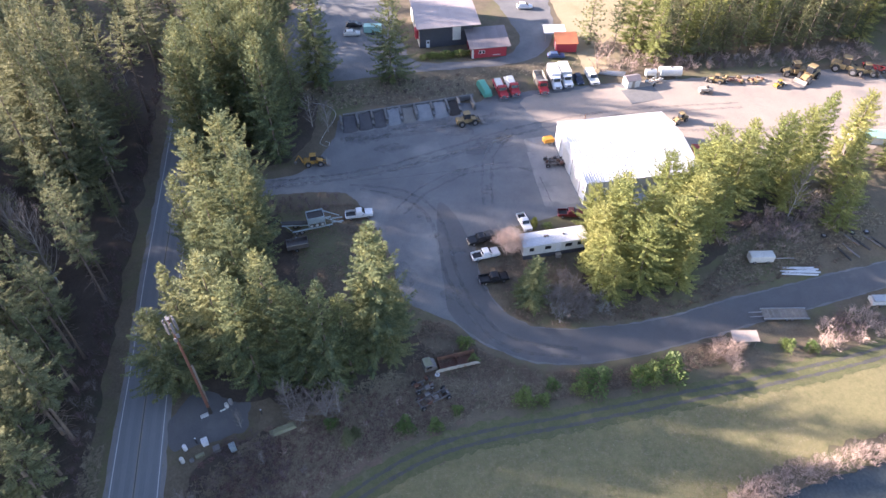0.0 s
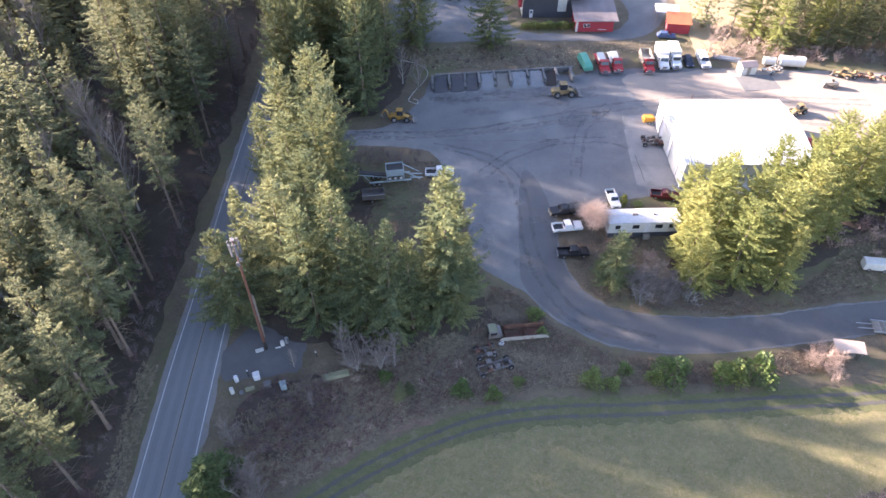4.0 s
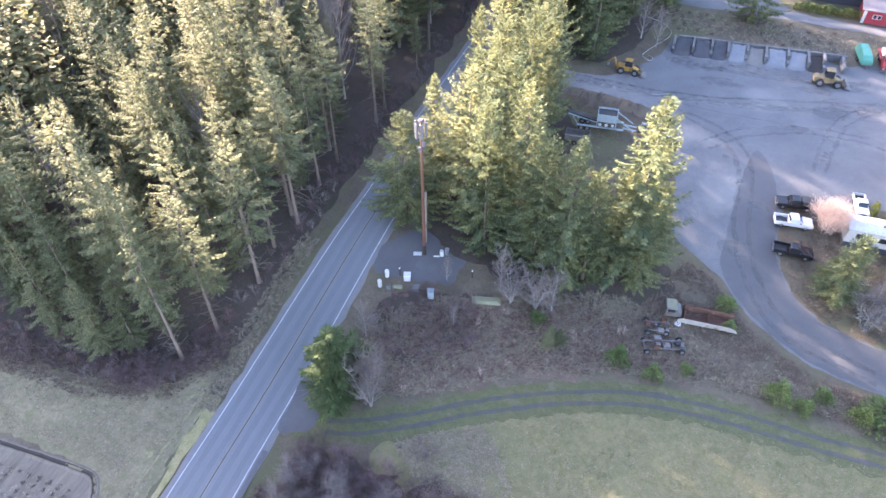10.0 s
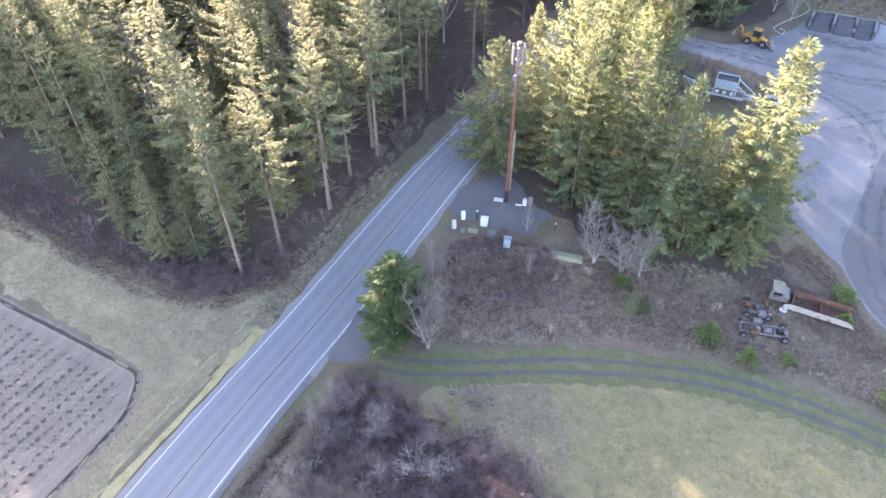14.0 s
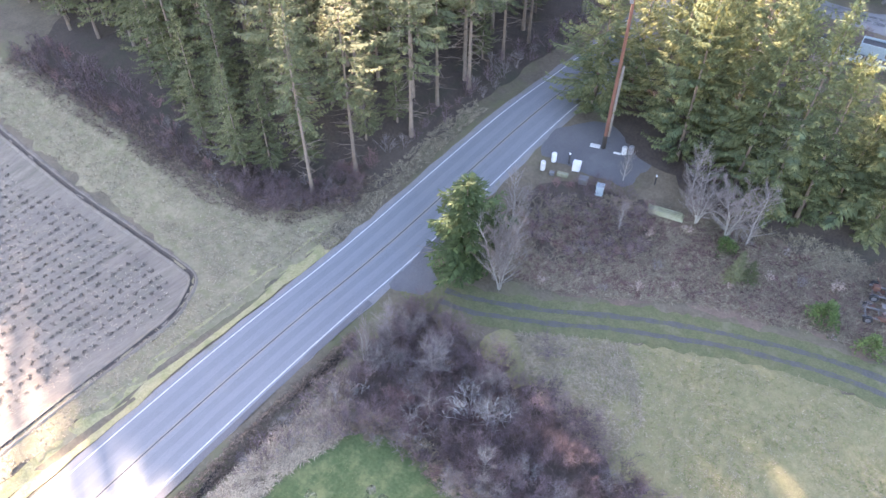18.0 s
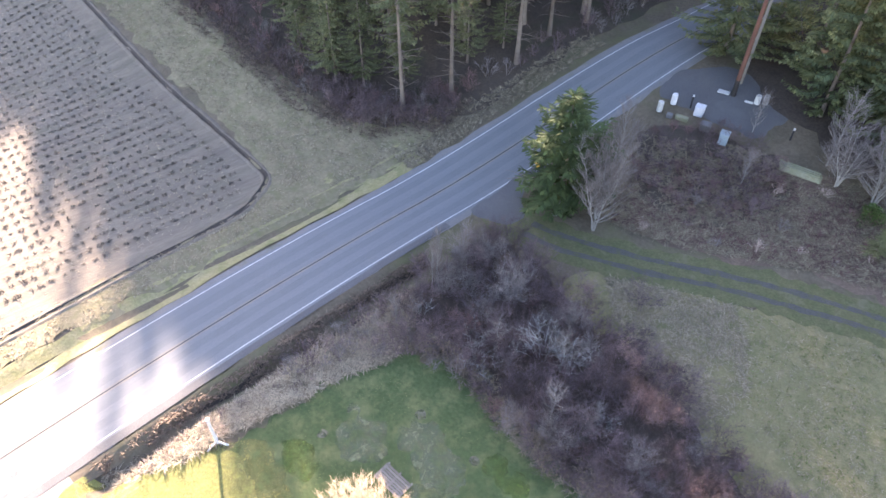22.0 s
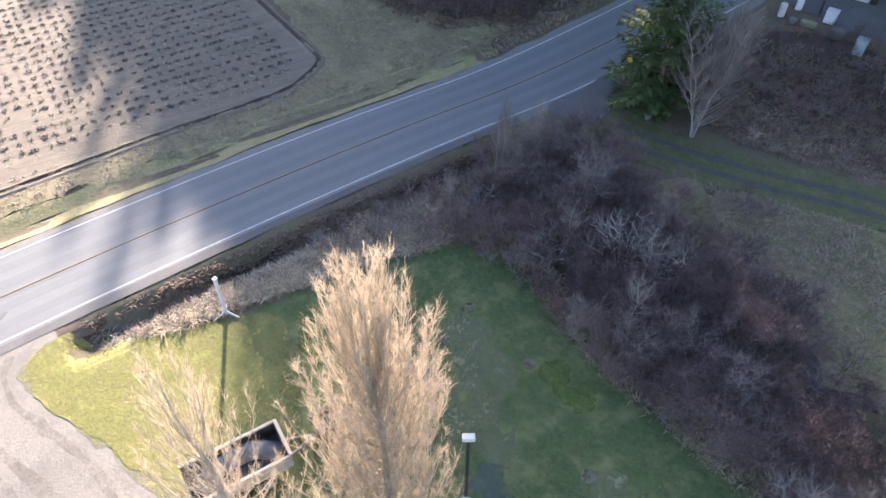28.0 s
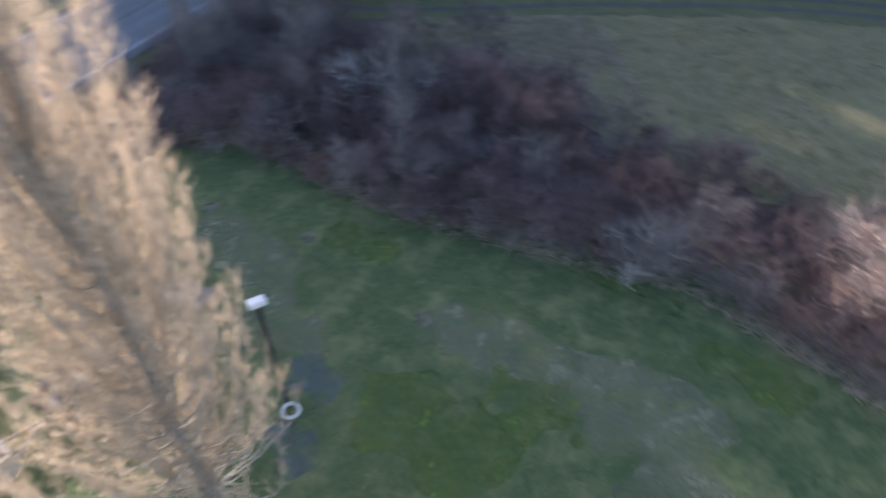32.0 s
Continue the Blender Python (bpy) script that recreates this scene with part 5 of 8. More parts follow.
def poplar_meshes(seed, H, wide, limbs, twigs, w):
    """A Lombardy poplar: steep limbs that leave the trunk all the way up and end in many spires, set with fine tan twigs."""
    rng = random.Random(seed)
    vs, fs, tv, tf = [], [], [], []
    pts = [Vector((0.12 * math.sin(k + seed), 0.12 * math.cos(k * 1.2), H * 0.9 * k / 9)) for k in range(10)]
    tube(vs, fs, pts, [0.20 * (1.4 if k == 0 else (1 - k / 9) ** 0.8 + 0.05) for k in range(10)], 9)
    for i in range(limbs):
        u = 0.05 + 0.67 * (i / limbs) ** 1.15
        k = min(8, int(u * 10))
        o = pts[k].lerp(pts[k + 1], min(1.0, u * 10 - k))
        a = i * 2.39996 + rng.uniform(-0.4, 0.4)
        L = min(H * rng.uniform(0.17, 0.36), (H - o.z) * rng.uniform(0.75, 1.0))
        ze = (o.z + L) / H
        env = np.interp(ze, (0, 0.1, 0.2, 0.4, 0.5, 0.6, 0.8, 0.9, 0.97, 1.0), (1.2, 1.8, 2.6, 3.0, 2.9, 2.5, 1.7, 1.1, 0.62, 0.3))
        reach = wide * env * (0.88 + 0.16 * math.sin(3 * a + 5 * ze + seed)) * rng.uniform(0.12, 1.0) ** 0.5
        out = Vector((math.cos(a), math.sin(a), 0))
        bend = rng.uniform(1.3, 2.2)
        line = [o]
        for s in range(1, 7):
            q = s / 6
            line.append(o + out * reach * (1 - (1 - q) ** bend) + Vector((rng.uniform(-1, 1), rng.uniform(-1, 1), 0)) * 0.12 * q + Vector((0, 0, L * q * (0.55 + 0.45 * q))))
        tube(vs, fs, line, [0.03 * (1 - u * 0.6) * (1 - 0.15 * s) + 0.004 for s in range(7)], 4)
        for s in range(6):
            for _ in range((1, 2, 3, 4, 4, 5)[s]):
                b = line[s].lerp(line[s + 1], rng.random())
                t = (Vector((0, 0, 1.5)) + out * rng.uniform(-0.15, 0.7) + Vector((rng.uniform(-1, 1), rng.uniform(-1, 1), 0)) * 0.55).normalized()
                e = b + t * rng.uniform(0.35, 0.95) * (1.0 if s < 5 else 0.6)
                ribbon_twig(tv, tf, b, e, w * 1.5, rng)
                for _ in range(twigs):
                    c = b.lerp(e, rng.uniform(0.1, 1.0))
                    ribbon_twig(tv, tf, c, c + (t + Vector((rng.uniform(-1, 1), rng.uniform(-1, 1), rng.uniform(-0.1, 0.7))) * 0.75).normalized() * rng.uniform(0.12, 0.5), w * 0.8, rng)
    for _ in range(limbs // 8):                             # crooked water shoots low on the trunk
        o = Vector((0, 0, rng.uniform(0.04, 0.2) * H))
        a = rng.uniform(0, 6.283)
        p, d, line = o, Vector((math.cos(a), math.sin(a), 0.25)), [o]
        for s in range(4):
            p = p + d.normalized() * rng.uniform(0.35, 0.7)
            d = d + Vector((rng.uniform(-0.5, 0.5), rng.uniform(-0.5, 0.5), rng.uniform(-0.3, 0.6)))
            line.append(p)
            for _ in range(4):
                ribbon_twig(tv, tf, p, p + Vector((rng.uniform(-1, 1), rng.uniform(-1, 1), rng.uniform(-0.2, 1))) * 0.4, w, rng)
        tube(vs, fs, line, [0.026, 0.022, 0.018, 0.013, 0.007], 4)
    return mesh_of("trunk", vs, fs, M_POPBARK, True), mesh_of("crown", tv, tf, M_POPLAR)


def set_tree(ob, x, y, turn=0.0, tilt=(0, 0)):
    ob.matrix_basis = pose(x, y, ground_z(x, y) - 0.05, tilt[0], tilt[1], turn)


set_tree(tree_thing("poplar_tree", *poplar_meshes(5, 19.9, 1.3, 290, 14, 0.0055), "tall leafless tan poplar on the lawn", "tree"), -8.7, 3.3)
set_tree(tree_thing("poplar_tree", *poplar_meshes(8, 16.8, 1.15, 95, 8, 0.0046), "slender leafless tan poplar beside the drive", "tree"), -11.3, -2.2, 30)
for m in FIRS + [CEDAR] + ALDERS:                           # the models themselves give way to their copies
    for o in [*m.children_recursive, m]:
        bpy.data.objects.remove(o)


# ---- building kit ----
def bev(bm, w, seg=1):
    if w:
        bmesh.ops.bevel(bm, geom=bm.edges[:], offset=w, segments=seg, affect="EDGES", clamp_overlap=True)


def B(name, parent, x0, x1, y0, y1, z0, z1, mat, b=0.03, label=""):
    """A box-shaped part with eased edges."""
    bm = bmesh.new()
    bmesh.ops.create_cube(bm, size=1, matrix=Matrix.Translation(((x0 + x1) / 2, (y0 + y1) / 2, (z0 + z1) / 2)) @ Matrix.Diagonal((x1 - x0, y1 - y0, z1 - z0, 1)))
    bev(bm, min(b, 0.3 * min(x1 - x0, y1 - y0, z1 - z0)))
    return part(name, bm, mat, parent, label)


def PR(name, parent, profile, y0, y1, mat, b=0.03, label="", inset=0.0):
    """A side profile (x, z) drawn out across y; inset narrows its upper points."""
    bm = bmesh.new()
    zs = [p[1] for p in profile]
    lo, hi = min(zs), max(zs)
    rows = []
    for y in (y0, y1):
        s = 1 if y == y0 else -1
        rows.append([bm.verts.new((x, y + s * inset * (z - lo) / max(1e-6, hi - lo), z)) for x, z in profile])
    n = len(profile)
    bm.faces.new(rows[0])
    bm.faces.new(rows[1][::-1])
    for i in range(n):
        j = (i + 1) % n
        bm.faces.new((rows[0][j], rows[0][i], rows[1][i], rows[1][j]))
    bmesh.ops.recalc_face_normals(bm, faces=bm.faces[:])
    bev(bm, b)
    return part(name, bm, mat, parent, label)


def C(name, parent, p, q, r, mat, n=10, r2=None, label=""):
    """A round bar, can or cone from p to q."""
    p, q = Vector(p), Vector(q)
    bm = bmesh.new()
    bmesh.ops.create_cone(bm, cap_ends=True, segments=n, radius1=r, radius2=r if r2 is None else r2, depth=(q - p).length,
                          matrix=Matrix.Translation((p + q) / 2) @ (q - p).to_track_quat("Z", "Y").to_matrix().to_4x4())
    return part(name, bm, mat, parent, label)


def lathe(profile, n=16):
    """A bmesh turned about the y axis from (radius, y) points."""
    bm = bmesh.new()
    rings = [[bm.verts.new((r * math.cos(2 * math.pi * k / n), y, r * math.sin(2 * math.pi * k / n))) for k in range(n)] for r, y in profile]
    for a, b in zip(rings, rings[1:]):
        for k in range(n):
            bm.faces.new((a[k], a[(k + 1) % n], b[(k + 1) % n], b[k]))
    bm.faces.new(rings[0][::-1])
    bm.faces.new(rings[-1])
    bmesh.ops.recalc_face_normals(bm, faces=bm.faces[:])
    return bm


def paint(name, col, rough=0.35, metal=0.0, wear=(0.16, 0.13, 0.11)):
    d = tuple(c * 0.85 for c in col)
    return surf(name, col, d, 0.8, 9.0, rough, 0.03, metal, third=wear, third_at=(0.66, 0.85), third_scale=1.1)


M_RUBBER = surf("tyre_rubber", (0.022, 0.022, 0.023), (0.035, 0.034, 0.032), 2.0, 15.0, 0.85, 0.2)
M_RIM = surf("wheel_steel", (0.42, 0.42, 0.43), (0.30, 0.30, 0.31), 3.0, 15.0, 0.4, 0.05, 0.7)
M_GLASS = surf("dark_glass", (0.02, 0.024, 0.03), (0.03, 0.034, 0.04), 1.0, 6.0, 0.08, 0.0, spec=0.8)
M_BLACK = surf("black_plastic", (0.025, 0.025, 0.027), (0.045, 0.044, 0.043), 1.5, 10.0, 0.6, 0.05)
M_LAMP = surf("lamp_lens", (0.62, 0.62, 0.60), (0.5, 0.5, 0.5), 2.0, 9.0, 0.15, 0.0)
M_TAIL = surf("red_lamp_lens", (0.35, 0.02, 0.02), (0.25, 0.02, 0.02), 2.0, 9.0, 0.2, 0.0)
M_CHROME = surf("dull_chrome", (0.55, 0.55, 0.56), (0.4, 0.4, 0.41), 2.0, 9.0, 0.25, 0.0, 0.9)
M_WHITE = paint("white_paint", (0.74, 0.75, 0.76))
M_OFFWHITE = paint("weathered_white", (0.62, 0.62, 0.58), 0.6)
M_REDPAINT = paint("red_paint", (0.40, 0.03, 0.035))
M_BARNRED = paint("barn_red", (0.42, 0.045, 0.06), 0.6)
M_DARKRED = paint("dark_red_paint", (0.12, 0.013, 0.016))
M_NAVY = paint("dark_blue_paint", (0.03, 0.04, 0.075))
M_BLUE = paint("blue_paint", (0.06, 0.10, 0.20))
M_BLACKPAINT = paint("black_paint", (0.018, 0.018, 0.02), 0.25)
M_CATYELLOW = paint("machine_yellow", (0.50, 0.31, 0.04), 0.5)
M_TANYELLOW = paint("faded_machine_yellow", (0.31, 0.225, 0.11), 0.75)
M_OCHRE = paint("ochre_machine_paint", (0.42, 0.235, 0.05), 0.6)
M_ORANGE = paint("orange_paint", (0.60, 0.27, 0.03), 0.5)
M_GREEN = paint("green_tarp", (0.08, 0.33, 0.24), 0.55)
M_TEAL = paint("teal_roof", (0.30, 0.52, 0.47), 0.55)
M_STEELBLUE = paint("pale_blue_steel", (0.36, 0.44, 0.47), 0.55)
M_STEEL = surf("old_steel", (0.17, 0.16, 0.155), (0.24, 0.225, 0.21), 1.2, 12.0, 0.6, 0.2, 0.5, third=(0.16, 0.075, 0.04), third_scale=0.9)
M_RUST = surf("rusted_steel", (0.15, 0.065, 0.04), (0.11, 0.06, 0.045), 1.4, 12.0, 0.85, 0.4, third=(0.22, 0.13, 0.08), third_scale=0.8)
M_PALESTEEL = surf("pale_bed_rail", (0.44, 0.41, 0.35), (0.34, 0.30, 0.25), 1.2, 10.0, 0.8, 0.2, third=(0.2, 0.11, 0.06), third_scale=0.9)
M_CONCRETE = surf("grey_concrete", (0.17, 0.17, 0.168), (0.13, 0.13, 0.13), 0.8, 14.0, 0.9, 0.3, rnd=0.15, third=(0.16, 0.16, 0.14), third_scale=0.7)
M_WOOD = surf("weathered_wood", (0.26, 0.235, 0.20), (0.19, 0.17, 0.145), 1.2, 16.0, 0.9, 0.4, rnd=0.2)
M_POLE = surf("red_brown_pole", (0.20, 0.09, 0.06), (0.13, 0.062, 0.043), 0.8, 10.0, 0.85, 0.4, stretch=(6, 6, 0.4))
M_TAR = surf("tarred_pole_foot", (0.025, 0.022, 0.02), (0.04, 0.035, 0.03), 1.5, 10.0, 0.7, 0.3)
M_GREYMETAL = surf("galvanised_metal", (0.45, 0.46, 0.47), (0.36, 0.37, 0.38), 0.9, 10.0, 0.45, 0.05, 0.6)
M_ROOFWHITE = surf("white_roof_metal", (0.53, 0.545, 0.575), (0.47, 0.485, 0.51), 0.25, 3.0, 0.45, 0.05, 0.0, rnd=0.04)
M_WALLWHITE = surf("white_wall_metal", (0.66, 0.67, 0.69), (0.60, 0.61, 0.63), 0.3, 4.0, 0.5, 0.05)
M_ROOFPINK = surf("pale_roof_sheet", (0.40, 0.34, 0.32), (0.34, 0.29, 0.275), 0.3, 5.0, 0.6, 0.08, rnd=0.06)
M_ROOFBROWN = surf("brown_grey_roof", (0.22, 0.19, 0.19), (0.18, 0.155, 0.155), 0.3, 5.0, 0.7, 0.08, rnd=0.06)
M_DARKWALL = surf("dark_grey_wall", (0.07, 0.075, 0.09), (0.055, 0.06, 0.072), 0.4, 6.0, 0.7, 0.05)
M_PILES = [surf("stone_heap", a, b, 0.8, 16.0, 0.95, 0.6) for a, b in (((0.06, 0.06, 0.064), (0.085, 0.085, 0.09)), ((0.17, 0.185, 0.195), (0.22, 0.23, 0.24)), ((0.16, 0.155, 0.14), (0.2, 0.19, 0.17)), ((0.035, 0.03, 0.028), (0.05, 0.04, 0.035)))]
M_MOSS = surf("mossy_boards", (0.20, 0.21, 0.12), (0.27, 0.26, 0.18), 1.5, 10.0, 0.95, 0.4)

TYRE, RIM = {}, {}


def wheel(parent, x, y, r, w):
    """A tyre with its rim, axle along y, standing on the ground."""
    k = (r, w)
    if k not in TYRE:
        bm = lathe([(0.55 * r, -0.5 * w), (0.9 * r, -0.5 * w), (r, -0.36 * w), (r, 0.36 * w), (0.9 * r, 0.5 * w), (0.55 * r, 0.5 * w)])
        TYRE[k] = bpy.data.meshes.new("tyre")
        bm.to_mesh(TYRE[k]), bm.free()
        TYRE[k].materials.append(M_RUBBER)
        bm = lathe([(0.2 * r, -0.54 * w), (0.5 * r, -0.53 * w), (0.57 * r, -0.51 * w), (0.57 * r, 0.51 * w), (0.5 * r, 0.53 * w), (0.2 * r, 0.54 * w)], 12)
        RIM[k] = bpy.data.meshes.new("rim")
        bm.to_mesh(RIM[k]), bm.free()
        RIM[k].materials.append(M_RIM)
    t = new("wheel", TYRE[k])
    t.parent, t.location = parent, (x, y, r)
    m = new("rim", RIM[k])
    m.parent = t
    return t


def pickup(x, y, turn, col, label, canopy=None, z=None, s=1.0):
    """A pickup truck that faces its own +x."""
    v = thing("pickup_truck", x, y, (ground_z(x, y) + 0.04) if z is None else z, turn, label, "pickup truck", "parked vehicles")
    v.scale = (s, s, s)
    PR("body", v, [(-0.72, 0.42), (2.62, 0.42), (2.72, 0.62), (2.66, 0.98), (2.45, 1.06), (1.12, 1.14), (-0.72, 1.14)], -0.95, 0.95, col, 0.07)
    PR("cab", v, [(-0.72, 1.12), (-0.62, 1.66), (-0.45, 1.76), (0.42, 1.77), (0.58, 1.72), (1.18, 1.12)], -0.88, 0.88, col, 0.05, inset=0.14)
    bm = bmesh.new()
    for x0, x1, y0, y1, z0, z1 in ((-2.62, -0.74, -0.95, -0.86, 0.5, 1.14), (-2.62, -0.74, 0.86, 0.95, 0.5, 1.14), (-2.70, -2.60, -0.95, 0.95, 0.5, 1.12), (-2.6, -0.74, -0.86, 0.86, 0.5, 0.62)):
        bmesh.ops.create_cube(bm, size=1, matrix=Matrix.Translation(((x0 + x1) / 2, (y0 + y1) / 2, (z0 + z1) / 2)) @ Matrix.Diagonal((x1 - x0, y1 - y0, z1 - z0, 1)))
    bev(bm, 0.02)
    part("bed", bm, col, v)
    B("bed_liner", v, -2.58, -0.76, -0.85, 0.85, 0.62, 0.66, M_BLACK, 0.01, "black bed liner")
    PR("windscreen", v, [(0.60, 1.68), (1.13, 1.17), (1.16, 1.19), (0.64, 1.70)], -0.74, 0.74, M_GLASS, 0)
    PR("rear_window", v, [(-0.68, 1.22), (-0.62, 1.62), (-0.66, 1.62), (-0.72, 1.22)], -0.66, 0.66, M_GLASS, 0)
    for sy in (-1, 1):
        for x0, x1 in ((-0.52, 0.0), (0.06, 0.62)):
            B("side_window", v, x0, x1, sy * 0.845 - 0.02, sy * 0.845 + 0.02, 1.2, 1.58, M_GLASS, 0.01).rotation_euler = (radians(sy * 5.0), 0, 0)
        B("headlight", v, 2.62, 2.71, sy * 0.72 - 0.16, sy * 0.72 + 0.16, 0.72, 0.9, M_LAMP, 0.02)
        B("tail_light", v, -2.72, -2.66, sy * 0.86 - 0.06, sy * 0.86 + 0.06, 0.68, 1.0, M_TAIL, 0.01)
        B("mirror", v, 0.72, 0.84, sy * 1.06 - 0.09, sy * 1.06 + 0.09, 1.18, 1.38, M_BLACK, 0.02)
        for wx in (-1.72, 1.72):
            wheel(v, wx, sy * 0.82, 0.38, 0.26)
    B("front_bumper", v, 2.66, 2.80, -0.9, 0.9, 0.42, 0.6, M_CHROME, 0.03)
    B("rear_bumper", v, -2.84, -2.70, -0.9, 0.9, 0.42, 0.58, M_CHROME, 0.03)
    B("grille", v, 2.66, 2.73, -0.5, 0.5, 0.68, 0.92, M_BLACK, 0.01)
    if canopy:
        PR("canopy", v, [(-2.62, 1.14), (-2.55, 1.7), (-0.8, 1.74), (-0.76, 1.14)], -0.92, 0.92, canopy, 0.05, "bed canopy", 0.1)
    return v


def car(x, y, turn, col, label, z=None, tall=1.0, name="car"):
    v = thing(name, x, y, (ground_z(x, y) + 0.04) if z is None else z, turn, label, "car", "parked vehicles")
    PR("body", v, [(-2.2, 0.3), (2.15, 0.3), (2.25, 0.55), (2.1, 0.82), (1.0, 0.95), (-2.1, 0.98), (-2.28, 0.7)], -0.9, 0.9, col, 0.08)
    PR("cabin", v, [(-1.95, 0.95), (-1.45, 0.95 + 0.55 * tall), (0.15, 0.95 + 0.57 * tall), (1.05, 0.95)], -0.82, 0.82, col, 0.06, inset=0.16)
    PR("windscreen", v, [(0.24, 0.93 + 0.52 * tall), (1.0, 1.0), (1.04, 1.02), (0.28, 0.95 + 0.54 * tall)], -0.62, 0.62, M_GLASS, 0)
    PR("rear_window", v, [(-1.92, 1.0), (-1.5, 0.92 + 0.52 * tall), (-1.54, 0.94 + 0.52 * tall), (-1.97, 1.02)], -0.6, 0.6, M_GLASS, 0)
    for sy in (-1, 1):
        for x0, x1 in ((-1.3, -0.6), (-0.5, 0.3)):
            B("side_window", v, x0, x1, sy * 0.775 - 0.02, sy * 0.775 + 0.02, 1.02, 0.88 + 0.52 * tall, M_GLASS, 0.01).rotation_euler = (radians(sy * 6.0), 0, 0)
        B("headlight", v, 2.1, 2.24, sy * 0.66 - 0.17, sy * 0.66 + 0.17, 0.58, 0.74, M_LAMP, 0.02)
        B("tail_light", v, -2.28, -2.16, sy * 0.7 - 0.12, sy * 0.7 + 0.12, 0.66, 0.84, M_TAIL, 0.02)
        for wx in (-1.35, 1.4):
            wheel(v, wx, sy * 0.78, 0.33, 0.22)
    return v


def truck(x, y, turn, cab, body, kind, label):
    """A lorry that faces its own +x: kind dump, box or flat."""
    v = thing("dump_truck" if kind == "dump" else "box_truck" if kind == "box" else "flatbed_truck", x, y, ground_z(x, y) + 0.04, turn, label, "truck", "parked trucks")
    B("chassis", v, -4.0, 3.6, -0.45, 0.45, 0.62, 0.9, M_STEEL, 0.02)
    PR("cab", v, [(1.0, 0.75), (1.0, 2.55), (1.2, 2.7), (2.05, 2.68), (2.4, 1.75), (3.85, 1.6), (4.0, 1.4), (4.0, 0.75)], -1.05, 1.05, cab, 0.08, inset=0.08)
    PR("windscreen", v, [(2.12, 2.5), (2.4, 1.83), (2.45, 1.85), (2.17, 2.52)], -0.85, 0.85, M_GLASS, 0)
    B("grille", v, 3.97, 4.05, -0.5, 0.5, 0.85, 1.4, M_CHROME, 0.02)
    B("front_bumper", v, 4.0, 4.2, -1.15, 1.15, 0.5, 0.75, M_CHROME, 0.04)
    for sy in (-1, 1):
        B("side_window", v, 1.3, 2.0, sy * 1.01 - 0.02, sy * 1.01 + 0.02, 1.8, 2.4, M_GLASS, 0.01)
        B("headlight", v, 3.96, 4.06, sy * 0.8 - 0.13, sy * 0.8 + 0.13, 0.95, 1.15, M_LAMP, 0.02)
        B("fender", v, 2.5, 3.7, sy * 1.02 - 0.2, sy * 1.02 + 0.2, 0.95, 1.2, cab, 0.08)
        B("mirror", v, 2.1, 2.2, sy * 1.3 - 0.12, sy * 1.3 + 0.12, 1.8, 2.4, M_CHROME, 0.02)
        for wx in (-2.9, -1.6, 3.05):
            wheel(v, wx, sy * 0.92, 0.52, 0.45 if wx < 0 else 0.3)
    if kind == "box":
        B("cargo_box", v, -4.2, 0.9, -1.22, 1.22, 1.0, 3.25, body, 0.05)
    elif kind == "dump":
        bm = bmesh.new()
        for x0, x1, y0, y1, z0, z1 in ((-4.2, 0.8, -1.2, -1.1, 1.0, 2.4), (-4.2, 0.8, 1.1, 1.2, 1.0, 2.4), (0.7, 0.82, -1.2, 1.2, 1.0, 2.75), (-4.28, -4.16, -1.2, 1.2, 1.0, 2.3), (-4.2, 0.8, -1.1, 1.1, 1.0, 1.12)):
            bmesh.ops.create_cube(bm, size=1, matrix=Matrix.Translation(((x0 + x1) / 2, (y0 + y1) / 2, (z0 + z1) / 2)) @ Matrix.Diagonal((x1 - x0, y1 - y0, z1 - z0, 1)))
        bev(bm, 0.02)
        part("dump_box", bm, body, v)
        PR("cab_guard", v, [(0.75, 2.72), (1.75, 2.9), (1.75, 2.96), (0.75, 2.8)], -1.15, 1.15, body, 0.01)
        for k in range(5):
            for sy in (-1, 1):
                B("side_rib", v, -3.7 + k * 1.0, -3.6 + k * 1.0, sy * 1.24 - 0.05, sy * 1.24 + 0.05, 1.0, 2.4, body, 0.01)
    else:
        B("deck", v, -4.2, 0.85, -1.2, 1.2, 1.0, 1.15, body, 0.02)
        B("headboard", v, 0.75, 0.88, -1.2, 1.2, 1.15, 2.1, body, 0.02)
        B("load", v, -3.4, 0.4, -0.8, 0.8, 1.15, 1.9, M_OFFWHITE, 0.15, "pale covered load")
    return v


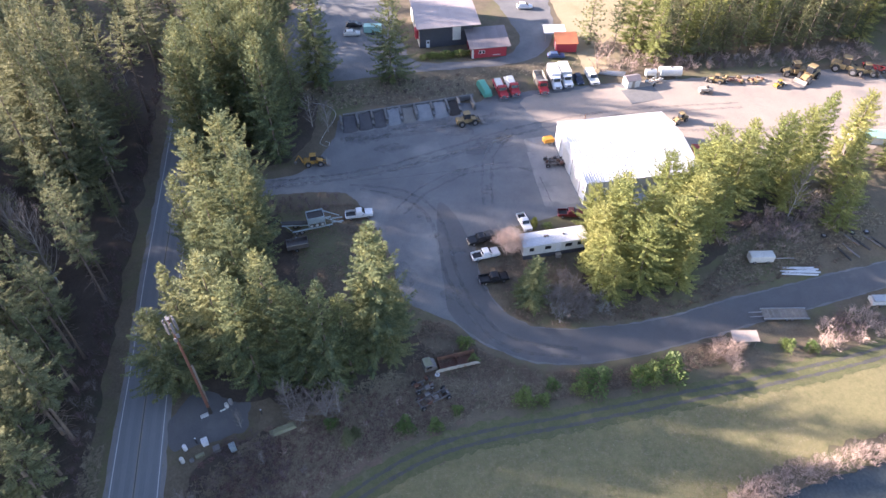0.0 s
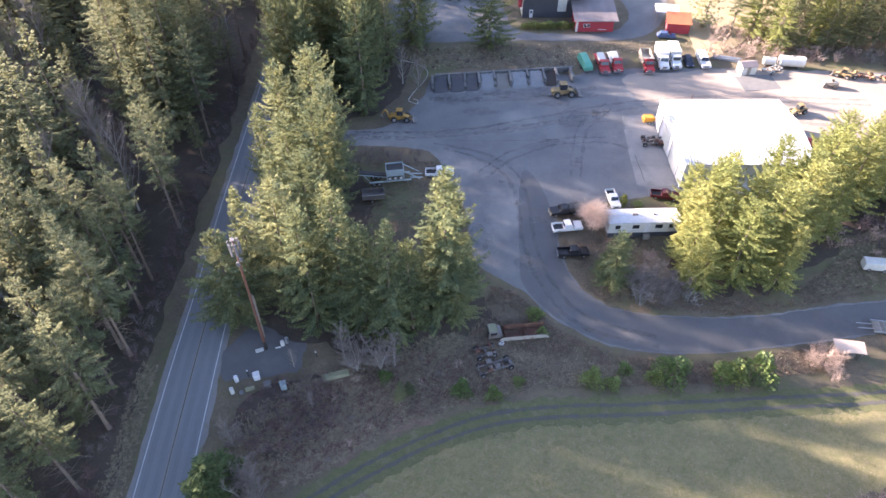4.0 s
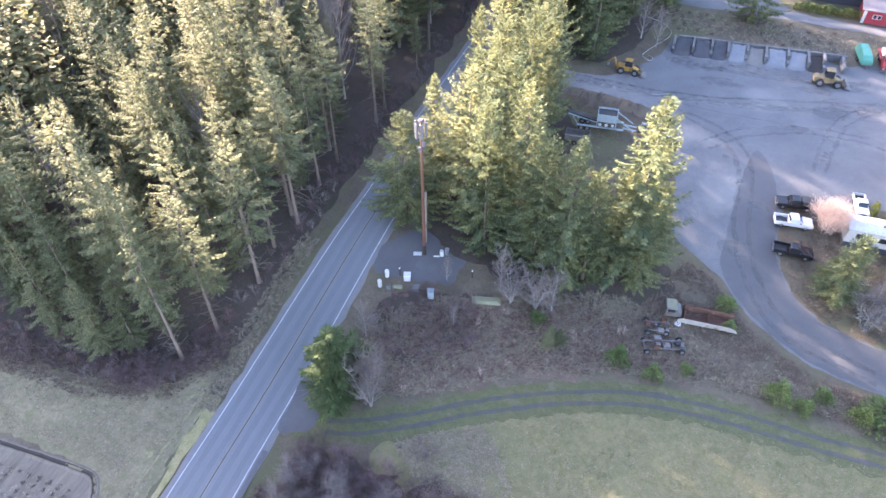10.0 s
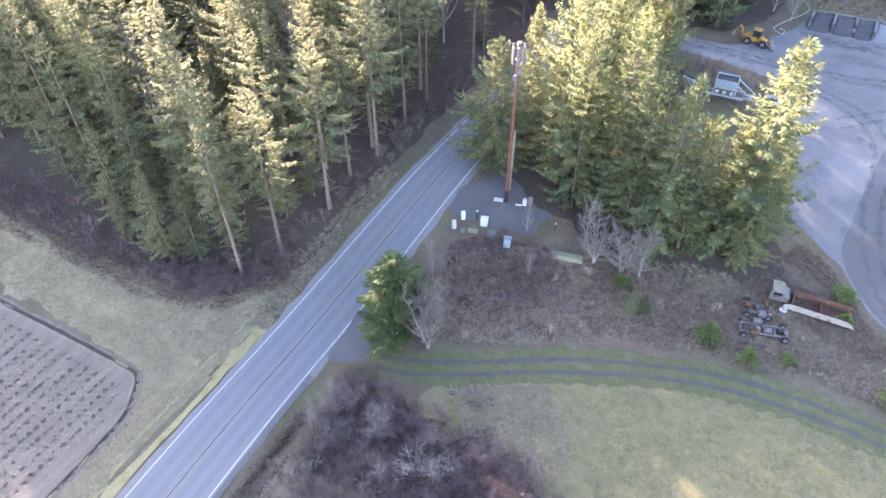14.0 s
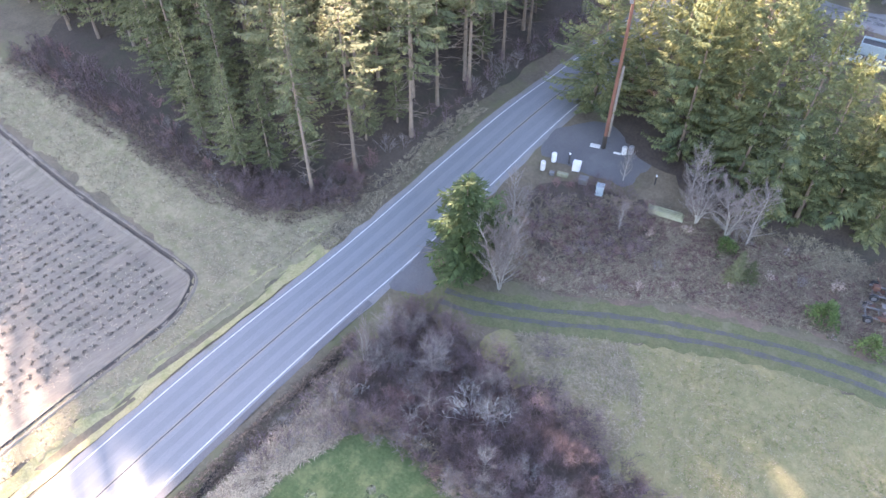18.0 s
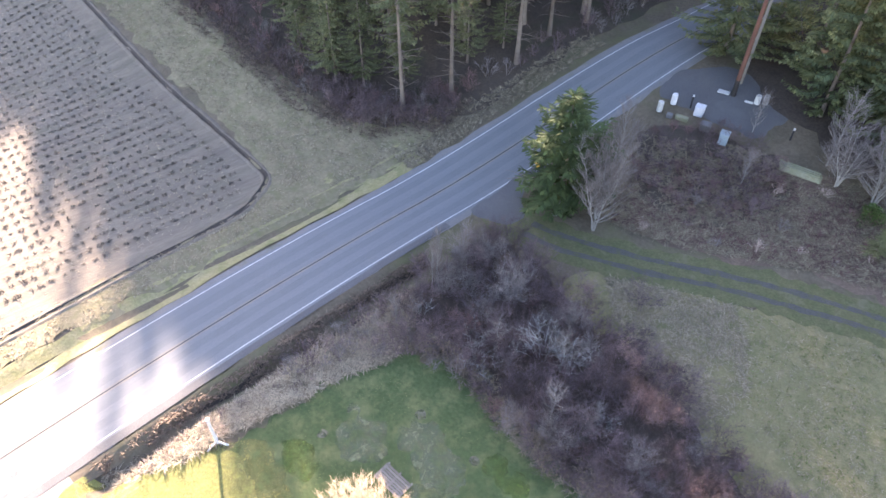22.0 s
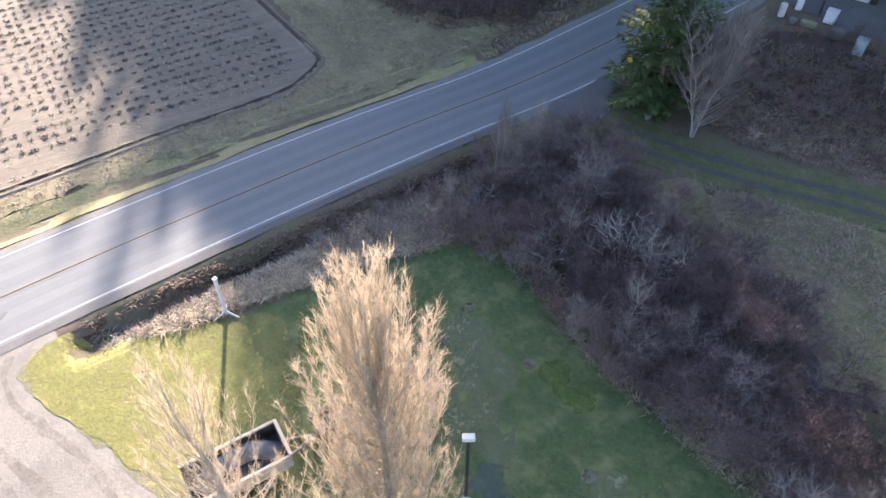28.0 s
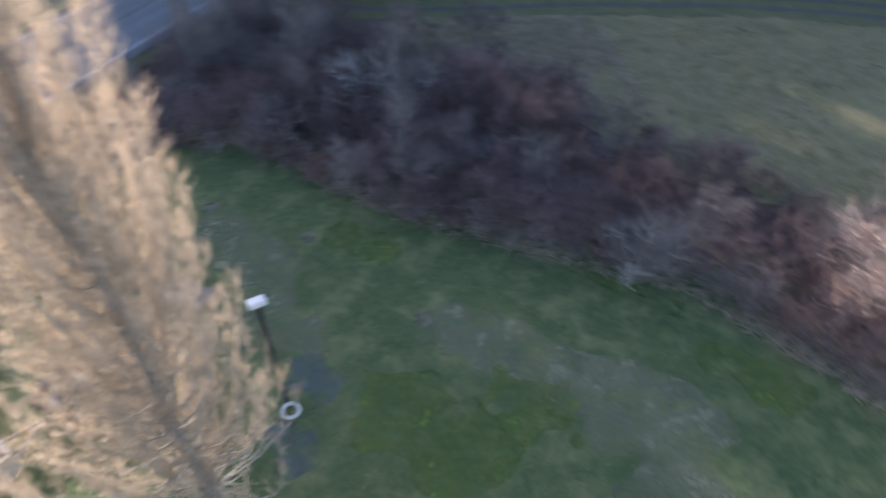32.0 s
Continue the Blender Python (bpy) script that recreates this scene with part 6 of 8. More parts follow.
def loader(x, y, turn, col, label, s=1.0, arm=True, name="wheel_loader"):
    """A wheeled loader that faces its own +x, bucket down."""
    v = thing(name, x, y, ground_z(x, y) + 0.04, turn, label, "loader", "machines")
    v.scale = (s, s, s)
    PR("rear_body", v, [(-3.0, 0.7), (-0.3, 0.7), (-0.3, 1.7), (-2.7, 1.75), (-3.05, 1.5)], -0.85, 0.85, col, 0.08)
    PR("front_body", v, [(-0.2, 0.7), (1.6, 0.7), (1.7, 1.2), (0.6, 1.6), (-0.2, 1.4)], -0.6, 0.6, col, 0.06)
    PR("cab", v, [(-1.3, 1.7), (-1.25, 2.9), (-1.1, 3.05), (0.0, 3.05), (0.15, 2.9), (0.25, 1.7)], -0.7, 0.7, M_GLASS, 0.05, "glazed operator cab", 0.06)
    B("cab_roof", v, -1.4, 0.2, -0.78, 0.78, 3.02, 3.14, col, 0.04)
    C("exhaust", v, (-2.0, 0.4, 1.7), (-2.0, 0.4, 2.5), 0.06, M_STEEL, 8)
    for sy in (-1, 1):
        if arm:
            PR("lift_arm", v, [(0.1, 1.5), (0.3, 1.75), (1.6, 1.25), (2.7, 0.55), (2.55, 0.35), (1.4, 1.0)], sy * 0.55 - 0.09, sy * 0.55 + 0.09, col, 0.02)
        for wx in (-1.9, 1.2):
            wheel(v, wx, sy * 1.0, 0.75, 0.55)
    if arm:
        PR("bucket", v, [(2.6, 0.2), (3.6, 0.12), (3.65, 0.2), (2.8, 0.35), (2.65, 1.0), (2.55, 1.15), (2.4, 0.7)], -1.3, 1.3, M_STEEL, 0.02)
    return v


# ---- buildings ----
Z = 5.3
ws = thing("workshop_building", 44.0, 97.0, Z, 0, "large white metal workshop with a low gable roof", "building")
LX, LY, EAVE, RIDGE = 23.6, 20.4, 5.6, 7.0
PR("west_wall", ws, [(0, 0), (LY, 0), (LY, EAVE), (LY / 2, RIDGE), (0, EAVE)], -0.1, 0.1, M_WALLWHITE, 0).matrix_basis = pose(0, 0, 0, 0, 0, 90)
PR("east_wall", ws, [(0, 0), (LY, 0), (LY, EAVE), (LY / 2, RIDGE), (0, EAVE)], -0.1, 0.1, M_WALLWHITE, 0).matrix_basis = pose(LX, 0, 0, 0, 0, 90)
B("south_wall", ws, 0.1, LX - 0.1, 0, 0.2, 0, EAVE - 0.02, M_WALLWHITE, 0)
B("north_wall", ws, 0.1, LX - 0.1, LY - 0.2, LY, 0, EAVE - 0.02, M_WALLWHITE, 0)
pitch = math.atan2(RIDGE - EAVE, LY / 2)
slope = (LY / 2 + 0.35) / math.cos(pitch)
bm = bmesh.new()
n = 24
wide = (LX + 0.5) / n
prof = [(0, 0), (wide * 0.06, 0.05), (wide * 0.12, 0.05), (wide * 0.18, 0), (wide * 0.5, 0), (wide * 0.54, 0.025), (wide * 0.62, 0.025), (wide * 0.66, 0), (wide - 0.004, 0)]
vv = [[bm.verts.new((x, y, z + dz)) for x, z in prof] for y in (0, slope) for dz in (0,)]
lowv = [[bm.verts.new((x, y, -0.03)) for x, z in (prof[0], prof[-1])] for y in (0, slope)]
for i in range(len(prof) - 1):
    bm.faces.new((vv[0][i], vv[0][i + 1], vv[1][i + 1], vv[1][i]))
bm.faces.new((lowv[0][0], lowv[1][0], lowv[1][1], lowv[0][1]))
bm.faces.new((*vv[0][::-1], lowv[0][0], lowv[0][1]))
bm.faces.new((*vv[1], lowv[1][1], lowv[1][0]))
sheet = bpy.data.meshes.new("roof_panel")
bm.to_mesh(sheet), bm.free()
sheet.materials.append(M_ROOFWHITE)
for k in range(n):
    for m in (Matrix.Translation((-0.25 + k * wide, LY / 2 - slope * math.cos(pitch), RIDGE - slope * math.sin(pitch) + 0.12)) @ Matrix.Rotation(pitch, 4, "X"),
              Matrix.Translation((-0.25 + (k + 1) * wide, LY / 2 + slope * math.cos(pitch), RIDGE - slope * math.sin(pitch) + 0.12)) @ Matrix.Rotation(math.pi, 4, "Z") @ Matrix.Rotation(pitch, 4, "X")):
        o = new("roof_panel", sheet)
        o.parent, o.matrix_basis = ws, m
PR("ridge_cap", ws, [(-0.25, RIDGE + 0.14), (0, RIDGE + 0.2), (0.25, RIDGE + 0.14), (0, RIDGE + 0.17)], -LX - 0.25, 0.25, M_ROOFWHITE, 0).matrix_basis = Matrix.Translation((0, LY / 2, 0)) @ Matrix.Rotation(math.pi / 2, 4, "Z")
for y in (3.0, 8.5, 16.5):
    C("downpipe", ws, (-0.2, y, 0), (-0.2, y, EAVE), 0.06, M_STEEL, 8)
for y0 in (4.2, 10.5):
    B("roller_door", ws, -0.17, -0.09, y0, y0 + 4.0, 0, 4.2, M_OFFWHITE, 0.01, "ribbed pale roller door")
C("roof_vent_pipe", ws, (6.2, LY + 0.3, 0), (6.2, LY + 0.3, EAVE + 1.3), 0.10, M_RUST, 8)
lt = thing("lean_to", 51.5, 92.8, Z - 0.3, 0, "low white lean-to against the workshop's south wall", "shed")
B("wall_shell", lt, 0, 8.5, 0, 4.0, 0, 2.5, M_WALLWHITE, 0.02)
PR("roof", lt, [(-0.3, 2.5), (4.1, 3.3), (4.1, 3.4), (-0.3, 2.6)], -8.8, 0.3, M_GREYMETAL, 0).matrix_basis = Matrix.Rotation(math.pi / 2, 4, "Z")

mh = thing("mobile_home", 28.6, 85.4, 4.35, 2.0, "long white mobile home on a grassy bank", "mobile home")
B("skirting", mh, 0.1, 12.4, 0.1, 3.3, -0.8, 0.35, M_DARKWALL, 0.02)
B("wall_shell", mh, 0, 12.5, 0, 3.4, 0.35, 2.75, M_OFFWHITE, 0.04)
PR("roof", mh, [(-0.15, 2.72), (1.7, 3.0), (3.55, 2.72), (3.55, 2.82), (1.7, 3.1), (-0.15, 2.82)], -12.65, 0.15, M_ROOFWHITE, 0.01).matrix_basis = Matrix.Rotation(math.pi / 2, 4, "Z")
for x0, w in ((1.2, 0.9), (4.2, 1.2), (8.2, 1.3), (10.6, 0.8)):
    wn_ = B("window", mh, x0, x0 + w, -0.05, 0.01, 1.35, 2.2, M_CHROME, 0.01)
    B("pane", wn_, x0 + 0.06, x0 + w - 0.06, -0.07, -0.03, 1.41, 2.14, M_GLASS, 0)
B("door", mh, 6.4, 7.3, -0.06, 0.01, 0.4, 2.4, M_WALLWHITE, 0.01)
for x0 in (4.4, 4.9, 8.0):
    B("roof_vent", mh, x0, x0 + 0.4, 1.5, 1.95, 2.95, 3.25, M_STEEL, 0.03)
B("step", mh, 6.3, 7.4, -0.9, -0.1, -0.6, 0.2, M_WOOD, 0.02)

fw = thing("far_workshop", 19.8, 163.2, ground_z(27, 165), 0, "dark grey workshop under a broad pale sheet roof", "building")
B("front_wall", fw, 0.4, 14.6, 0, 0.25, 0, 6.2, M_DARKWALL, 0)
B("side_wall", fw, 0.4, 0.65, 0.25, 17, 0, 6.2, M_OFFWHITE, 0)
B("east_wall", fw, 14.35, 14.6, 0.25, 17, 0, 6.2, M_DARKWALL, 0)
B("back_wall", fw, 0.4, 14.6, 17, 17.25, 0, 6.2, M_DARKWALL, 0)
for k in range(14):
    PR("roof_panel", fw, [(-1.6, 6.1), (18.0, 7.6), (18.0, 7.72), (-1.6, 6.22)], -(-0.4 + (k + 1) * 1.2 - 0.01), -(-0.4 + k * 1.2), M_ROOFPINK, 0).matrix_basis = Matrix.Rotation(math.pi / 2, 4, "Z")
B("tall_panel", fw, 9.2, 11.4, -0.05, 0.0, 1.6, 6.0, M_OFFWHITE, 0.01, "tall pale wall panel")
d = B("door", fw, 2.2, 3.1, -0.06, 0.0, 0, 2.1, M_WALLWHITE, 0.01)
B("door_window", d, 2.4, 2.9, -0.08, -0.05, 1.2, 1.8, M_GLASS, 0)
B("red_crate", fw, -0.5, 0.3, 1.0, 3.2, 2.2, 4.5, M_BARNRED, 0.02, "red wall hoarding")
an = thing("red_annex", 32.8, 156.0, ground_z(37, 157), 0, "small red building with a brown-grey lean roof", "building")
B("wall_shell", an, 0, 9.2, 0, 6.6, 0, 3.1, M_BARNRED, 0.02)
B("white_corner", an, -0.04, 0.5, -0.05, 0.2, 0, 3.0, M_OFFWHITE, 0.01, "white-painted wall corner")
for k in range(9):
    PR("roof_panel", an, [(-0.8, 3.0), (7.6, 4.6), (7.6, 4.72), (-0.8, 3.12)], -(-0.7 + (k + 1) * 1.2 - 0.01), -(-0.7 + k * 1.2), M_ROOFBROWN, 0).matrix_basis = Matrix.Rotation(math.pi / 2, 4, "Z")
for x0 in (1.8, 2.7):
    w_ = B("window", an, x0, x0 + 0.75, -0.06, 0.0, 1.2, 2.1, M_WHITE, 0.01)
    B("pane", w_, x0 + 0.1, x0 + 0.65, -0.08, -0.05, 1.3, 2.0, M_GLASS, 0)
B("pale_sill", an, 5.5, 7.6, -0.06, 0.0, 0.5, 0.7, M_OFFWHITE, 0.01)
for k in range(11):                                         # hedge below the far workshop
    ob = new("evergreen_shrub", GREEN[k % 3])
    ob.matrix_basis = pose(20.2 + 1.25 * k, 157.6 + 0.25 * (k % 2), ground_z(22, 157.6) - 0.05, 0, 0, 77 * k) @ Matrix.Scale(0.75 + 0.12 * (k % 3), 4)
    tagged(ob, "yellow-green shrub of a hedge below the workshop", "shrub", "hedge shrubs")
rs = thing("red_shed", 55.2, 155.6, ground_z(58, 157), -9, "small red shed with a rust-orange roof", "shed")
B("wall_shell", rs, 0, 5.4, 0, 4, 0, 2.6, M_BARNRED, 0.02)
PR("roof", rs, [(-0.4, 2.5), (4.4, 3.4), (4.4, 3.5), (-0.4, 2.6)], -5.7, 0.3, surf("orange_rust_roof", (0.42, 0.16, 0.07), (0.34, 0.12, 0.06), 0.5, 8, 0.7), 0).matrix_basis = Matrix.Rotation(math.pi / 2, 4, "Z")
B("door", rs, -0.05, 0.0, 1.2, 2.2, 0, 2.0, M_OFFWHITE, 0.01)
wsd = thing("white_carport", 53.8, 161.0, ground_z(56, 163), -9, "open carport with a flat white roof", "shed")
for px, py in ((0, 0), (5, 0), (0, 4), (5, 4)):
    C("post", wsd, (px, py, 0), (px, py, 2.6), 0.08, M_WOOD, 6)
B("roof", wsd, -0.4, 5.4, -0.4, 4.4, 2.6, 2.75, M_ROOFWHITE, 0.02)
ss = thing("small_shed", 67.7, 136.1, Z, 6, "small white hut with a brown roof in the yard", "shed")
B("wall_shell", ss, 0, 3.4, 0, 2.6, 0, 2.1, M_OFFWHITE, 0.02)
PR("roof", ss, [(-0.2, 2.05), (1.3, 2.7), (2.8, 2.05), (2.8, 2.13), (1.3, 2.8), (-0.2, 2.13)], -3.6, 0.2, M_ROOFBROWN, 0).matrix_basis = Matrix.Rotation(math.pi / 2, 4, "Z")
B("door", ss, 1.2, 2.0, -0.04, 0.01, 0, 1.9, M_WOOD, 0.01)
B("slab", thing("concrete_slab", 70.5, 131.0, Z, 6, "pale worn concrete slab in the yard", "slab"), -4.0, 4.5, -1.0, 5.0, 0.045, 0.12, M_CONCRETE, 0.02)

# ---- stone bays ----
bw = thing("bay_wall", 0, 0, Z, 0, "row of storage bays built of concrete blocks", "wall")
block_me = bpy.data.meshes.new("concrete_block")
bm = bmesh.new()
bmesh.ops.create_cube(bm, size=1, matrix=Matrix.Diagonal((1.48, 0.5, 0.72, 1)))
bev(bm, 0.05)
bm.to_mesh(block_me), bm.free()
block_me.materials.append(M_CONCRETE)


def concrete_block(x, y, z, turn):
    o = new("concrete_block", block_me)
    o.parent, o.matrix_basis = bw, pose(x, y, z, rng.uniform(-0.6, 0.6), 0, turn + rng.uniform(-1.5, 1.5))


BAYX = (-2.3, 1.4, 4.9, 8.05, 11.55, 15.05, 19.1, 22.75, 25.65, 29.0)
for i, x in enumerate(BAYX):
    y0 = 129.9 + 0.108 * (x + 2.3)
    for k in range(3):
        for c in range(2 if k else 1 + i % 2):
            concrete_block(x - 0.05 * k, y0 + 0.8 + 1.5 * k, 0.4 + 0.73 * c, 96)
for k in range(21):
    x = -1.8 + 1.5 * k
    for c in range(2):
        concrete_block(x + 0.7 * (c % 2), 134.6 + 0.108 * (x + 2.3), 0.4 + 0.73 * c, 6)


def heap(name, x0, x1, y0, y1, h, mat, label, base=Z, lean=1.0, skew=0.108):
    """A heap of loose stone, high at its back."""
    vs, fs, n = [], [], 12
    for j in range(n + 1):
        for i in range(n + 1):
            u, v = i / n, j / n
            edge = min(1, 14 * min(u, 1 - u)) ** 0.5
            z = h * (v ** lean) * edge * (1 - max(0, v - 0.85) * 2) + 0.18 * h * noise.noise((x0 + u * 5, v * 5, 2.0)) * edge * v
            x = x0 + (x1 - x0) * u
            vs.append((x, y0 + (y1 - y0) * v + skew * (x + 2.3) - (1 - v) * (0.35 if skew else 0.2) * math.sin(math.pi * u), base + 0.05 + max(0, z) - (0.03 if j in (0,) or i in (0, n) else 0)))
    fs = [(j * (n + 1) + i, j * (n + 1) + i + 1, (j + 1) * (n + 1) + i + 1, (j + 1) * (n + 1) + i) for j in range(n) for i in range(n)]
    return tagged(new(name, mesh_of(name, vs, fs, mat, True)), label, "gravel heap", "stone heaps")


for i, (m, h, lab) in enumerate(((0, 1.3, "dark crushed stone heap in a bay"), (0, 1.35, "dark crushed stone heap in a bay"), (0, 1.2, "fine black chip heap in a bay"), (1, 1.3, "pale grey gravel heap in a bay"), (2, 1.0, "tan sand and gravel heap in a bay"),
                                 (1, 1.3, "pale blue-grey gravel heap in a bay"), (1, 1.2, "pale blue-grey gravel heap in a bay"), (3, 0.9, "dark brown bark heap in a bay"))):
    heap("gravel_heap", BAYX[i] + 0.1, BAYX[i + 1] - 0.1, 129.2, 134.35, h + 0.1, M_PILES[m], lab, Z, 0.5)

for outline, m, lab in (([(-2, 128.6), (8, 129.4), (8.2, 126), (3, 124.4), (-2.4, 125.4)], M_TRACKDARK, "dark stone dust spilt in front of the bays"), ([(8.2, 129.6), (22.6, 131.2), (22.8, 129.2), (15, 127.2), (8.6, 127.6)], M_TRACKPALE, "pale gravel spilt in front of the bays")):
    patch("spilt_gravel", outline, 0.5, 0.06, m, lab, 0.9, 0.6, "gravel")

# ---- vehicles and machines in the yard ----
pickup(-0.8, 100.9, 1, M_WHITE, "white pickup truck parked on the yard's grass edge")
pickup(21.8, 87.2, 8, M_WHITE, "white pickup truck with an empty bed")
pickup(22.3, 82.0, 3, M_BLACKPAINT, "black pickup truck with a pale bed rail")
pickup(21.7, 90.8, 188, M_BLACKPAINT, "black pickup truck with a dark bed canopy", M_BLACK)
pickup(30.9, 93.6, -84, M_WHITE, "white pickup truck beside a yellow-green shrub", s=0.9)
pickup(40.6, 94.5, -10, M_DARKRED, "dark red pickup truck beside the firs", s=0.95)
car(57.0, 141.5, -91, M_NAVY, "dark blue car with roof bars", tall=1.15)
pickup(60.4, 141.4, -91, M_OFFWHITE, "white utility pickup with a pale box", M_OFFWHITE, s=1.15)
truck(36.7, 140.0, -89, M_REDPAINT, M_REDPAINT, "flat", "red flatbed truck parked in the row")
truck(39.8, 140.6, -89, M_REDPAINT, M_OFFWHITE, "flat", "red truck with a pale load")
truck(47.0, 140.2, -92, M_REDPAINT, M_PALESTEEL, "dump", "red dump truck with a tan box")
truck(50.8, 141.6, -94, M_WHITE, M_WHITE, "box", "white box truck in the row")
truck(53.7, 142.0, -93, M_WHITE, M_OFFWHITE, "box", "white box truck with a cream body")
gt = thing("tarped_trailer", 32.8, 139.6, Z, -82, "trailer under a bright green tarpaulin", "trailer", "parked trucks")
PR("tarpaulin", gt, [(-3.6, 0.7), (-3.5, 2.0), (-2.8, 2.4), (1.6, 2.2), (2.4, 1.6), (2.5, 0.7)], -1.1, 1.1, M_GREEN, 0.12, inset=0.3)
B("frame", gt, -3.5, 2.5, -0.9, 0.9, 0.5, 0.7, M_STEEL, 0.02)
PR("drawbar", gt, [(2.4, 0.5), (4.0, 0.45), (4.0, 0.55), (2.4, 0.65)], -0.08, 0.08, M_STEEL, 0)
for sy in (-1, 1):
    wheel(gt, -1.0, sy * 1.0, 0.4, 0.25), wheel(gt, -0.1, sy * 1.0, 0.4, 0.25)
loader(26.6, 128.2, 6, M_TANYELLOW, "tan wheel loader parked in front of the bays", 1.0)
bh = loader(-8.6, 118.9, -2, M_OCHRE, "yellow backhoe loader at the yard's edge", 0.85, True, "backhoe_loader")
PR("boom", bh, [(-3.1, 0.9), (-3.5, 2.6), (-3.9, 3.1), (-4.1, 2.9), (-3.7, 2.4), (-3.4, 0.9)], -0.14, 0.14, M_OCHRE, 0.02)
PR("dipper", bh, [(-3.9, 3.1), (-5.0, 1.5), (-5.15, 1.6), (-4.1, 3.2)], -0.1, 0.1, M_OCHRE, 0.02)
PR("hoe_bucket", bh, [(-5.1, 1.6), (-5.5, 0.9), (-5.0, 0.6), (-4.7, 0.9), (-4.9, 1.5)], -0.35, 0.35, M_STEEL, 0.02)
loader(113.3, 132.5, -150, M_TANYELLOW, "faded yellow articulated loader in the shade", 1.25)
loader(110.6, 135.6, 170, M_TANYELLOW, "faded yellow loader behind another machine", 1.15, False)
loader(125.2, 134.5, -40, M_TANYELLOW, "faded yellow earth scraper with a steel blade", 1.3)
loader(129.5, 132.3, -20, M_TANYELLOW, "faded yellow dozer with its blade down", 1.0)
loader(74.6, 120.9, 200, M_TANYELLOW, "pale yellow loader beside the workshop", 0.75)
loader(105.2, 131.0, 20, M_CATYELLOW, "small yellow loader near the wood", 0.6)
loader(90.2, 135.6, 150, M_TANYELLOW, "old yellow loader among scrap", 0.7)
car(73.6, 109.3, 70, M_REDPAINT, "dark red car behind the workshop")
car(75.6, 107.6, 70, M_NAVY, "dark blue car behind the workshop")
car(54.6, 153.2, -9, M_BLUE, "dark blue car beside the red shed")
car(52.9, 179.8, -9, M_WHITE, "white car on the far drive", tall=1.2)
car(3.1, 172.6, -5, M_OFFWHITE, "pale car in the far yard")
car(4.0, 177.0, -5, M_BLACKPAINT, "black car in the far yard")
ct = thing("cargo_trailer", 8.8, 173.0, ground_z(8.8, 173), -9, "pale teal cargo trailer in the far yard", "trailer")
B("box", ct, -2.4, 2.4, -1, 1, 0.5, 2.3, M_TEAL, 0.05)
for sy in (-1, 1):
    wheel(ct, 0, sy * 1.0, 0.35, 0.22)
rl = thing("road_roller", 85.9, 131.3, Z, 170, "small pale road roller standing in the sun", "roller", "machines")
C("drum", rl, (1.1, -0.8, 0.55), (1.1, 0.8, 0.55), 0.55, M_STEEL, 18)
C("rear_drum", rl, (-1.1, -0.8, 0.55), (-1.1, 0.8, 0.55), 0.55, M_STEEL, 18)
PR("body", rl, [(-1.6, 0.8), (1.6, 0.8), (1.5, 1.4), (-0.2, 1.5), (-1.5, 1.45)], -0.6, 0.6, M_PALESTEEL, 0.05)
B("seat", rl, -0.5, 0.0, -0.3, 0.3, 1.45, 1.9, M_BLACK, 0.05)
cp = thing("compressor", 42.6, 118.0, Z, 8, "orange towed compressor beside the workshop wall", "compressor")
PR("housing", cp, [(-1.2, 0.55), (-1.15, 1.35), (-0.9, 1.55), (0.9, 1.55), (1.15, 1.3), (1.2, 0.55)], -0.75, 0.75, M_ORANGE, 0.06)
B("drawbar", cp, 1.1, 2.0, -0.06, 0.06, 0.5, 0.6, M_STEEL, 0.01)
for sy in (-1, 1):
    wheel(cp, 0, sy * 0.8, 0.33, 0.2)


def scrap(name, x, y, turn, L, W, label, seed, mats, n=14, wheels=2):
    """An old machine frame of beams, axles, boxes and pipes."""
    r = random.Random(seed)
    v = thing(name, x, y, ground_z(x, y) + 0.03, turn, label, "scrap", "scrap machines")
    for sy in (-1, 1):
        B("beam", v, -L / 2, L / 2, sy * W * 0.32 - 0.08, sy * W * 0.32 + 0.08, 0.45, 0.65, mats[0], 0.02)
    for k in range(max(3, int(L))):
        px = -L / 2 + 0.3 + k * (L - 0.6) / max(2, int(L) - 1)
        B("cross_member", v, px - 0.06, px + 0.06, -W * 0.4, W * 0.4, 0.48, 0.62, mats[0], 0.01)
    for k in range(n):
        px, py, pz = r.uniform(-L / 2, L / 2), r.uniform(-W / 2, W / 2), r.uniform(0.5, 1.1)
        if r.random() < 0.5:
            a, b_, c = r.uniform(0.15, 0.5), r.uniform(0.1, 0.4), r.uniform(0.1, 0.4)
            B("gearbox", v, px - a, px + a, py - b_, py + b_, 0.4, pz, r.choice(mats), 0.04)
        else:
            C("pipe", v, (px, py, 0.3), (px + r.uniform(-0.9, 0.9), py + r.uniform(-0.6, 0.6), pz + 0.2), 0.05, r.choice(mats), 7)
    for k in range(wheels):
        px = -L / 2 + 0.5 + k * (L - 1.0) / max(1, wheels - 1)
        for sy in (-1, 1):
            wheel(v, px, sy * W * 0.48, 0.45, 0.28)
    return v


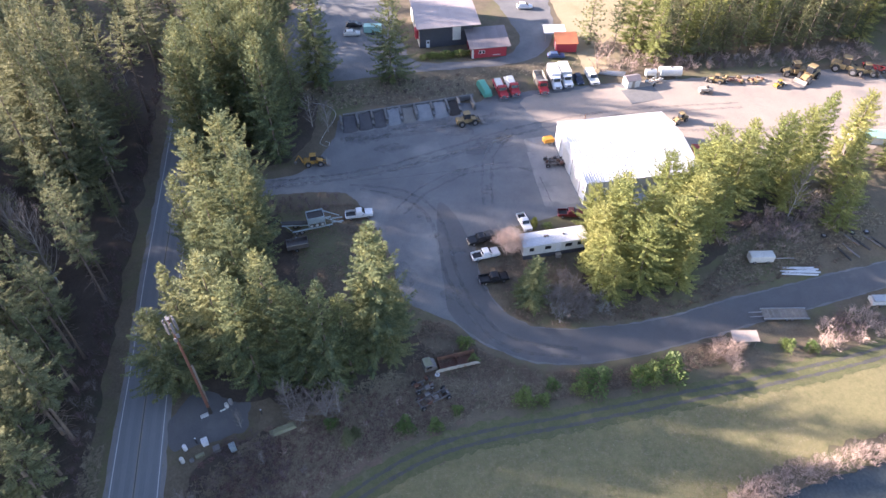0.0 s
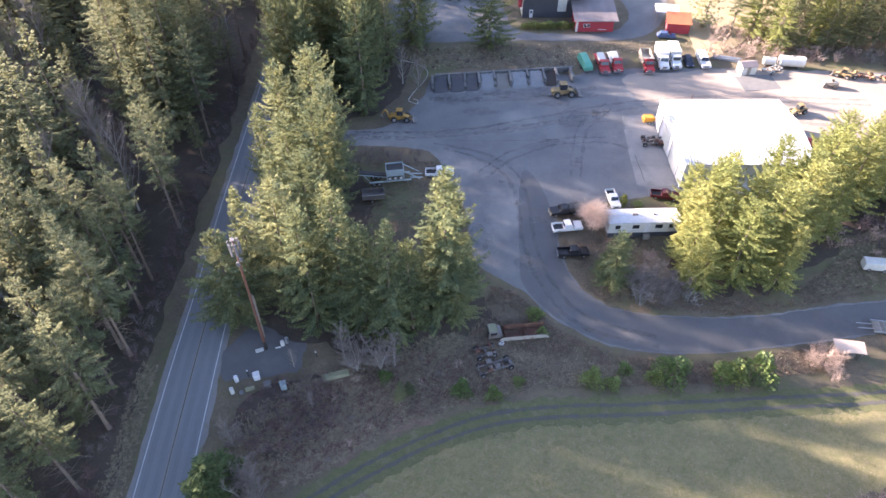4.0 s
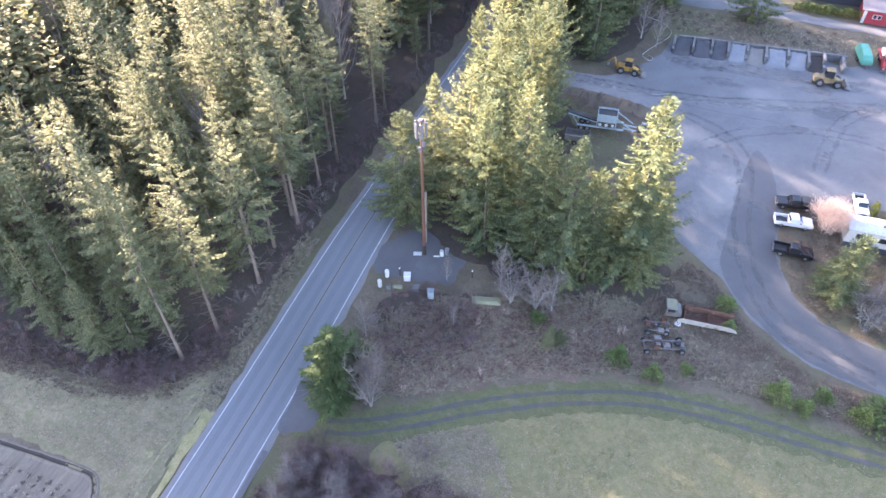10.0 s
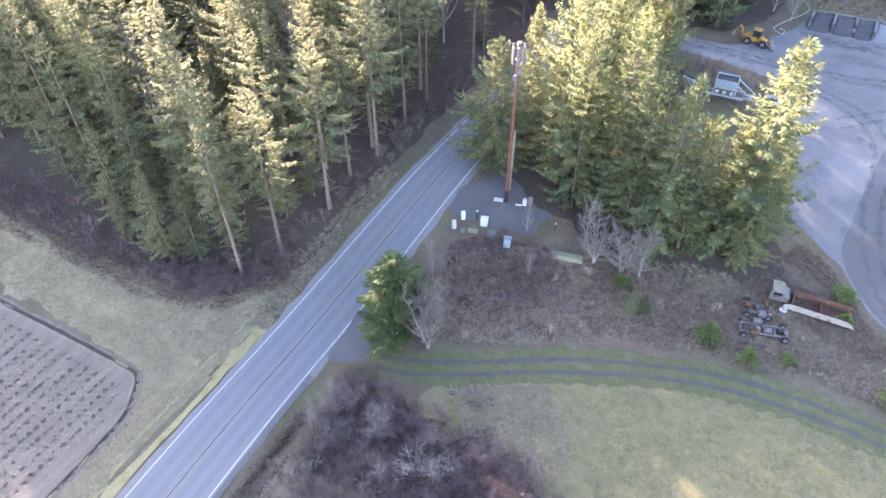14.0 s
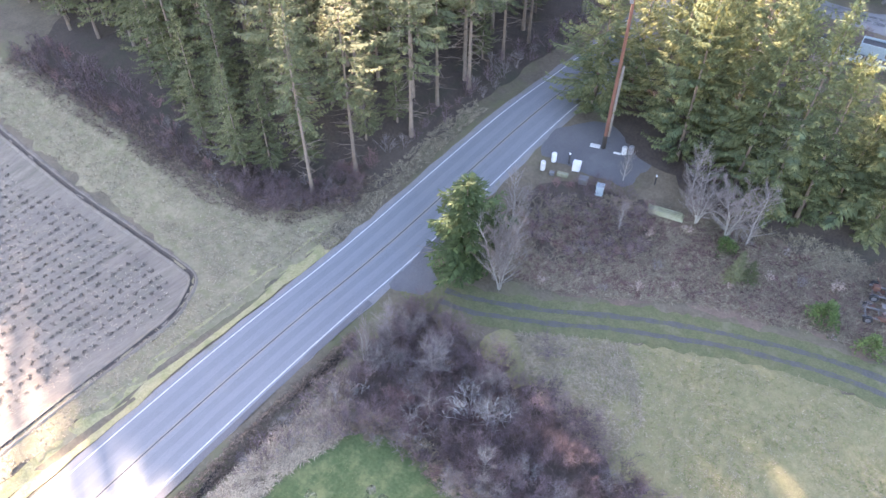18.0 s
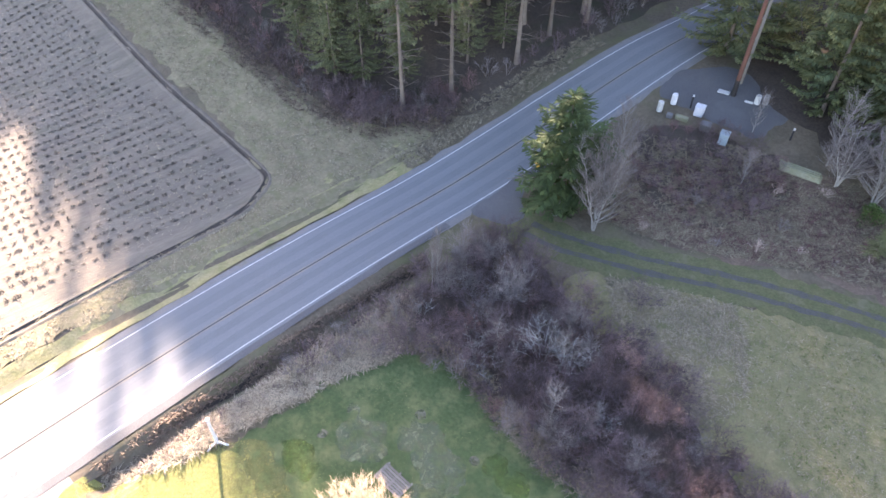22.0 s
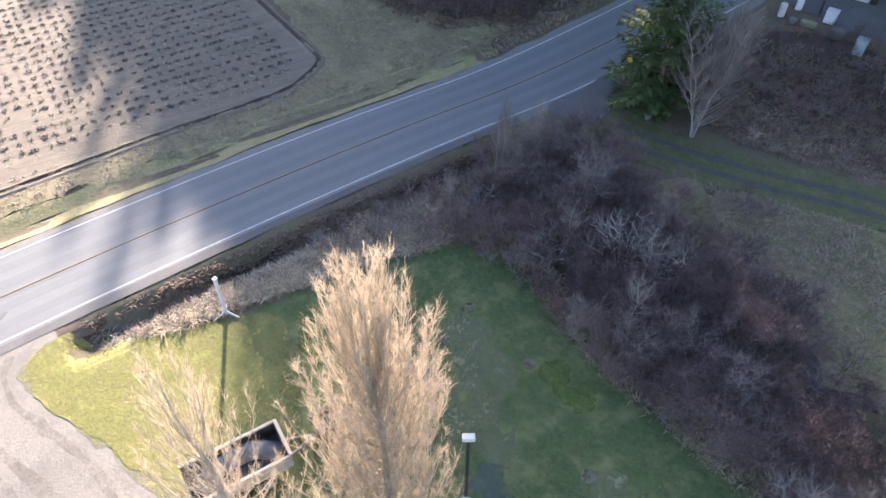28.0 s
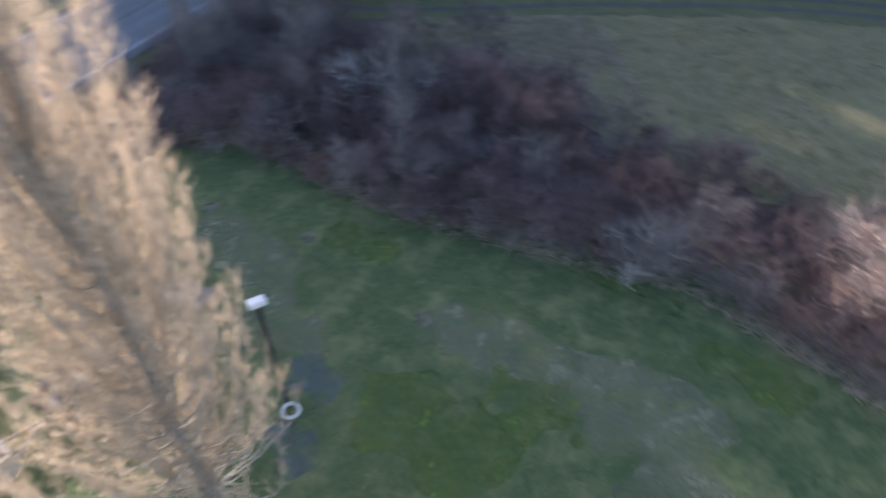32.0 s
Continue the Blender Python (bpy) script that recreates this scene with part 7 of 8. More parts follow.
scrap("scrap_machine", 42.0, 110.6, -2, 4.6, 2.4, "heap of dark machine parts beside the workshop", 3, (M_STEEL, M_BLACK, M_RUST), 40, 2)
scrap("scrap_machine", 95.0, 135.2, -9, 5.0, 2.4, "row of rusty machine parts below the wood", 5, (M_RUST, M_TANYELLOW, M_STEEL), 18, 2)
scrap("scrap_machine", 100.5, 134.2, 12, 3.6, 2.0, "rusty yellow implement below the wood", 6, (M_TANYELLOW, M_RUST), 10, 1)
scrap("scrap_machine", 75.6, 138.0, 30, 4.5, 2.6, "white and rusty plant parts beside the tank", 7, (M_OFFWHITE, M_RUST, M_STEEL), 20, 1)
scrap("scrap_machine", 133.0, 134.6, -33, 5.5, 3.0, "heap of red and rusty machine parts", 8, (M_REDPAINT, M_RUST, M_STEEL), 26, 2)
scrap("scrap_axles", 6.2, 62.7, 16, 3.4, 2.2, "old axle frame with grey wheels in dry grass", 9, (M_STEEL, M_RUST), 14, 2)
scrap("scrap_axles", 7.6, 60.2, 20, 5.6, 2.1, "long rusty axle frame in dry grass", 10, (M_STEEL, M_RUST, M_BLACK), 12, 2)
for x, y, r, L, m, lab in ((80.2, 139.8, 1.2, 5.4, M_OFFWHITE, "white steel tank lying on its side"), (75.4, 140.6, 0.9, 2.6, M_OFFWHITE, "short white steel tank on blocks")):
    tk = thing("storage_tank", x, y, Z, -9, lab, "tank")
    C("shell", tk, (-L / 2, 0, r + 0.3), (L / 2, 0, r + 0.3), r, m, 18)
    for k in (-0.3, 0.3):
        B("saddle", tk, k * L - 0.15, k * L + 0.15, -r * 0.8, r * 0.8, 0, 0.55, M_CONCRETE, 0.02)
    C("hatch", tk, (0, 0, 2 * r + 0.25), (0, 0, 2 * r + 0.5), 0.3, M_STEEL, 10)
for k in range(8):
    lg = thing("pipe_length", 66.0 + 0.25 * (k % 4), 142.6 + 0.35 * (k % 4), Z + 0.05 + 0.32 * (k // 4), -20 + 3 * (k % 3), "grey pipe in a stack at the yard's edge", "pipe", "stacked pipes")
    C("pipe", lg, (-3.2, 0, 0.16), (3.2, 0, 0.16), 0.15, M_GREYMETAL, 9)

# screening plant
cr = thing("screening_plant", -9.6, 99.0, ground_z(-9.6, 99) + 0.03, 8, "pale blue steel screening plant on a towed frame", "plant", "machines")
for sy in (-1, 1):
    B("main_beam", cr, -4.4, 3.4, sy * 1.1 - 0.1, sy * 1.1 + 0.1, 0.9, 1.2, M_STEELBLUE, 0.02)
    PR("tongue_beam", cr, [(3.3, 0.95), (5.6, 0.75), (5.6, 0.95), (3.3, 1.2)], sy * 0.55 - 0.08, sy * 0.55 + 0.08, M_STEELBLUE, 0.01)
    for px in (-1.1, 2.0):
        B("post", cr, px - 0.09, px + 0.09, sy * 1.15 - 0.09, sy * 1.15 + 0.09, 1.2, 3.3, M_STEELBLUE, 0.02)
    for px in (-3.6, -2.6):
        wheel(cr, px, sy * 1.0, 0.5, 0.32)
    B("leg", cr, 2.6, 2.8, sy * 1.1 - 0.08, sy * 1.1 + 0.08, 0, 0.9, M_STEEL, 0.01)
    PR("brace", cr, [(2.0, 3.0), (5.0, 0.95), (5.1, 1.05), (2.1, 3.15)], sy * 1.1 - 0.05, sy * 1.1 + 0.05, M_STEELBLUE, 0)
bm = bmesh.new()
for x0, x1, y0, y1, z0, z1 in ((-1.2, -1.1, -1.2, 1.2, 2.2, 3.6), (2.0, 2.1, -1.2, 1.2, 2.2, 3.6), (-1.1, 2.0, -1.2, -1.1, 2.2, 3.6), (-1.1, 2.0, 1.1, 1.2, 2.2, 3.6)):
    bmesh.ops.create_cube(bm, size=1, matrix=Matrix.Translation(((x0 + x1) / 2, (y0 + y1) / 2, (z0 + z1) / 2)) @ Matrix.Diagonal((x1 - x0, y1 - y0, z1 - z0, 1)))
part("hopper", bm, M_STEELBLUE, cr)
B("hopper_grid", cr, -1.1, 2.0, -1.1, 1.1, 3.2, 3.3, M_BLACK, 0.01, "dark hopper screen")
for k in range(3):
    B("side_door", cr, -1.0 + k * 1.05, -0.2 + k * 1.05, -1.26, -1.2, 1.35, 2.1, M_DARKWALL, 0.02)
    C("drive_wheel", cr, (-0.6 + k * 1.05, -1.35, 1.75), (-0.6 + k * 1.05, -1.24, 1.75), 0.28, M_OFFWHITE, 12)
PR("conveyor", cr, [(-1.2, 1.6), (-6.0, 2.7), (-6.0, 2.95), (-1.2, 1.9)], -0.45, 0.45, M_BLACK, 0.02)
for sy in (-1, 1):
    PR("conveyor_rail", cr, [(-1.2, 1.5), (-6.1, 2.6), (-6.1, 2.75), (-1.2, 1.65)], sy * 0.55 - 0.05, sy * 0.55 + 0.05, M_STEELBLUE, 0)
    C("conveyor_strut", cr, (-4.3, sy * 0.8, 1.0), (-5.4, sy * 0.55, 2.55), 0.05, M_STEELBLUE, 6)
tb = thing("box_trailer", -12.9, 94.0, ground_z(-13, 94) + 0.03, 6, "dark open box trailer with a spare wheel", "trailer")
bm = bmesh.new()
for x0, x1, y0, y1, z0, z1 in ((-2, 2, -1.05, -0.97, 0.7, 1.7), (-2, 2, 0.97, 1.05, 0.7, 1.7), (-2.0, -1.92, -0.97, 0.97, 0.7, 1.7), (1.92, 2.0, -0.97, 0.97, 0.7, 1.7), (-1.92, 1.92, -0.97, 0.97, 0.7, 0.8)):
    bmesh.ops.create_cube(bm, size=1, matrix=Matrix.Translation(((x0 + x1) / 2, (y0 + y1) / 2, (z0 + z1) / 2)) @ Matrix.Diagonal((x1 - x0, y1 - y0, z1 - z0, 1)))
part("box", bm, M_STEEL, tb)
for sy in (-1, 1):
    wheel(tb, -0.3, sy * 1.1, 0.38, 0.24)
B("rim_rail", tb, -2.05, 2.05, -1.1, -0.95, 1.7, 1.76, M_PALESTEEL, 0.01)
sw = thing("spare_wheel", -13.2, 96.4, ground_z(-13, 96) + 0.16, 0, "white-rimmed spare wheel lying on the grass", "wheel")
o = wheel(sw, 0, 0, 0.55, 0.3)
o.matrix_basis = pose(0, 0, 0, 90, 0, 0)

# the lane's south side
wt = thing("box_van_body", 73.8, 79.0, ground_z(73.8, 79) + 0.03, -8, "white van body standing beside white beams", "van body")
B("body", wt, -2.3, 2.3, -0.9, 0.9, 0.35, 1.9, M_OFFWHITE, 0.08)
B("drawbar", wt, 2.3, 6.6, -0.06, 0.06, 0.5, 0.6, M_GREYMETAL, 0.01)
for sy in (-1, 1):
    wheel(wt, -1.3, sy * 0.85, 0.35, 0.22), wheel(wt, 1.2, sy * 0.85, 0.35, 0.22)
for k in range(5):
    bmn = thing("white_beam", 80.2 + 0.7 * (k % 2), 74.9 + 0.42 * k, ground_z(80.5, 75.5) + 0.05 + 0.02 * k, -12 + 2 * (k % 3), "long white steel beam lying on the grass", "beam", "white beams")
    B("flange", bmn, -3.4, 3.4, -0.13, 0.13, 0.2, 0.24, M_WHITE, 0)
    B("web", bmn, -3.4, 3.4, -0.03, 0.03, 0.03, 0.2, M_WHITE, 0)
    B("base_flange", bmn, -3.4, 3.4, -0.13, 0.13, 0, 0.03, M_WHITE, 0)
fb = thing("flatbed_trailer", 72.9, 67.0, ground_z(72.9, 67) + 0.03, -9, "long grey slatted flatbed trailer beside the lane", "trailer")
for k in range(18):
    B("deck_board", fb, -4.0 + k * 0.45, -3.6 + k * 0.45, -1.15, 1.15, 0.72, 0.78, M_WOOD, 0.01)
for sy in (-1, 1):
    B("side_rail", fb, -4.1, 4.1, sy * 1.2 - 0.06, sy * 1.2 + 0.06, 0.6, 0.95, M_GREYMETAL, 0.02)
    PR("tongue", fb, [(-4.0, 0.6), (-6.3, 0.5), (-6.3, 0.6), (-4.0, 0.75)], sy * 0.5 - 0.06, sy * 0.5 + 0.06, M_GREYMETAL, 0)
    wheel(fb, 0.2, sy * 1.05, 0.36, 0.22), wheel(fb, 1.1, sy * 1.05, 0.36, 0.22)
sh = thing("open_shelter", 62.8, 62.8, ground_z(62.8, 62.8), -9, "low tin-roofed wooden shelter among pale shrubs", "shelter")
for px, py in ((-1.9, -0.8), (1.9, -0.8), (-1.9, 1.0), (1.9, 1.0)):
    C("post", sh, (px, py, 0), (px, py, 1.7 if py < 0 else 2.0), 0.07, M_WOOD, 6)
PR("roof", sh, [(-1.0, 1.68), (1.2, 2.02), (1.2, 2.08), (-1.0, 1.74)], -2.4, 2.2, surf("tin_roof", (0.50, 0.42, 0.35), (0.42, 0.34, 0.28), 0.8, 8, 0.6), 0).matrix_basis = Matrix.Rotation(math.pi / 2, 4, "Z")
B("stored_crate", sh, -1.4, 1.2, -0.6, 0.9, 0.02, 0.9, M_WOOD, 0.03)
bt = thing("boat", 92.4, 66.8, ground_z(92.4, 66.8) + 0.4, -9, "pale covered boat on a trailer beside the lane", "boat")
PR("hull", bt, [(-2.6, 0.9), (2.6, 1.0), (3.2, 1.15), (2.2, 0.2), (-2.5, 0.1)], -0.95, 0.95, M_OFFWHITE, 0.1)
B("cover", bt, -2.3, 2.0, -0.8, 0.8, 0.95, 1.35, M_GREYMETAL, 0.15)
for sy in (-1, 1):
    wheel(bt, -0.6, sy * 0.95, 0.3, 0.2).location.z = -0.1
th = thing("teal_roofed_stall", 113.7, 107.0, ground_z(113.7, 107), -15, "long pale stall with a teal sheet roof", "stall")
B("wall_shell", th, -4.5, 4.5, -1.3, 1.3, 0, 1.9, M_OFFWHITE, 0.03)
PR("roof", th, [(-1.7, 1.85), (0, 2.5), (1.7, 1.85), (1.7, 1.95), (0, 2.6), (-1.7, 1.95)], -4.8, 4.8, M_TEAL, 0).matrix_basis = Matrix.Rotation(math.pi / 2, 4, "Z")
for k, (x, y, t) in enumerate(((90.7, 78.6, -80), (92.4, 79.0, -74), (95.2, 80.2, -70), (97.6, 80.6, -66), (99.0, 79.6, -72), (93.6, 81.5, -68))):
    db = thing("steel_beam", x, y, ground_z(x, y) + 0.05, t, "dark steel beam lying on bare ground", "beam", "dark beams")
    B("beam", db, -2.6, 2.6, -0.15, 0.15, 0, 0.28, M_STEEL if k % 2 else M_BLACK, 0.02)
for x, y in ((92.5, 84.2), (95.0, 82.4), (98.0, 82.2), (89.0, 82.5)):
    ty = thing("discarded_wheel", x, y, ground_z(x, y) + 0.16, rng.uniform(0, 90), "pale discarded wheel lying on the bank", "wheel", "discarded wheels")
    wheel(ty, 0, 0, 0.6, 0.3).matrix_basis = pose(0, 0, 0, 90, 0, 0)

# scrapped dump body below the firs
dbd = thing("scrapped_dump_box", 12.6, 66.3, ground_z(12.6, 66) + 0.1, 6, "rust-red dump body with a pale rail lying in grass", "dump body")
bm = bmesh.new()
for x0, x1, y0, y1, z0, z1 in ((-3.3, 3.3, 1.0, 1.12, 0.2, 1.5), (-3.3, 3.3, -1.0, 1.0, 0.2, 0.3), (-3.3, -3.2, -1.0, 1.0, 0.2, 1.7), (-0.05, 0.05, -1.0, 1.0, 0.3, 1.1)):
    bmesh.ops.create_cube(bm, size=1, matrix=Matrix.Translation(((x0 + x1) / 2, (y0 + y1) / 2, (z0 + z1) / 2)) @ Matrix.Diagonal((x1 - x0, y1 - y0, z1 - z0, 1)))
bev(bm, 0.02)
part("box", bm, M_RUST, dbd)
PR("side_board", dbd, [(-4.0, 0.25), (3.4, 0.25), (3.9, 0.1), (3.5, 0.7), (2.8, 1.0), (-3.4, 1.05), (-4.0, 0.8)], -1.14, -1.02, M_PALESTEEL, 0.01)
for k in range(6):
    B("rib", dbd, -2.9 + k * 1.1, -2.78 + k * 1.1, -1.22, -1.14, 0.2, 1.0, M_PALESTEEL, 0.01)
ocab = thing("old_truck_cab", 7.6, 65.9, ground_z(7.6, 66) + 0.05, 10, "dark dented truck cab without wheels", "truck cab")
PR("shell", ocab, [(-0.9, 0.3), (-0.9, 1.7), (-0.7, 1.9), (0.5, 1.9), (0.8, 1.3), (1.3, 1.1), (1.3, 0.3)], -0.95, 0.95, M_STEEL, 0.06)
B("window", ocab, -0.6, 0.4, -0.99, -0.93, 1.2, 1.7, M_GLASS, 0.01)
B("roof_plate", ocab, -0.8, 0.5, -0.85, 0.85, 1.88, 1.93, M_MOSS, 0.01)
wd = thing("white_drum_lid", 8.9, 64.6, ground_z(8.9, 64.6) + 0.05, 0, "white round lid lying in grass", "lid")
C("lid", wd, (0, 0, 0), (0, 0, 0.12), 0.45, M_WHITE, 14)

# ---- utility pole and its pad ----
up = thing("utility_pole", -27.0, 61.2, ground_z(-27, 61.2), 0, "tall red-brown pole with grey antenna panels round its top", "utility pole")
C("pole", up, (0, 0, 1.8), (-0.25, 0.55, 22.6), 0.24, M_POLE, 12, 0.14)
C("pole_foot", up, (0, 0, 0), (0, 0, 1.85), 0.27, M_TAR, 12, 0.245, "tarred black pole foot")
M_ANTENNA = surf("grey_antenna_shell", (0.17, 0.17, 0.18), (0.13, 0.13, 0.14), 0.9, 8.0, 0.6, 0.03)
for z_ in (20.3, 22.1):
    for a in (30, 150, 270):
        C("mount_arm", up, (-0.24, 0.52, z_), (-0.24 + 0.62 * math.cos(radians(a)), 0.52 + 0.62 * math.sin(radians(a)), z_), 0.05, M_ANTENNA, 6)
for a in (0, 60, 120, 180, 240, 300):
    an_ = B("antenna_panel", up, -0.09, 0.09, -0.17, 0.17, -1.1, 1.1, M_ANTENNA, 0.03, "tall narrow grey antenna panel")
    an_.matrix_basis = pose(-0.24 + 0.72 * math.cos(radians(a)), 0.52 + 0.72 * math.sin(radians(a)), 21.2, 0, 0, a)
B("top_plate", up, -0.5, 0.02, 0.26, 0.78, 22.55, 22.63, M_ANTENNA, 0.02)
for k, z_ in enumerate((18.3, 19.2)):
    B("equipment_box", up, -0.5 + 0.5 * k, -0.1 + 0.5 * k, 0.12, 0.38, z_ - 0.35, z_ + 0.35, M_ANTENNA, 0.03)
C("guy_wire", up, (-0.2, 0.45, 17.5), (3.5, 8.0, 0.2), 0.02, M_STEEL, 5)
sp = thing("short_pole", -27.6, 63.2, ground_z(-27.6, 63.2), 0, "grey weathered short pole beside the utility pole", "utility pole")
C("pole", sp, (0, 0, 0), (0.1, 0.1, 9.5), 0.2, M_WOOD, 10, 0.15)
for x, y, w, d_, h, m, lab, nm in ((-27.6, 56.4, 0.9, 0.9, 1.0, M_WHITE, "white square plastic box on the pad", "white_box"), (-25.9, 55.3, 1.0, 0.9, 0.7, M_CONCRETE, "grey square concrete vault on the pad", "concrete_vault"),
                                   (-23.6, 55.2, 0.85, 0.85, 1.25, M_STEELBLUE, "pale blue-green utility cabinet with open top", "utility_cabinet"), (-28.3, 54.6, 1.3, 0.5, 0.5, M_MOSS, "mossy low concrete trough", "trough"),
                                   (-27.9, 60.8, 1.2, 0.7, 0.12, M_OFFWHITE, "pale slab lying beside the pole", "stone_slab"), (-25.2, 61.4, 0.9, 0.25, 0.2, M_OFFWHITE, "pale broken board beside the pole", "board"),
                                   (-29.4, 54.0, 0.6, 0.5, 0.5, M_CONCRETE, "small grey block on the pad", "concrete_block_loose")):
    v = thing(nm, x, y, ground_z(x, y) + 0.05, 20, lab, nm.split("_")[-1], "things on the pad")
    B("body", v, -w / 2, w / 2, -d_ / 2, d_ / 2, 0, h, m, 0.06)
    if h > 0.6:
        B("lid", v, -w / 2 - 0.04, w / 2 + 0.04, -d_ / 2 - 0.04, d_ / 2 + 0.04, h, h + 0.08, m, 0.03)
for x, y, h, m, lab in ((-30.4, 55.8, 1.1, M_WHITE, "white upright marker drum"), (-30.7, 54.0, 1.1, M_OFFWHITE, "pale green-white upright drum"), (-24.6, 61.9, 0.9, M_OFFWHITE, "dented pale drum beside the pole"), (-24.0, 62.4, 1.0, M_GREYMETAL, "grey metal drum beside the pole")):
    v = thing("drum", x, y, ground_z(x, y) + 0.05, 0, lab, "drum", "drums on the pad")
    C("shell", v, (0, 0, 0), (0, 0, h), 0.3, m, 14)
    for z_ in (0.33, 0.66):
        C("hoop", v, (0, 0, z_ * h - 0.02), (0, 0, z_ * h + 0.02), 0.315, m, 14)
    C("cap", v, (0, 0, h), (0, 0, h + 0.05), 0.27, m, 14)
for x, y, h, lab in ((-28.8, 56.6, 1.4, "dark marker post with a white tip"), (-19.4, 60.3, 1.2, "thin marker post with a white tip")):
    v = thing("marker_post", x, y, ground_z(x, y), 0, lab, "post", "marker posts")
    C("post", v, (0, 0, 0), (0, 0, h), 0.09, M_BLACK, 8)
    C("tip", v, (0, 0, h), (0, 0, h + 0.2), 0.1, M_WHITE, 8)
ob_ = thing("old_boat", -16.2, 57.6, ground_z(-16.2, 57.6) + 0.05, 16, "mossy upturned wooden boat in brambles", "boat")
PR("hull", ob_, [(-1.9, 0.0), (1.9, 0.0), (1.7, 0.5), (-0.9, 0.62), (-1.7, 0.45), (-2.2, 0.75)], -0.6, 0.6, M_MOSS, 0.06, inset=0.2)
for sy in (-0.3, 0.0, 0.3):
    B("plank", ob_, -1.5, 1.6, sy - 0.05, sy + 0.05, 0.5, 0.64, M_MOSS, 0.01)
sg = thing("road_sign", -32.7, 38.4, ground_z(-32.7, 38.4), 80, "yellow diamond road sign on a post", "road sign")
C("post", sg, (0, 0, 0), (0, 0, 2.4), 0.04, M_GREYMETAL, 8)
B("plate", sg, -0.01, 0.03, -0.32, 0.32, -0.32, 0.32, M_CATYELLOW, 0.005).matrix_basis = Matrix.Translation((-0.05, 0, 2.2)) @ Matrix.Rotation(radians(45), 4, "X")
st = thing("leaning_stump", -28.4, 36.9, ground_z(-28.4, 36.9), 30, "leaning sawn tree stump beside the track", "stump")
C("trunk", st, (0, 0, -0.1), (0.3, 0.2, 1.5), 0.3, M_PALEBARK, 10, 0.25)

# ---- lawn ----
dt = thing("dump_trailer", -15.8, -1.35, 0.05, 90, "grey steel dump trailer half full of gravel", "trailer")
bm = bmesh.new()
for x0, x1, y0, y1, z0, z1 in ((-2.4, 2.3, -1.1, -1.02, 0.85, 1.75), (-2.4, 2.3, 1.02, 1.1, 0.85, 1.75), (2.22, 2.3, -1.02, 1.02, 0.85, 1.85), (-2.4, -2.32, -1.02, 1.02, 0.85, 1.7), (-2.32, 2.22, -1.02, 1.02, 0.85, 0.93)):
    bmesh.ops.create_cube(bm, size=1, matrix=Matrix.Translation(((x0 + x1) / 2, (y0 + y1) / 2, (z0 + z1) / 2)) @ Matrix.Diagonal((x1 - x0, y1 - y0, z1 - z0, 1)))
bev(bm, 0.015)
part("box", bm, M_BLACK, dt)
for sy in (-1, 1):
    B("top_rail", dt, -2.45, 2.36, sy * 1.08 - 0.08, sy * 1.08 + 0.08, 1.74, 1.86, M_PALESTEEL, 0.02)
    B("side_sheet", dt, -2.38, 2.3, sy * 1.13 - 0.02, sy * 1.13 + 0.02, 0.95, 1.72, M_PALESTEEL, 0.01)
    for k in range(5):
        B("side_rib", dt, -2.1 + k * 1.0, -2.0 + k * 1.0, sy * 1.17 - 0.03, sy * 1.17 + 0.03, 0.9, 1.74, M_PALESTEEL, 0.01)
    wheel(dt, 0.9, sy * 1.12, 0.52, 0.34)
    wheel(dt, -0.5, sy * 1.12, 0.52, 0.34)
    C("drawbar", dt, (2.2, sy * 0.55, 0.8), (3.9, 0.0, 0.66), 0.07, M_STEEL, 6)
B("front_rail", dt, 2.24, 2.42, -1.1, 1.1, 1.78, 1.92, M_PALESTEEL, 0.02)
B("front_sheet", dt, 2.30, 2.36, -1.06, 1.06, 0.95, 1.78, M_PALESTEEL, 0.01)
B("axle_frame", dt, -2.2, 2.3, -0.5, 0.5, 0.6, 0.84, M_STEEL, 0.02)
C("jack", dt, (3.2, 0.0, 0.05), (3.2, 0.0, 1.1), 0.06, M_CATYELLOW, 8)
arc = spline([(-15.7, -3.5), (-16.2, -2.7), (-16.45, -1.6), (-16.4, -0.5), (-16.0, 0.3), (-15.6, 0.7)], 0.2)
vs, fs = [], []
for i, p in enumerate(arc):
    d = (arc[min(i + 1, len(arc) - 1)] - arc[max(i - 1, 0)]).normalized()
    for k in range(9):
        u = k / 4 - 1
        q = p + Vector((d.y, -d.x)) * 0.5 * u
        vs.append((q.x, q.y, 1.0 + 0.68 * (1 - u * u) * min(1, 0.25 + i / 5, 0.25 + (len(arc) - 1 - i) / 5) * (1 + 0.3 * noise.noise((q.x * 4, q.y * 4, 2.0)))))
    if i:
        fs += [((i - 1) * 9 + k, (i - 1) * 9 + k + 1, i * 9 + k + 1, i * 9 + k) for k in range(8)]
tagged(new("gravel_load", mesh_of("gravel_load", vs, fs, M_APRON, True)), "curved windrow of pale gravel in the trailer", "gravel")
tr = thing("garden_tractor", -15.9, 4.1, 0.05, 95, "old grey tractor in front of the dump trailer", "tractor")
PR("body", tr, [(-1.3, 0.7), (-1.2, 1.1), (0.2, 1.2), (1.4, 1.25), (1.6, 1.1), (1.6, 0.6), (0.2, 0.5)], -0.35, 0.35, M_STEEL, 0.05)
B("seat", tr, -0.9, -0.5, -0.25, 0.25, 1.1, 1.5, M_BLACK, 0.05)
C("steering_wheel", tr, (-0.15, 0, 1.5), (-0.2, 0, 1.53), 0.22, M_BLACK, 14)
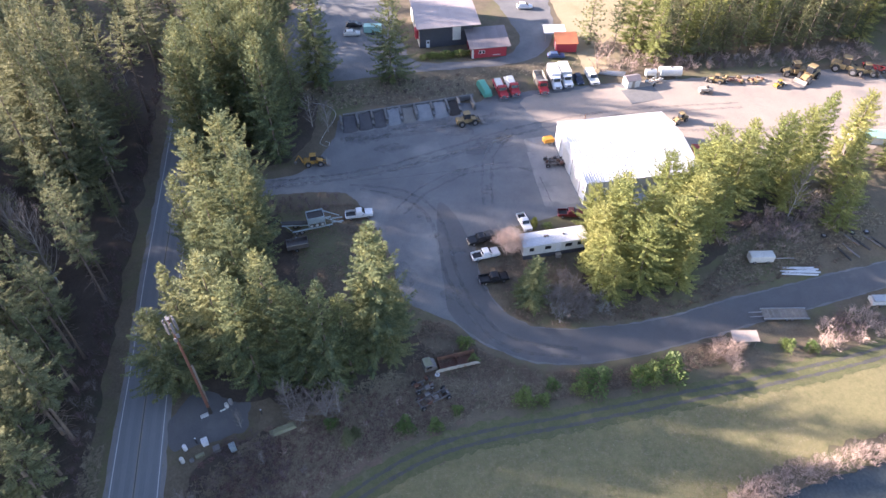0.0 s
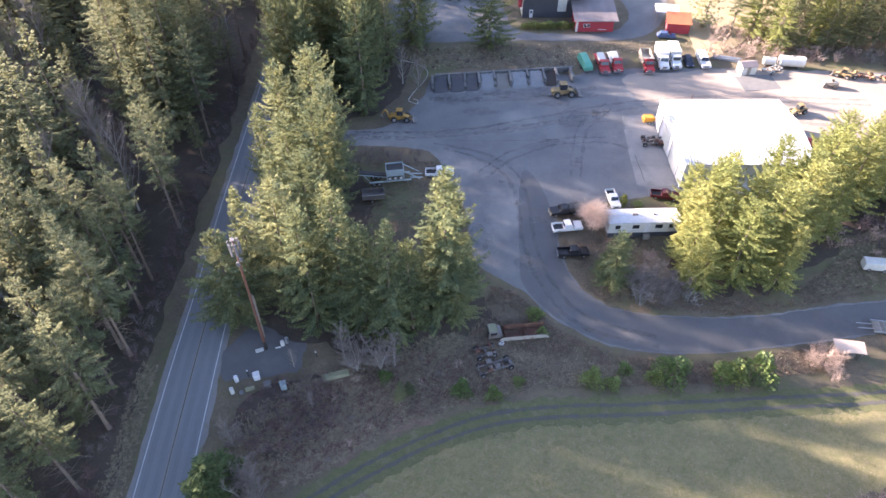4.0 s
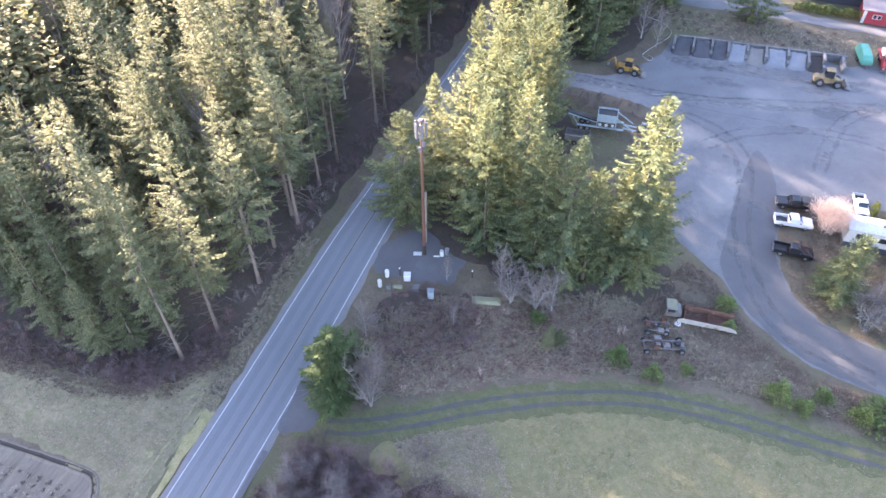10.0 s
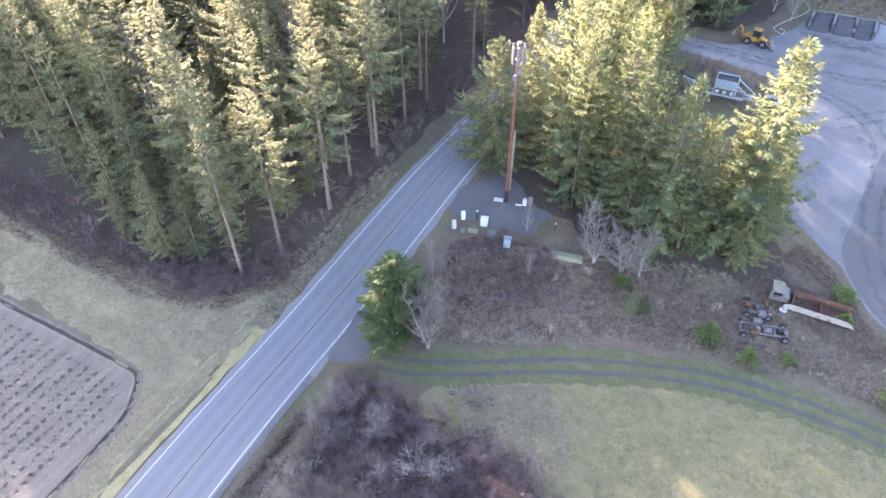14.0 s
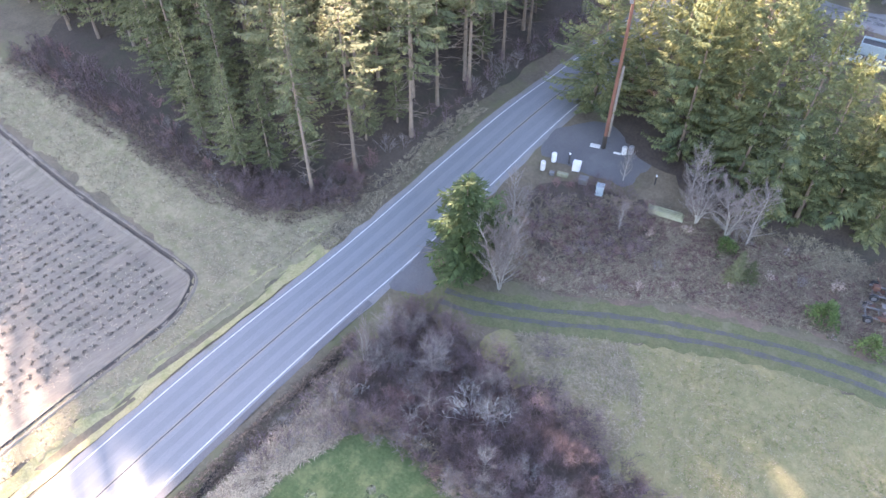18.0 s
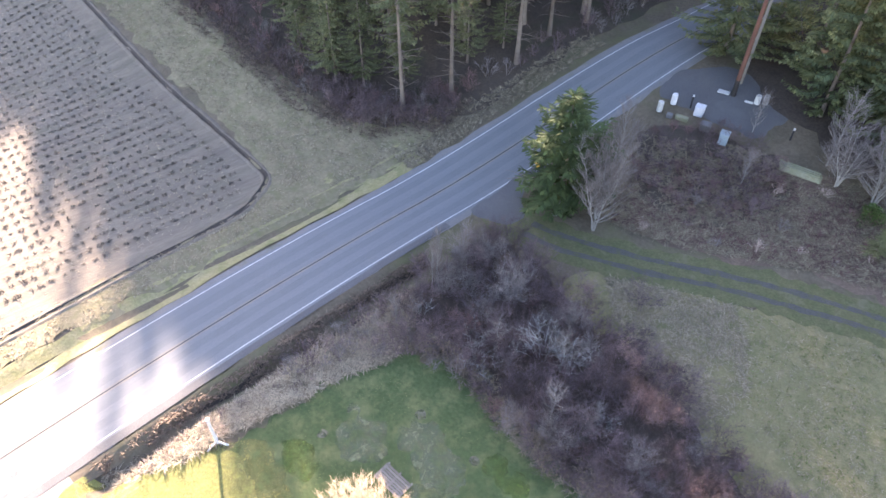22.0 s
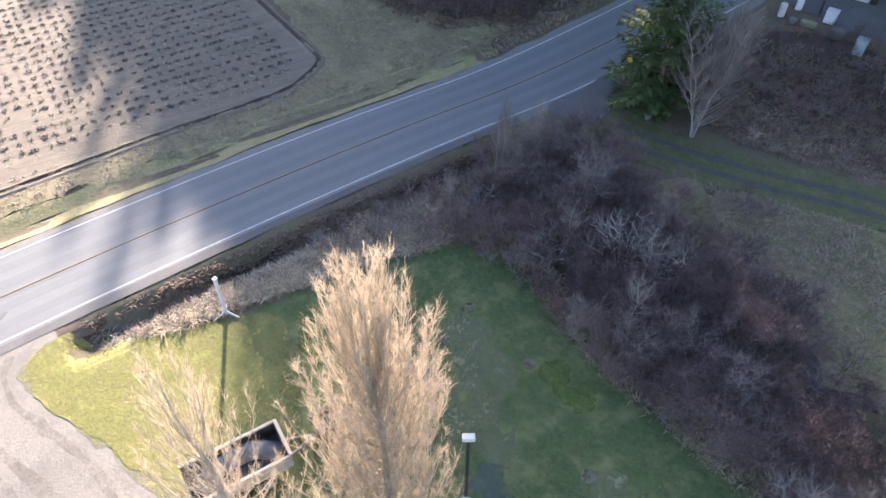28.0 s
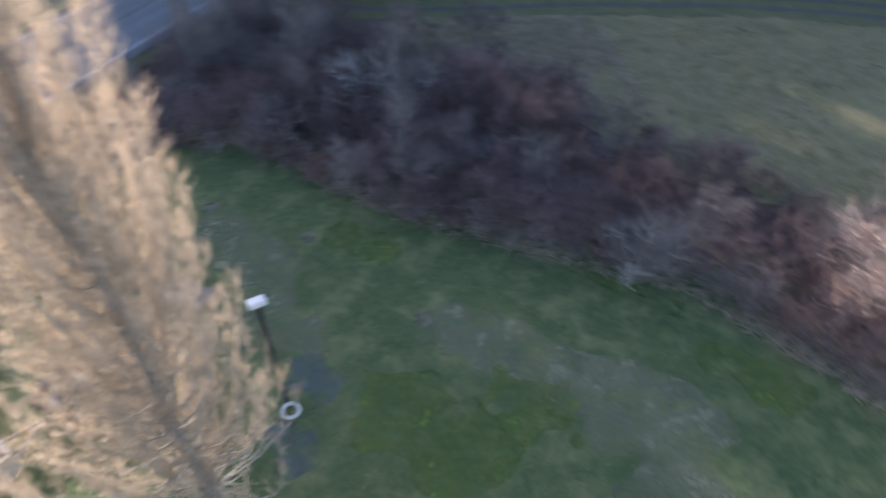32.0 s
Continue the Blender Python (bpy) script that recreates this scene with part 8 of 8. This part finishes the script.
for sy in (-1, 1):
    wheel(tr, -0.8, sy * 0.75, 0.65, 0.36), wheel(tr, 1.2, sy * 0.6, 0.38, 0.2)
wp = thing("white_post", -26.3, 1.3, 0.02, 20, "white timber post on a three-legged foot", "post")
C("post", wp, (0, 0, 0), (-0.05, 0.05, 3.1), 0.12, M_WHITE, 4)
for a in (20, 140, 260):
    C("foot", wp, (0.0, 0.0, 0.35), (0.85 * math.cos(radians(a)), 0.85 * math.sin(radians(a)), 0.05), 0.07, M_WHITE, 4)
B("cap", wp, -0.17, 0.1, -0.08, 0.19, 3.05, 3.15, M_WHITE, 0.02)
pl = thing("pallet", -16.3, 9.3, 0.08, 8, "grey weathered wooden pallet on the lawn", "pallet")
for k in range(7):
    B("board", pl, -1.2, 1.2, -0.62 + k * 0.19, -0.47 + k * 0.19, 0.12, 0.15, M_WOOD, 0.005)
for px in (-1.1, 0, 1.1):
    B("bearer", pl, px - 0.05, px + 0.05, -0.62, 0.82, 0.0, 0.12, M_WOOD, 0.005)
lp = thing("lamp_post", -9.4, 7.45, 0.05, 60, "dark yard lamp post with a white lamp box", "lamp post")
C("post", lp, (0, 0, 0), (0, 0, 5.6), 0.09, M_BLACK, 10)
B("lamp_box", lp, -0.28, 0.28, -0.16, 0.16, 5.5, 5.75, M_WHITE, 0.04)
B("arm", lp, 0.0, 0.3, -0.04, 0.04, 5.4, 5.5, M_STEEL, 0.01)
rg = thing("white_tyre_ring", -9.05, 7.25, 0.12, 0, "white-painted tyre ring lying at the puddle", "ring")
bm = bmesh.new()
R1, R2, NN = 0.3, 0.07, 20
ring = [[bm.verts.new(((R1 + R2 * math.cos(b)) * math.cos(a), (R1 + R2 * math.cos(b)) * math.sin(a), R2 * math.sin(b))) for b in [k * math.pi / 4 for k in range(8)]] for a in [k * 2 * math.pi / NN for k in range(NN)]]
for i in range(NN):
    for k in range(8):
        bm.faces.new((ring[i][k], ring[(i + 1) % NN][k], ring[(i + 1) % NN][(k + 1) % 8], ring[i][(k + 1) % 8]))
part("ring", bm, M_OFFWHITE, rg)
car(-13.4, -4.5, 39, M_DARKRED, "dark red car beside the drive")
# added car: the dark blue here is the red car's shadow on the gravel
car(-11.6, -7.6, 118, M_NAVY, "added dark blue car standing in for a shadow beside the drive")


M_STUMP = surf("rotten_stump", (0.19, 0.17, 0.135), (0.10, 0.105, 0.06), 2.2, 9.0, 0.95, 1.0, third=(0.07, 0.085, 0.035), third_at=(0.48, 0.6), third_scale=2.0, worn=2.0)


def mound(name, x, y, r, h, mat, label, category):
    vs, fs, n, m = [(x, y, ground_z(x, y) + h + 0.05)], [], 14, 4
    for j in range(1, m + 1):
        for k in range(n):
            a = 2 * math.pi * k / n
            q = r * j / m * (1 + 0.25 * noise.noise((x + math.cos(a), y + math.sin(a), j * 0.3)))
            px, py = x + q * math.cos(a), y + q * math.sin(a)
            vs.append((px, py, ground_z(px, py) + 0.05 + h * (1 - (j / m) ** 2) * (1 + 0.5 * noise.noise((px * 3, py * 3, 1))) - (0.06 if j == m else 0)))
    fs += [(0, 1 + k, 1 + (k + 1) % n) for k in range(n)]
    fs += [(1 + (j - 1) * n + k, 1 + j * n + k, 1 + j * n + (k + 1) % n, 1 + (j - 1) * n + (k + 1) % n) for j in range(1, m) for k in range(n)]
    return tagged(new(name, mesh_of(name, vs, fs, mat, True)), label, category, "lawn patches")


for x, y, r in ((-22.3, 7.5, 0.55), (-19.2, 13.9, 0.6), (-14.0, 14.6, 0.5), (-7.1, 13.2, 0.6)):
    mound("tree_stump", x, y, r, 0.06, M_STUMP, "low rotten grey tree stump on the lawn", "stump")


# ---- grass, reeds and stubble ----
def tufts(name, outline, count, length, width, material, label, category, lie=0.6, blades=5, rows=None, lift=0.03):
    """ONE mesh of many small tufts: bent blades that spring from points on the land."""
    f = inside(outline)
    r = random.Random(len(name) + count)
    x0, x1 = min(p[0] for p in outline), max(p[0] for p in outline)
    y0, y1 = min(p[1] for p in outline), max(p[1] for p in outline)
    vs, fs, n, tries = [], [], 0, 0
    while n < count and tries < count * 8:
        tries += 1
        x, y = r.uniform(x0, x1), r.uniform(y0, y1)
        if rows:
            gap, ang = rows
            u, v = x * math.cos(ang) + y * math.sin(ang), -x * math.sin(ang) + y * math.cos(ang)
            v = round(v / gap) * gap + r.gauss(0, 0.06)
            u = round(u / 0.95) * 0.95 + r.gauss(0, 0.12)
            x, y = u * math.cos(ang) - v * math.sin(ang), u * math.sin(ang) + v * math.cos(ang)
        if f(x, y) < 0 or noise.noise((x * 0.25, y * 0.25, 7.0)) < (-0.45 if rows else -0.25 + r.gauss(0, 0.22)):
            continue
        n += 1
        base = Vector((x, y, ground_z(x, y) + lift))
        whim = r.uniform(0, 6.283)
        for _ in range(blades):
            a = whim + r.uniform(-1.6, 1.6)
            L = length * r.uniform(0.5, 1.25)
            d = Vector((math.cos(a) * lie, math.sin(a) * lie, r.uniform(0.35, 1.0))).normalized()
            w = Vector((-math.sin(a), math.cos(a), 0)) * width * r.uniform(0.6, 1.3)
            o = base + Vector((r.uniform(-0.15, 0.15), r.uniform(-0.15, 0.15), 0))
            k = len(vs)
            vs += [o - w, o + w, o + d * L * 0.6 + w * 0.8, o + d * L * 0.6 - w * 0.8, o + d * L + Vector((math.cos(a), math.sin(a), -0.7)) * L * 0.25]
            fs += [(k, k + 1, k + 2, k + 3), (k + 3, k + 2, k + 4)]
    return tagged(new(name, mesh_of(name, vs, fs, material)), label, category, kind="stuff")


M_STRAW = surf("dry_straw", (0.30, 0.255, 0.17), (0.235, 0.195, 0.13), 0.8, 6.0, 0.9, 0.0, island=0.35)
M_PALEREED = surf("pale_dead_reeds", (0.40, 0.335, 0.235), (0.30, 0.248, 0.175), 0.8, 6.0, 0.9, 0.0, island=0.4)
M_STUBBLE = surf("dark_stubble", (0.135, 0.11, 0.085), (0.095, 0.08, 0.062), 0.8, 6.0, 0.9, 0.0, island=0.35)
# blades coloured yellow to carry the lawn's painted sunlight
M_YELLOWBLADE = surf("yellow_grass_blades", (0.34, 0.325, 0.105), (0.40, 0.365, 0.15), 0.6, 6.0, 0.9, 0.0, island=0.3, leaf=0.45)
M_BRAMBLE = surf("red_bramble_stems", (0.16, 0.085, 0.07), (0.12, 0.07, 0.06), 0.8, 6.0, 0.9, 0.0, island=0.4)
M_BLADE = surf("winter_grass_blades", (0.13, 0.165, 0.055), (0.19, 0.195, 0.085), 0.6, 6.0, 0.9, 0.0, island=0.3, leaf=0.45)
FIELD = [(-47.8, 12), (-49, 15.4), (-52, 16), (-64, 15.6), (-76, 14.4), (-105, 13), (-105, -26), (-46, -26), (-47, -11), (-47.6, -3), (-48, 7)]
tufts("field_stubble", [(x - 1.0, y) for x, y in FIELD], 6500, 0.26, 0.055, M_STUBBLE, "rows of dark stubble clumps in the field", "stubble", 0.8, 5, (1.38, radians(92.5)))
tufts("field_straw", [(x - 0.6, y) for x, y in FIELD], 11000, 0.17, 0.034, M_PALEREED, "short pale straw lines between the stubble rows", "stubble", 1.2, 3, (0.46, radians(92.5)))
tufts("reeds", [(-30, 40.5), (-24, 40), (-18, 42.8), (-8, 49.8), (4, 54.5), (16, 57), (30, 58), (30, 60), (14, 63), (0, 66), (-12, 60), (-22, 56), (-30, 50)], 7000, 0.7, 0.032, M_STRAW, "flattened pale dry reeds on the bank", "reeds", 1.3)
tufts("ditch_reeds", [(-29.3, -6.2), (-28.4, -6.4), (-26.6, -2), (-26.2, 4), (-25.6, 10), (-24.5, 15.5), (-28, 20), (-29.2, 20), (-29.0, 8)], 3000, 0.6, 0.032, M_PALEREED, "pale dry reeds along the ditch", "reeds", 1.0)
tufts("meadow_reeds", [(-14, 30), (-8, 28.5), (-5, 30), (-5.5, 34), (-8, 38), (-11, 40.5), (-16, 37.4), (-20, 34.6)], 1700, 0.5, 0.026, M_STRAW, "flattened dry grass at the meadow's corner", "reeds", 1.4)
tufts("wood_edge_grass", [(-45, 30), (-42.4, 30), (-42.0, 58), (-44.6, 58)], 1100, 0.45, 0.035, M_STRAW, "dry grass between the road and the wood", "grass", 1.1, 5)
tufts("verge_grass", [(-46.5, -28), (-42.5, -28), (-43, 0), (-44.8, 30), (-45, 44), (-49, 30), (-58, 27), (-100, 22), (-100, 16), (-64, 19), (-51, 20), (-47, 14)], 4200, 0.35, 0.03, M_STRAW, "dry tussocks between the field and the wood", "grass", 1.2)
tufts("lawn_tufts", [(-25.5, 4.5), (-25, 9), (-23, 15), (-15, 15.8), (-4, 17), (6, 17), (10, 0), (-4, -8), (-11, -3), (-14, 2), (-20, 4.6)], 9000, 0.15, 0.02, M_BLADE, "uneven tufts in the lawn", "grass", 1.6, 4)
tufts("meadow_tufts", [(-16, 37), (-6, 43), (4, 48), (15, 50.5), (40, 51), (60, 52), (60, 41), (42, 36), (20, 26), (4, 30)], 6500, 0.2, 0.026, M_BLADE, "uneven tussocks in the meadow", "grass", 1.1, 4)
tufts("bank_grass", [(-10, 138.5), (30, 140), (34, 145), (60, 148), (60, 152), (20, 150), (-10, 149)], 1600, 0.5, 0.05, M_STRAW, "dry grass on the bank above the bays", "grass", 1.0, 4)
M_LITTER = surf("brown_bracken", (0.20, 0.145, 0.10), (0.13, 0.095, 0.07), 0.8, 6.0, 0.9, 0.0, island=0.45)
tufts("bracken", [(-6, 52), (6, 56), (20, 57), (40, 57.5), (62, 60), (62, 64.5), (42, 61.5), (27, 62.5), (18, 67.5), (12, 73.5), (8, 75), (4, 66)], 3600, 0.7, 0.04, M_LITTER, "brown bracken and brambles below the lane", "brush", 1.2, 5)
tufts("ditch_weeds", [(-30.2, -6), (-28.2, -6), (-29.5, 8), (-30.6, 24), (-32.4, 24), (-31.4, 8)], 1500, 0.42, 0.035, M_LITTER, "brown dead weeds in the roadside ditch", "brush", 1.0, 5)
tufts("edge_bracken", [(-44.3, 36), (-48.8, 29), (-58, 25.8), (-100, 21.5), (-100, 25.5), (-60, 30), (-51, 33.5), (-45.5, 41)], 2200, 0.5, 0.04, M_LITTER, "brown bracken along the edge of the wood", "brush", 1.2, 5)
tufts("lane_weeds", [(-6, 52), (6, 56), (20, 57), (40, 57.5), (62, 60), (62, 64), (42, 61), (27, 62), (18, 67), (12, 73), (8, 75), (4, 66)], 1200, 0.5, 0.03, M_STRAW, "pale dry grass below the lane", "grass", 1.2, 5)
tufts("home_weeds", [(20.5, 80), (23, 75.5), (29, 71.2), (48, 70.2), (66, 73), (92, 77), (96, 84), (70, 82), (58, 74), (38, 76), (36, 90), (21, 91)], 3000, 0.45, 0.04, M_LITTER, "brown weeds round the mobile home", "brush", 1.2, 5)
tufts("shrub_grass", [(-14, 84), (-2, 79), (8, 76), (4, 80), (4.5, 88), (2, 97), (-1, 105), (-14, 106)], 1500, 0.4, 0.04, M_LITTER, "dry brown weeds beside the yard", "brush", 1.2, 5)
tufts("grove_weeds", [(62, 74), (92, 78), (104, 84), (100, 96), (86, 92), (70, 84)], 2200, 0.5, 0.05, M_STRAW, "pale dry weeds on bare ground", "grass", 1.2, 5)
tufts("lawn_edge", [(-25, 16.5), (-21, 18.5), (-12, 17.6), (-5, 18.6), (2, 19.8), (12, 16.8), (14, 19.5), (2, 22), (-6, 21.2), (-13, 19.6), (-20, 20.4), (-25, 18.8)], 1800, 0.5, 0.03, M_STRAW, "pale dry grass between lawn and thicket", "grass", 1.1, 5)
tufts("front_tufts", [(-29.6, -7.6), (-28.6, -6), (-26.5, -2), (-25.6, 3), (-20, 3.6), (-15.5, 0.6), (-13.5, -3), (-14.4, -4.4), (-18.6, -5.6), (-21.4, -6.9), (-23.8, -8.1), (-26.2, -9.2), (-28.4, -9.4)], 9000, 0.13, 0.018, M_YELLOWBLADE, "short tufts painted sunlit yellow-green on the lawn", "grass", 1.5, 4)
tufts("brambles", [(-30, 41), (-24, 40.5), (-18, 43), (-8, 50), (4, 55), (14, 58), (8, 62), (-4, 62), (-14, 58), (-24, 53)], 1700, 0.7, 0.035, M_BRAMBLE, "reddish-brown brambles on the bank", "brush", 1.0, 6)
tufts("meadow_straw", [(-18, 36), (-7, 43.5), (4, 48.5), (15, 51), (40, 52), (66, 53), (66, 42), (42, 36), (20, 22), (2, 24), (-8, 27)], 7500, 0.32, 0.017, M_STRAW, "pale dead grass strewn over the meadow", "grass", 1.6, 3)
hose = spline([(-9.4, 142.8), (-5.9, 141.4), (-3.6, 138.3), (-3.9, 134.8), (-5.8, 131.0), (-7.1, 127.9), (-7.5, 126.3), (-6.6, 125.3), (-5.7, 124.9), (-5.5, 126.3), (-6.4, 126.8)], 0.4)
vs, fs = [], []
tube(vs, fs, [Vector((p.x, p.y, ground_z(p.x, p.y) + 0.09)) for p in hose], [0.05] * len(hose), 6)
tagged(new("hose", mesh_of("hose", vs, fs, M_OFFWHITE, True)), "long pale hose looped on the grass", "hose")
